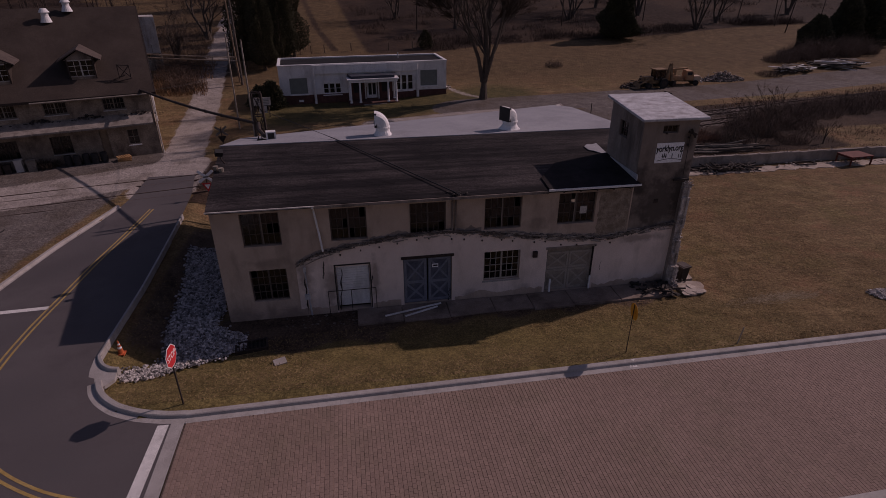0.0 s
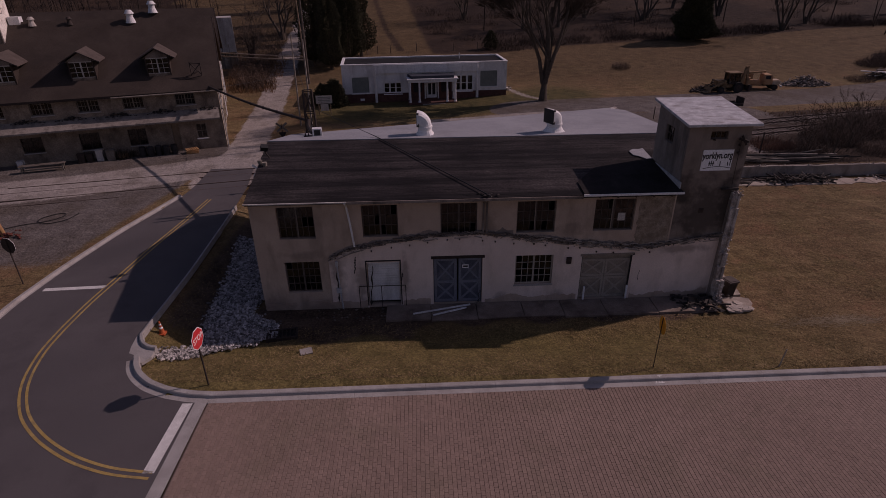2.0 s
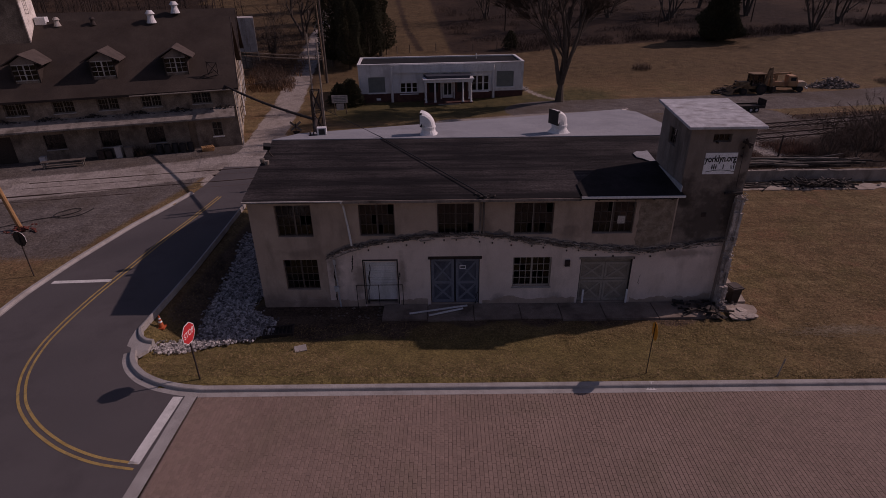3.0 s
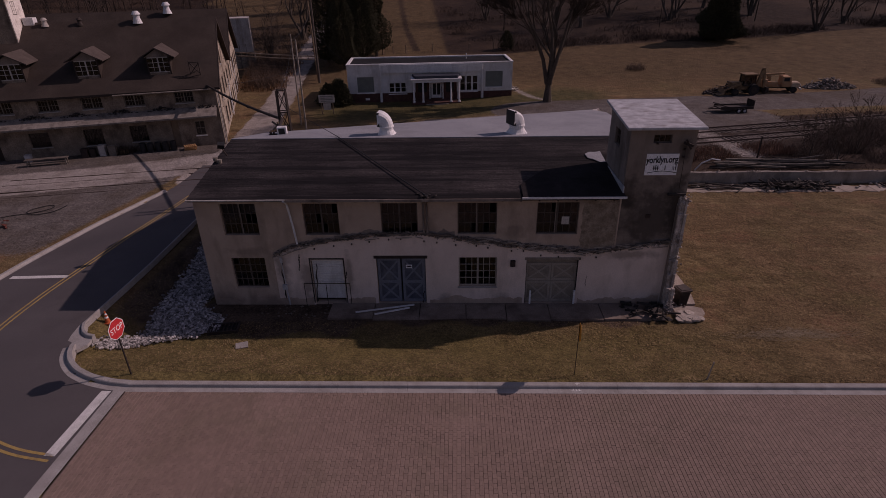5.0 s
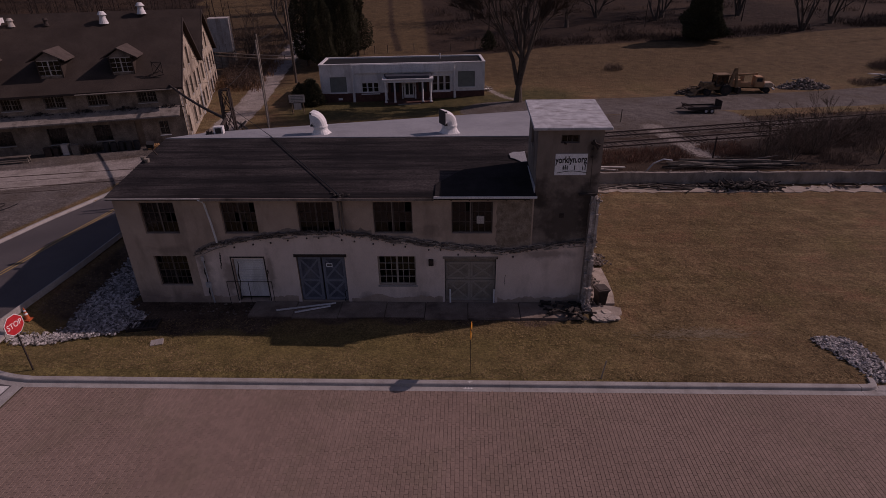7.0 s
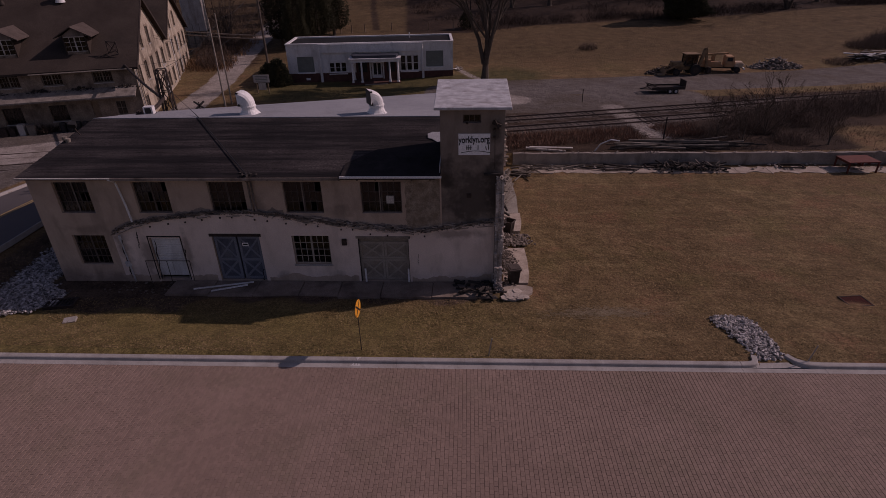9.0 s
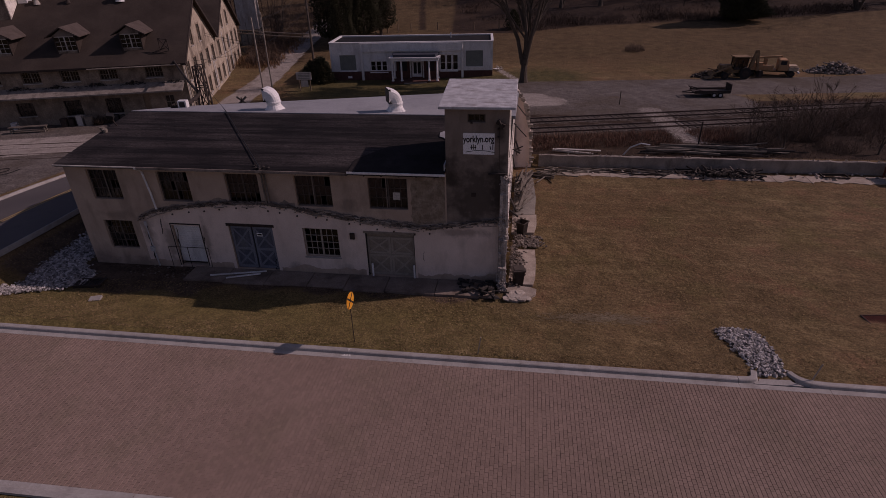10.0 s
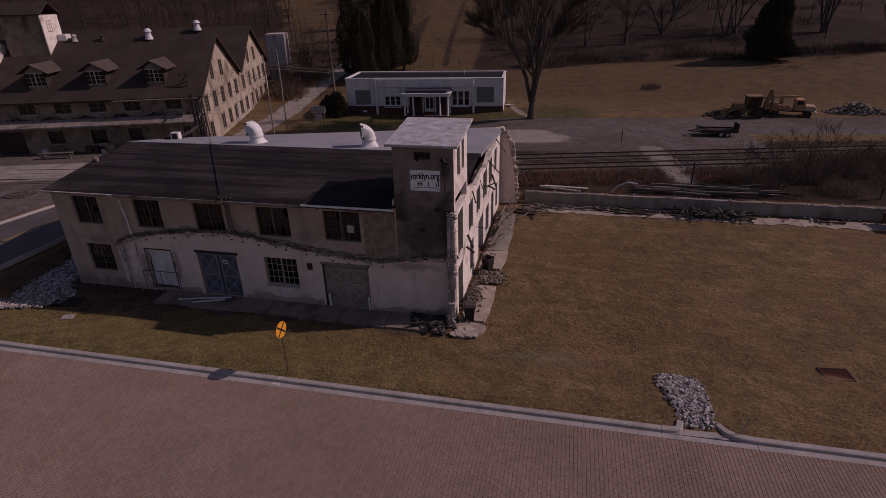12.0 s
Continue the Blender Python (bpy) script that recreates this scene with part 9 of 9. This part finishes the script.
GRASS = material("dormant_grass_blades", (0.17, 0.118, 0.057), (0.26, 0.185, 0.098), 0.9, 10, 0.95, 0, stain=(0.13, 0.1, 0.04), stain_amount=0.6, stain_scale=0.15, vary=0.5, island=True, spec=0.1)
me.materials.append(GRASS)
tagged(new("grass", me), "short dormant tan and olive lawn grass", "grass", kind="stuff")

# pavers: rows across the street in running bond
PW, PL = 0.158, 0.205
px0 = -7.15
n_cols = int((46 - px0) / PW)
top_v = np.array([(0.009, 0.004, 0.0), (PW - 0.012, 0.004, 0.0), (PW - 0.012, PL - 0.004, 0.0), (0.009, PL - 0.004, 0.0)])
low_v = np.array([(0.0, 0.0, -0.02), (PW - 0.002, 0.0, -0.02), (PW - 0.002, PL - 0.001, -0.02), (0.0, PL - 0.001, -0.02)])
unit = np.concatenate([top_v, low_v])
quads = np.array([(0, 1, 2, 3), (4, 5, 1, 0), (5, 6, 2, 1), (6, 7, 3, 2), (7, 4, 0, 3)])
V, F = [], []
count = 0
piece_at = []
for c in range(n_cols):
    x = px0 + c * PW
    y0, y1 = float(south_edge(x)) + 0.02, float(north_edge(x)) - 0.01
    off = (PL / 2 if c % 2 else 0.0)
    for r in range(-1, int((y1 - y0 - off) / PL) + 1):
        y = y0 + off + r * PL
        z = float(street_z(x)) + gr_.normal(0, 0.0015)
        if 3.0 < x < 5.5 and y1 - y < 3.9:
            piece_at.append((x, y, z))
            continue
        V.append(unit + np.array([x, y, z]))
        F.append(quads + 8 * count)
        count += 1
me = bpy.data.meshes.new("pavers")
me.from_pydata(np.concatenate(V).tolist(), [], np.concatenate(F).tolist())
me.materials.append(PAVER)
ob = new("pavers", me)
ob.parent = street
tagged(ob, "small red brick pavers in running bond", kind="stuff")
pm = bpy.data.meshes.new("brick_paver")
pm.from_pydata(unit.tolist(), [], quads.tolist())
pm.materials.append(PAVER_PIECE)
for p in piece_at[:300]:
    o = new("brick_paver", pm)
    o.matrix_basis = Matrix.Translation(p)
    o.parent = street
rest = piece_at[300:]
if rest:
    me = bpy.data.meshes.new("pavers")
    me.from_pydata(np.concatenate([unit + np.array(p) for p in rest]).tolist(), [], np.concatenate([quads + 8 * i for i in range(len(rest))]).tolist())
    me.materials.append(PAVER)
    o = new("pavers", me)
    o.parent = street
    tagged(o, "small red brick pavers in running bond", kind="stuff")
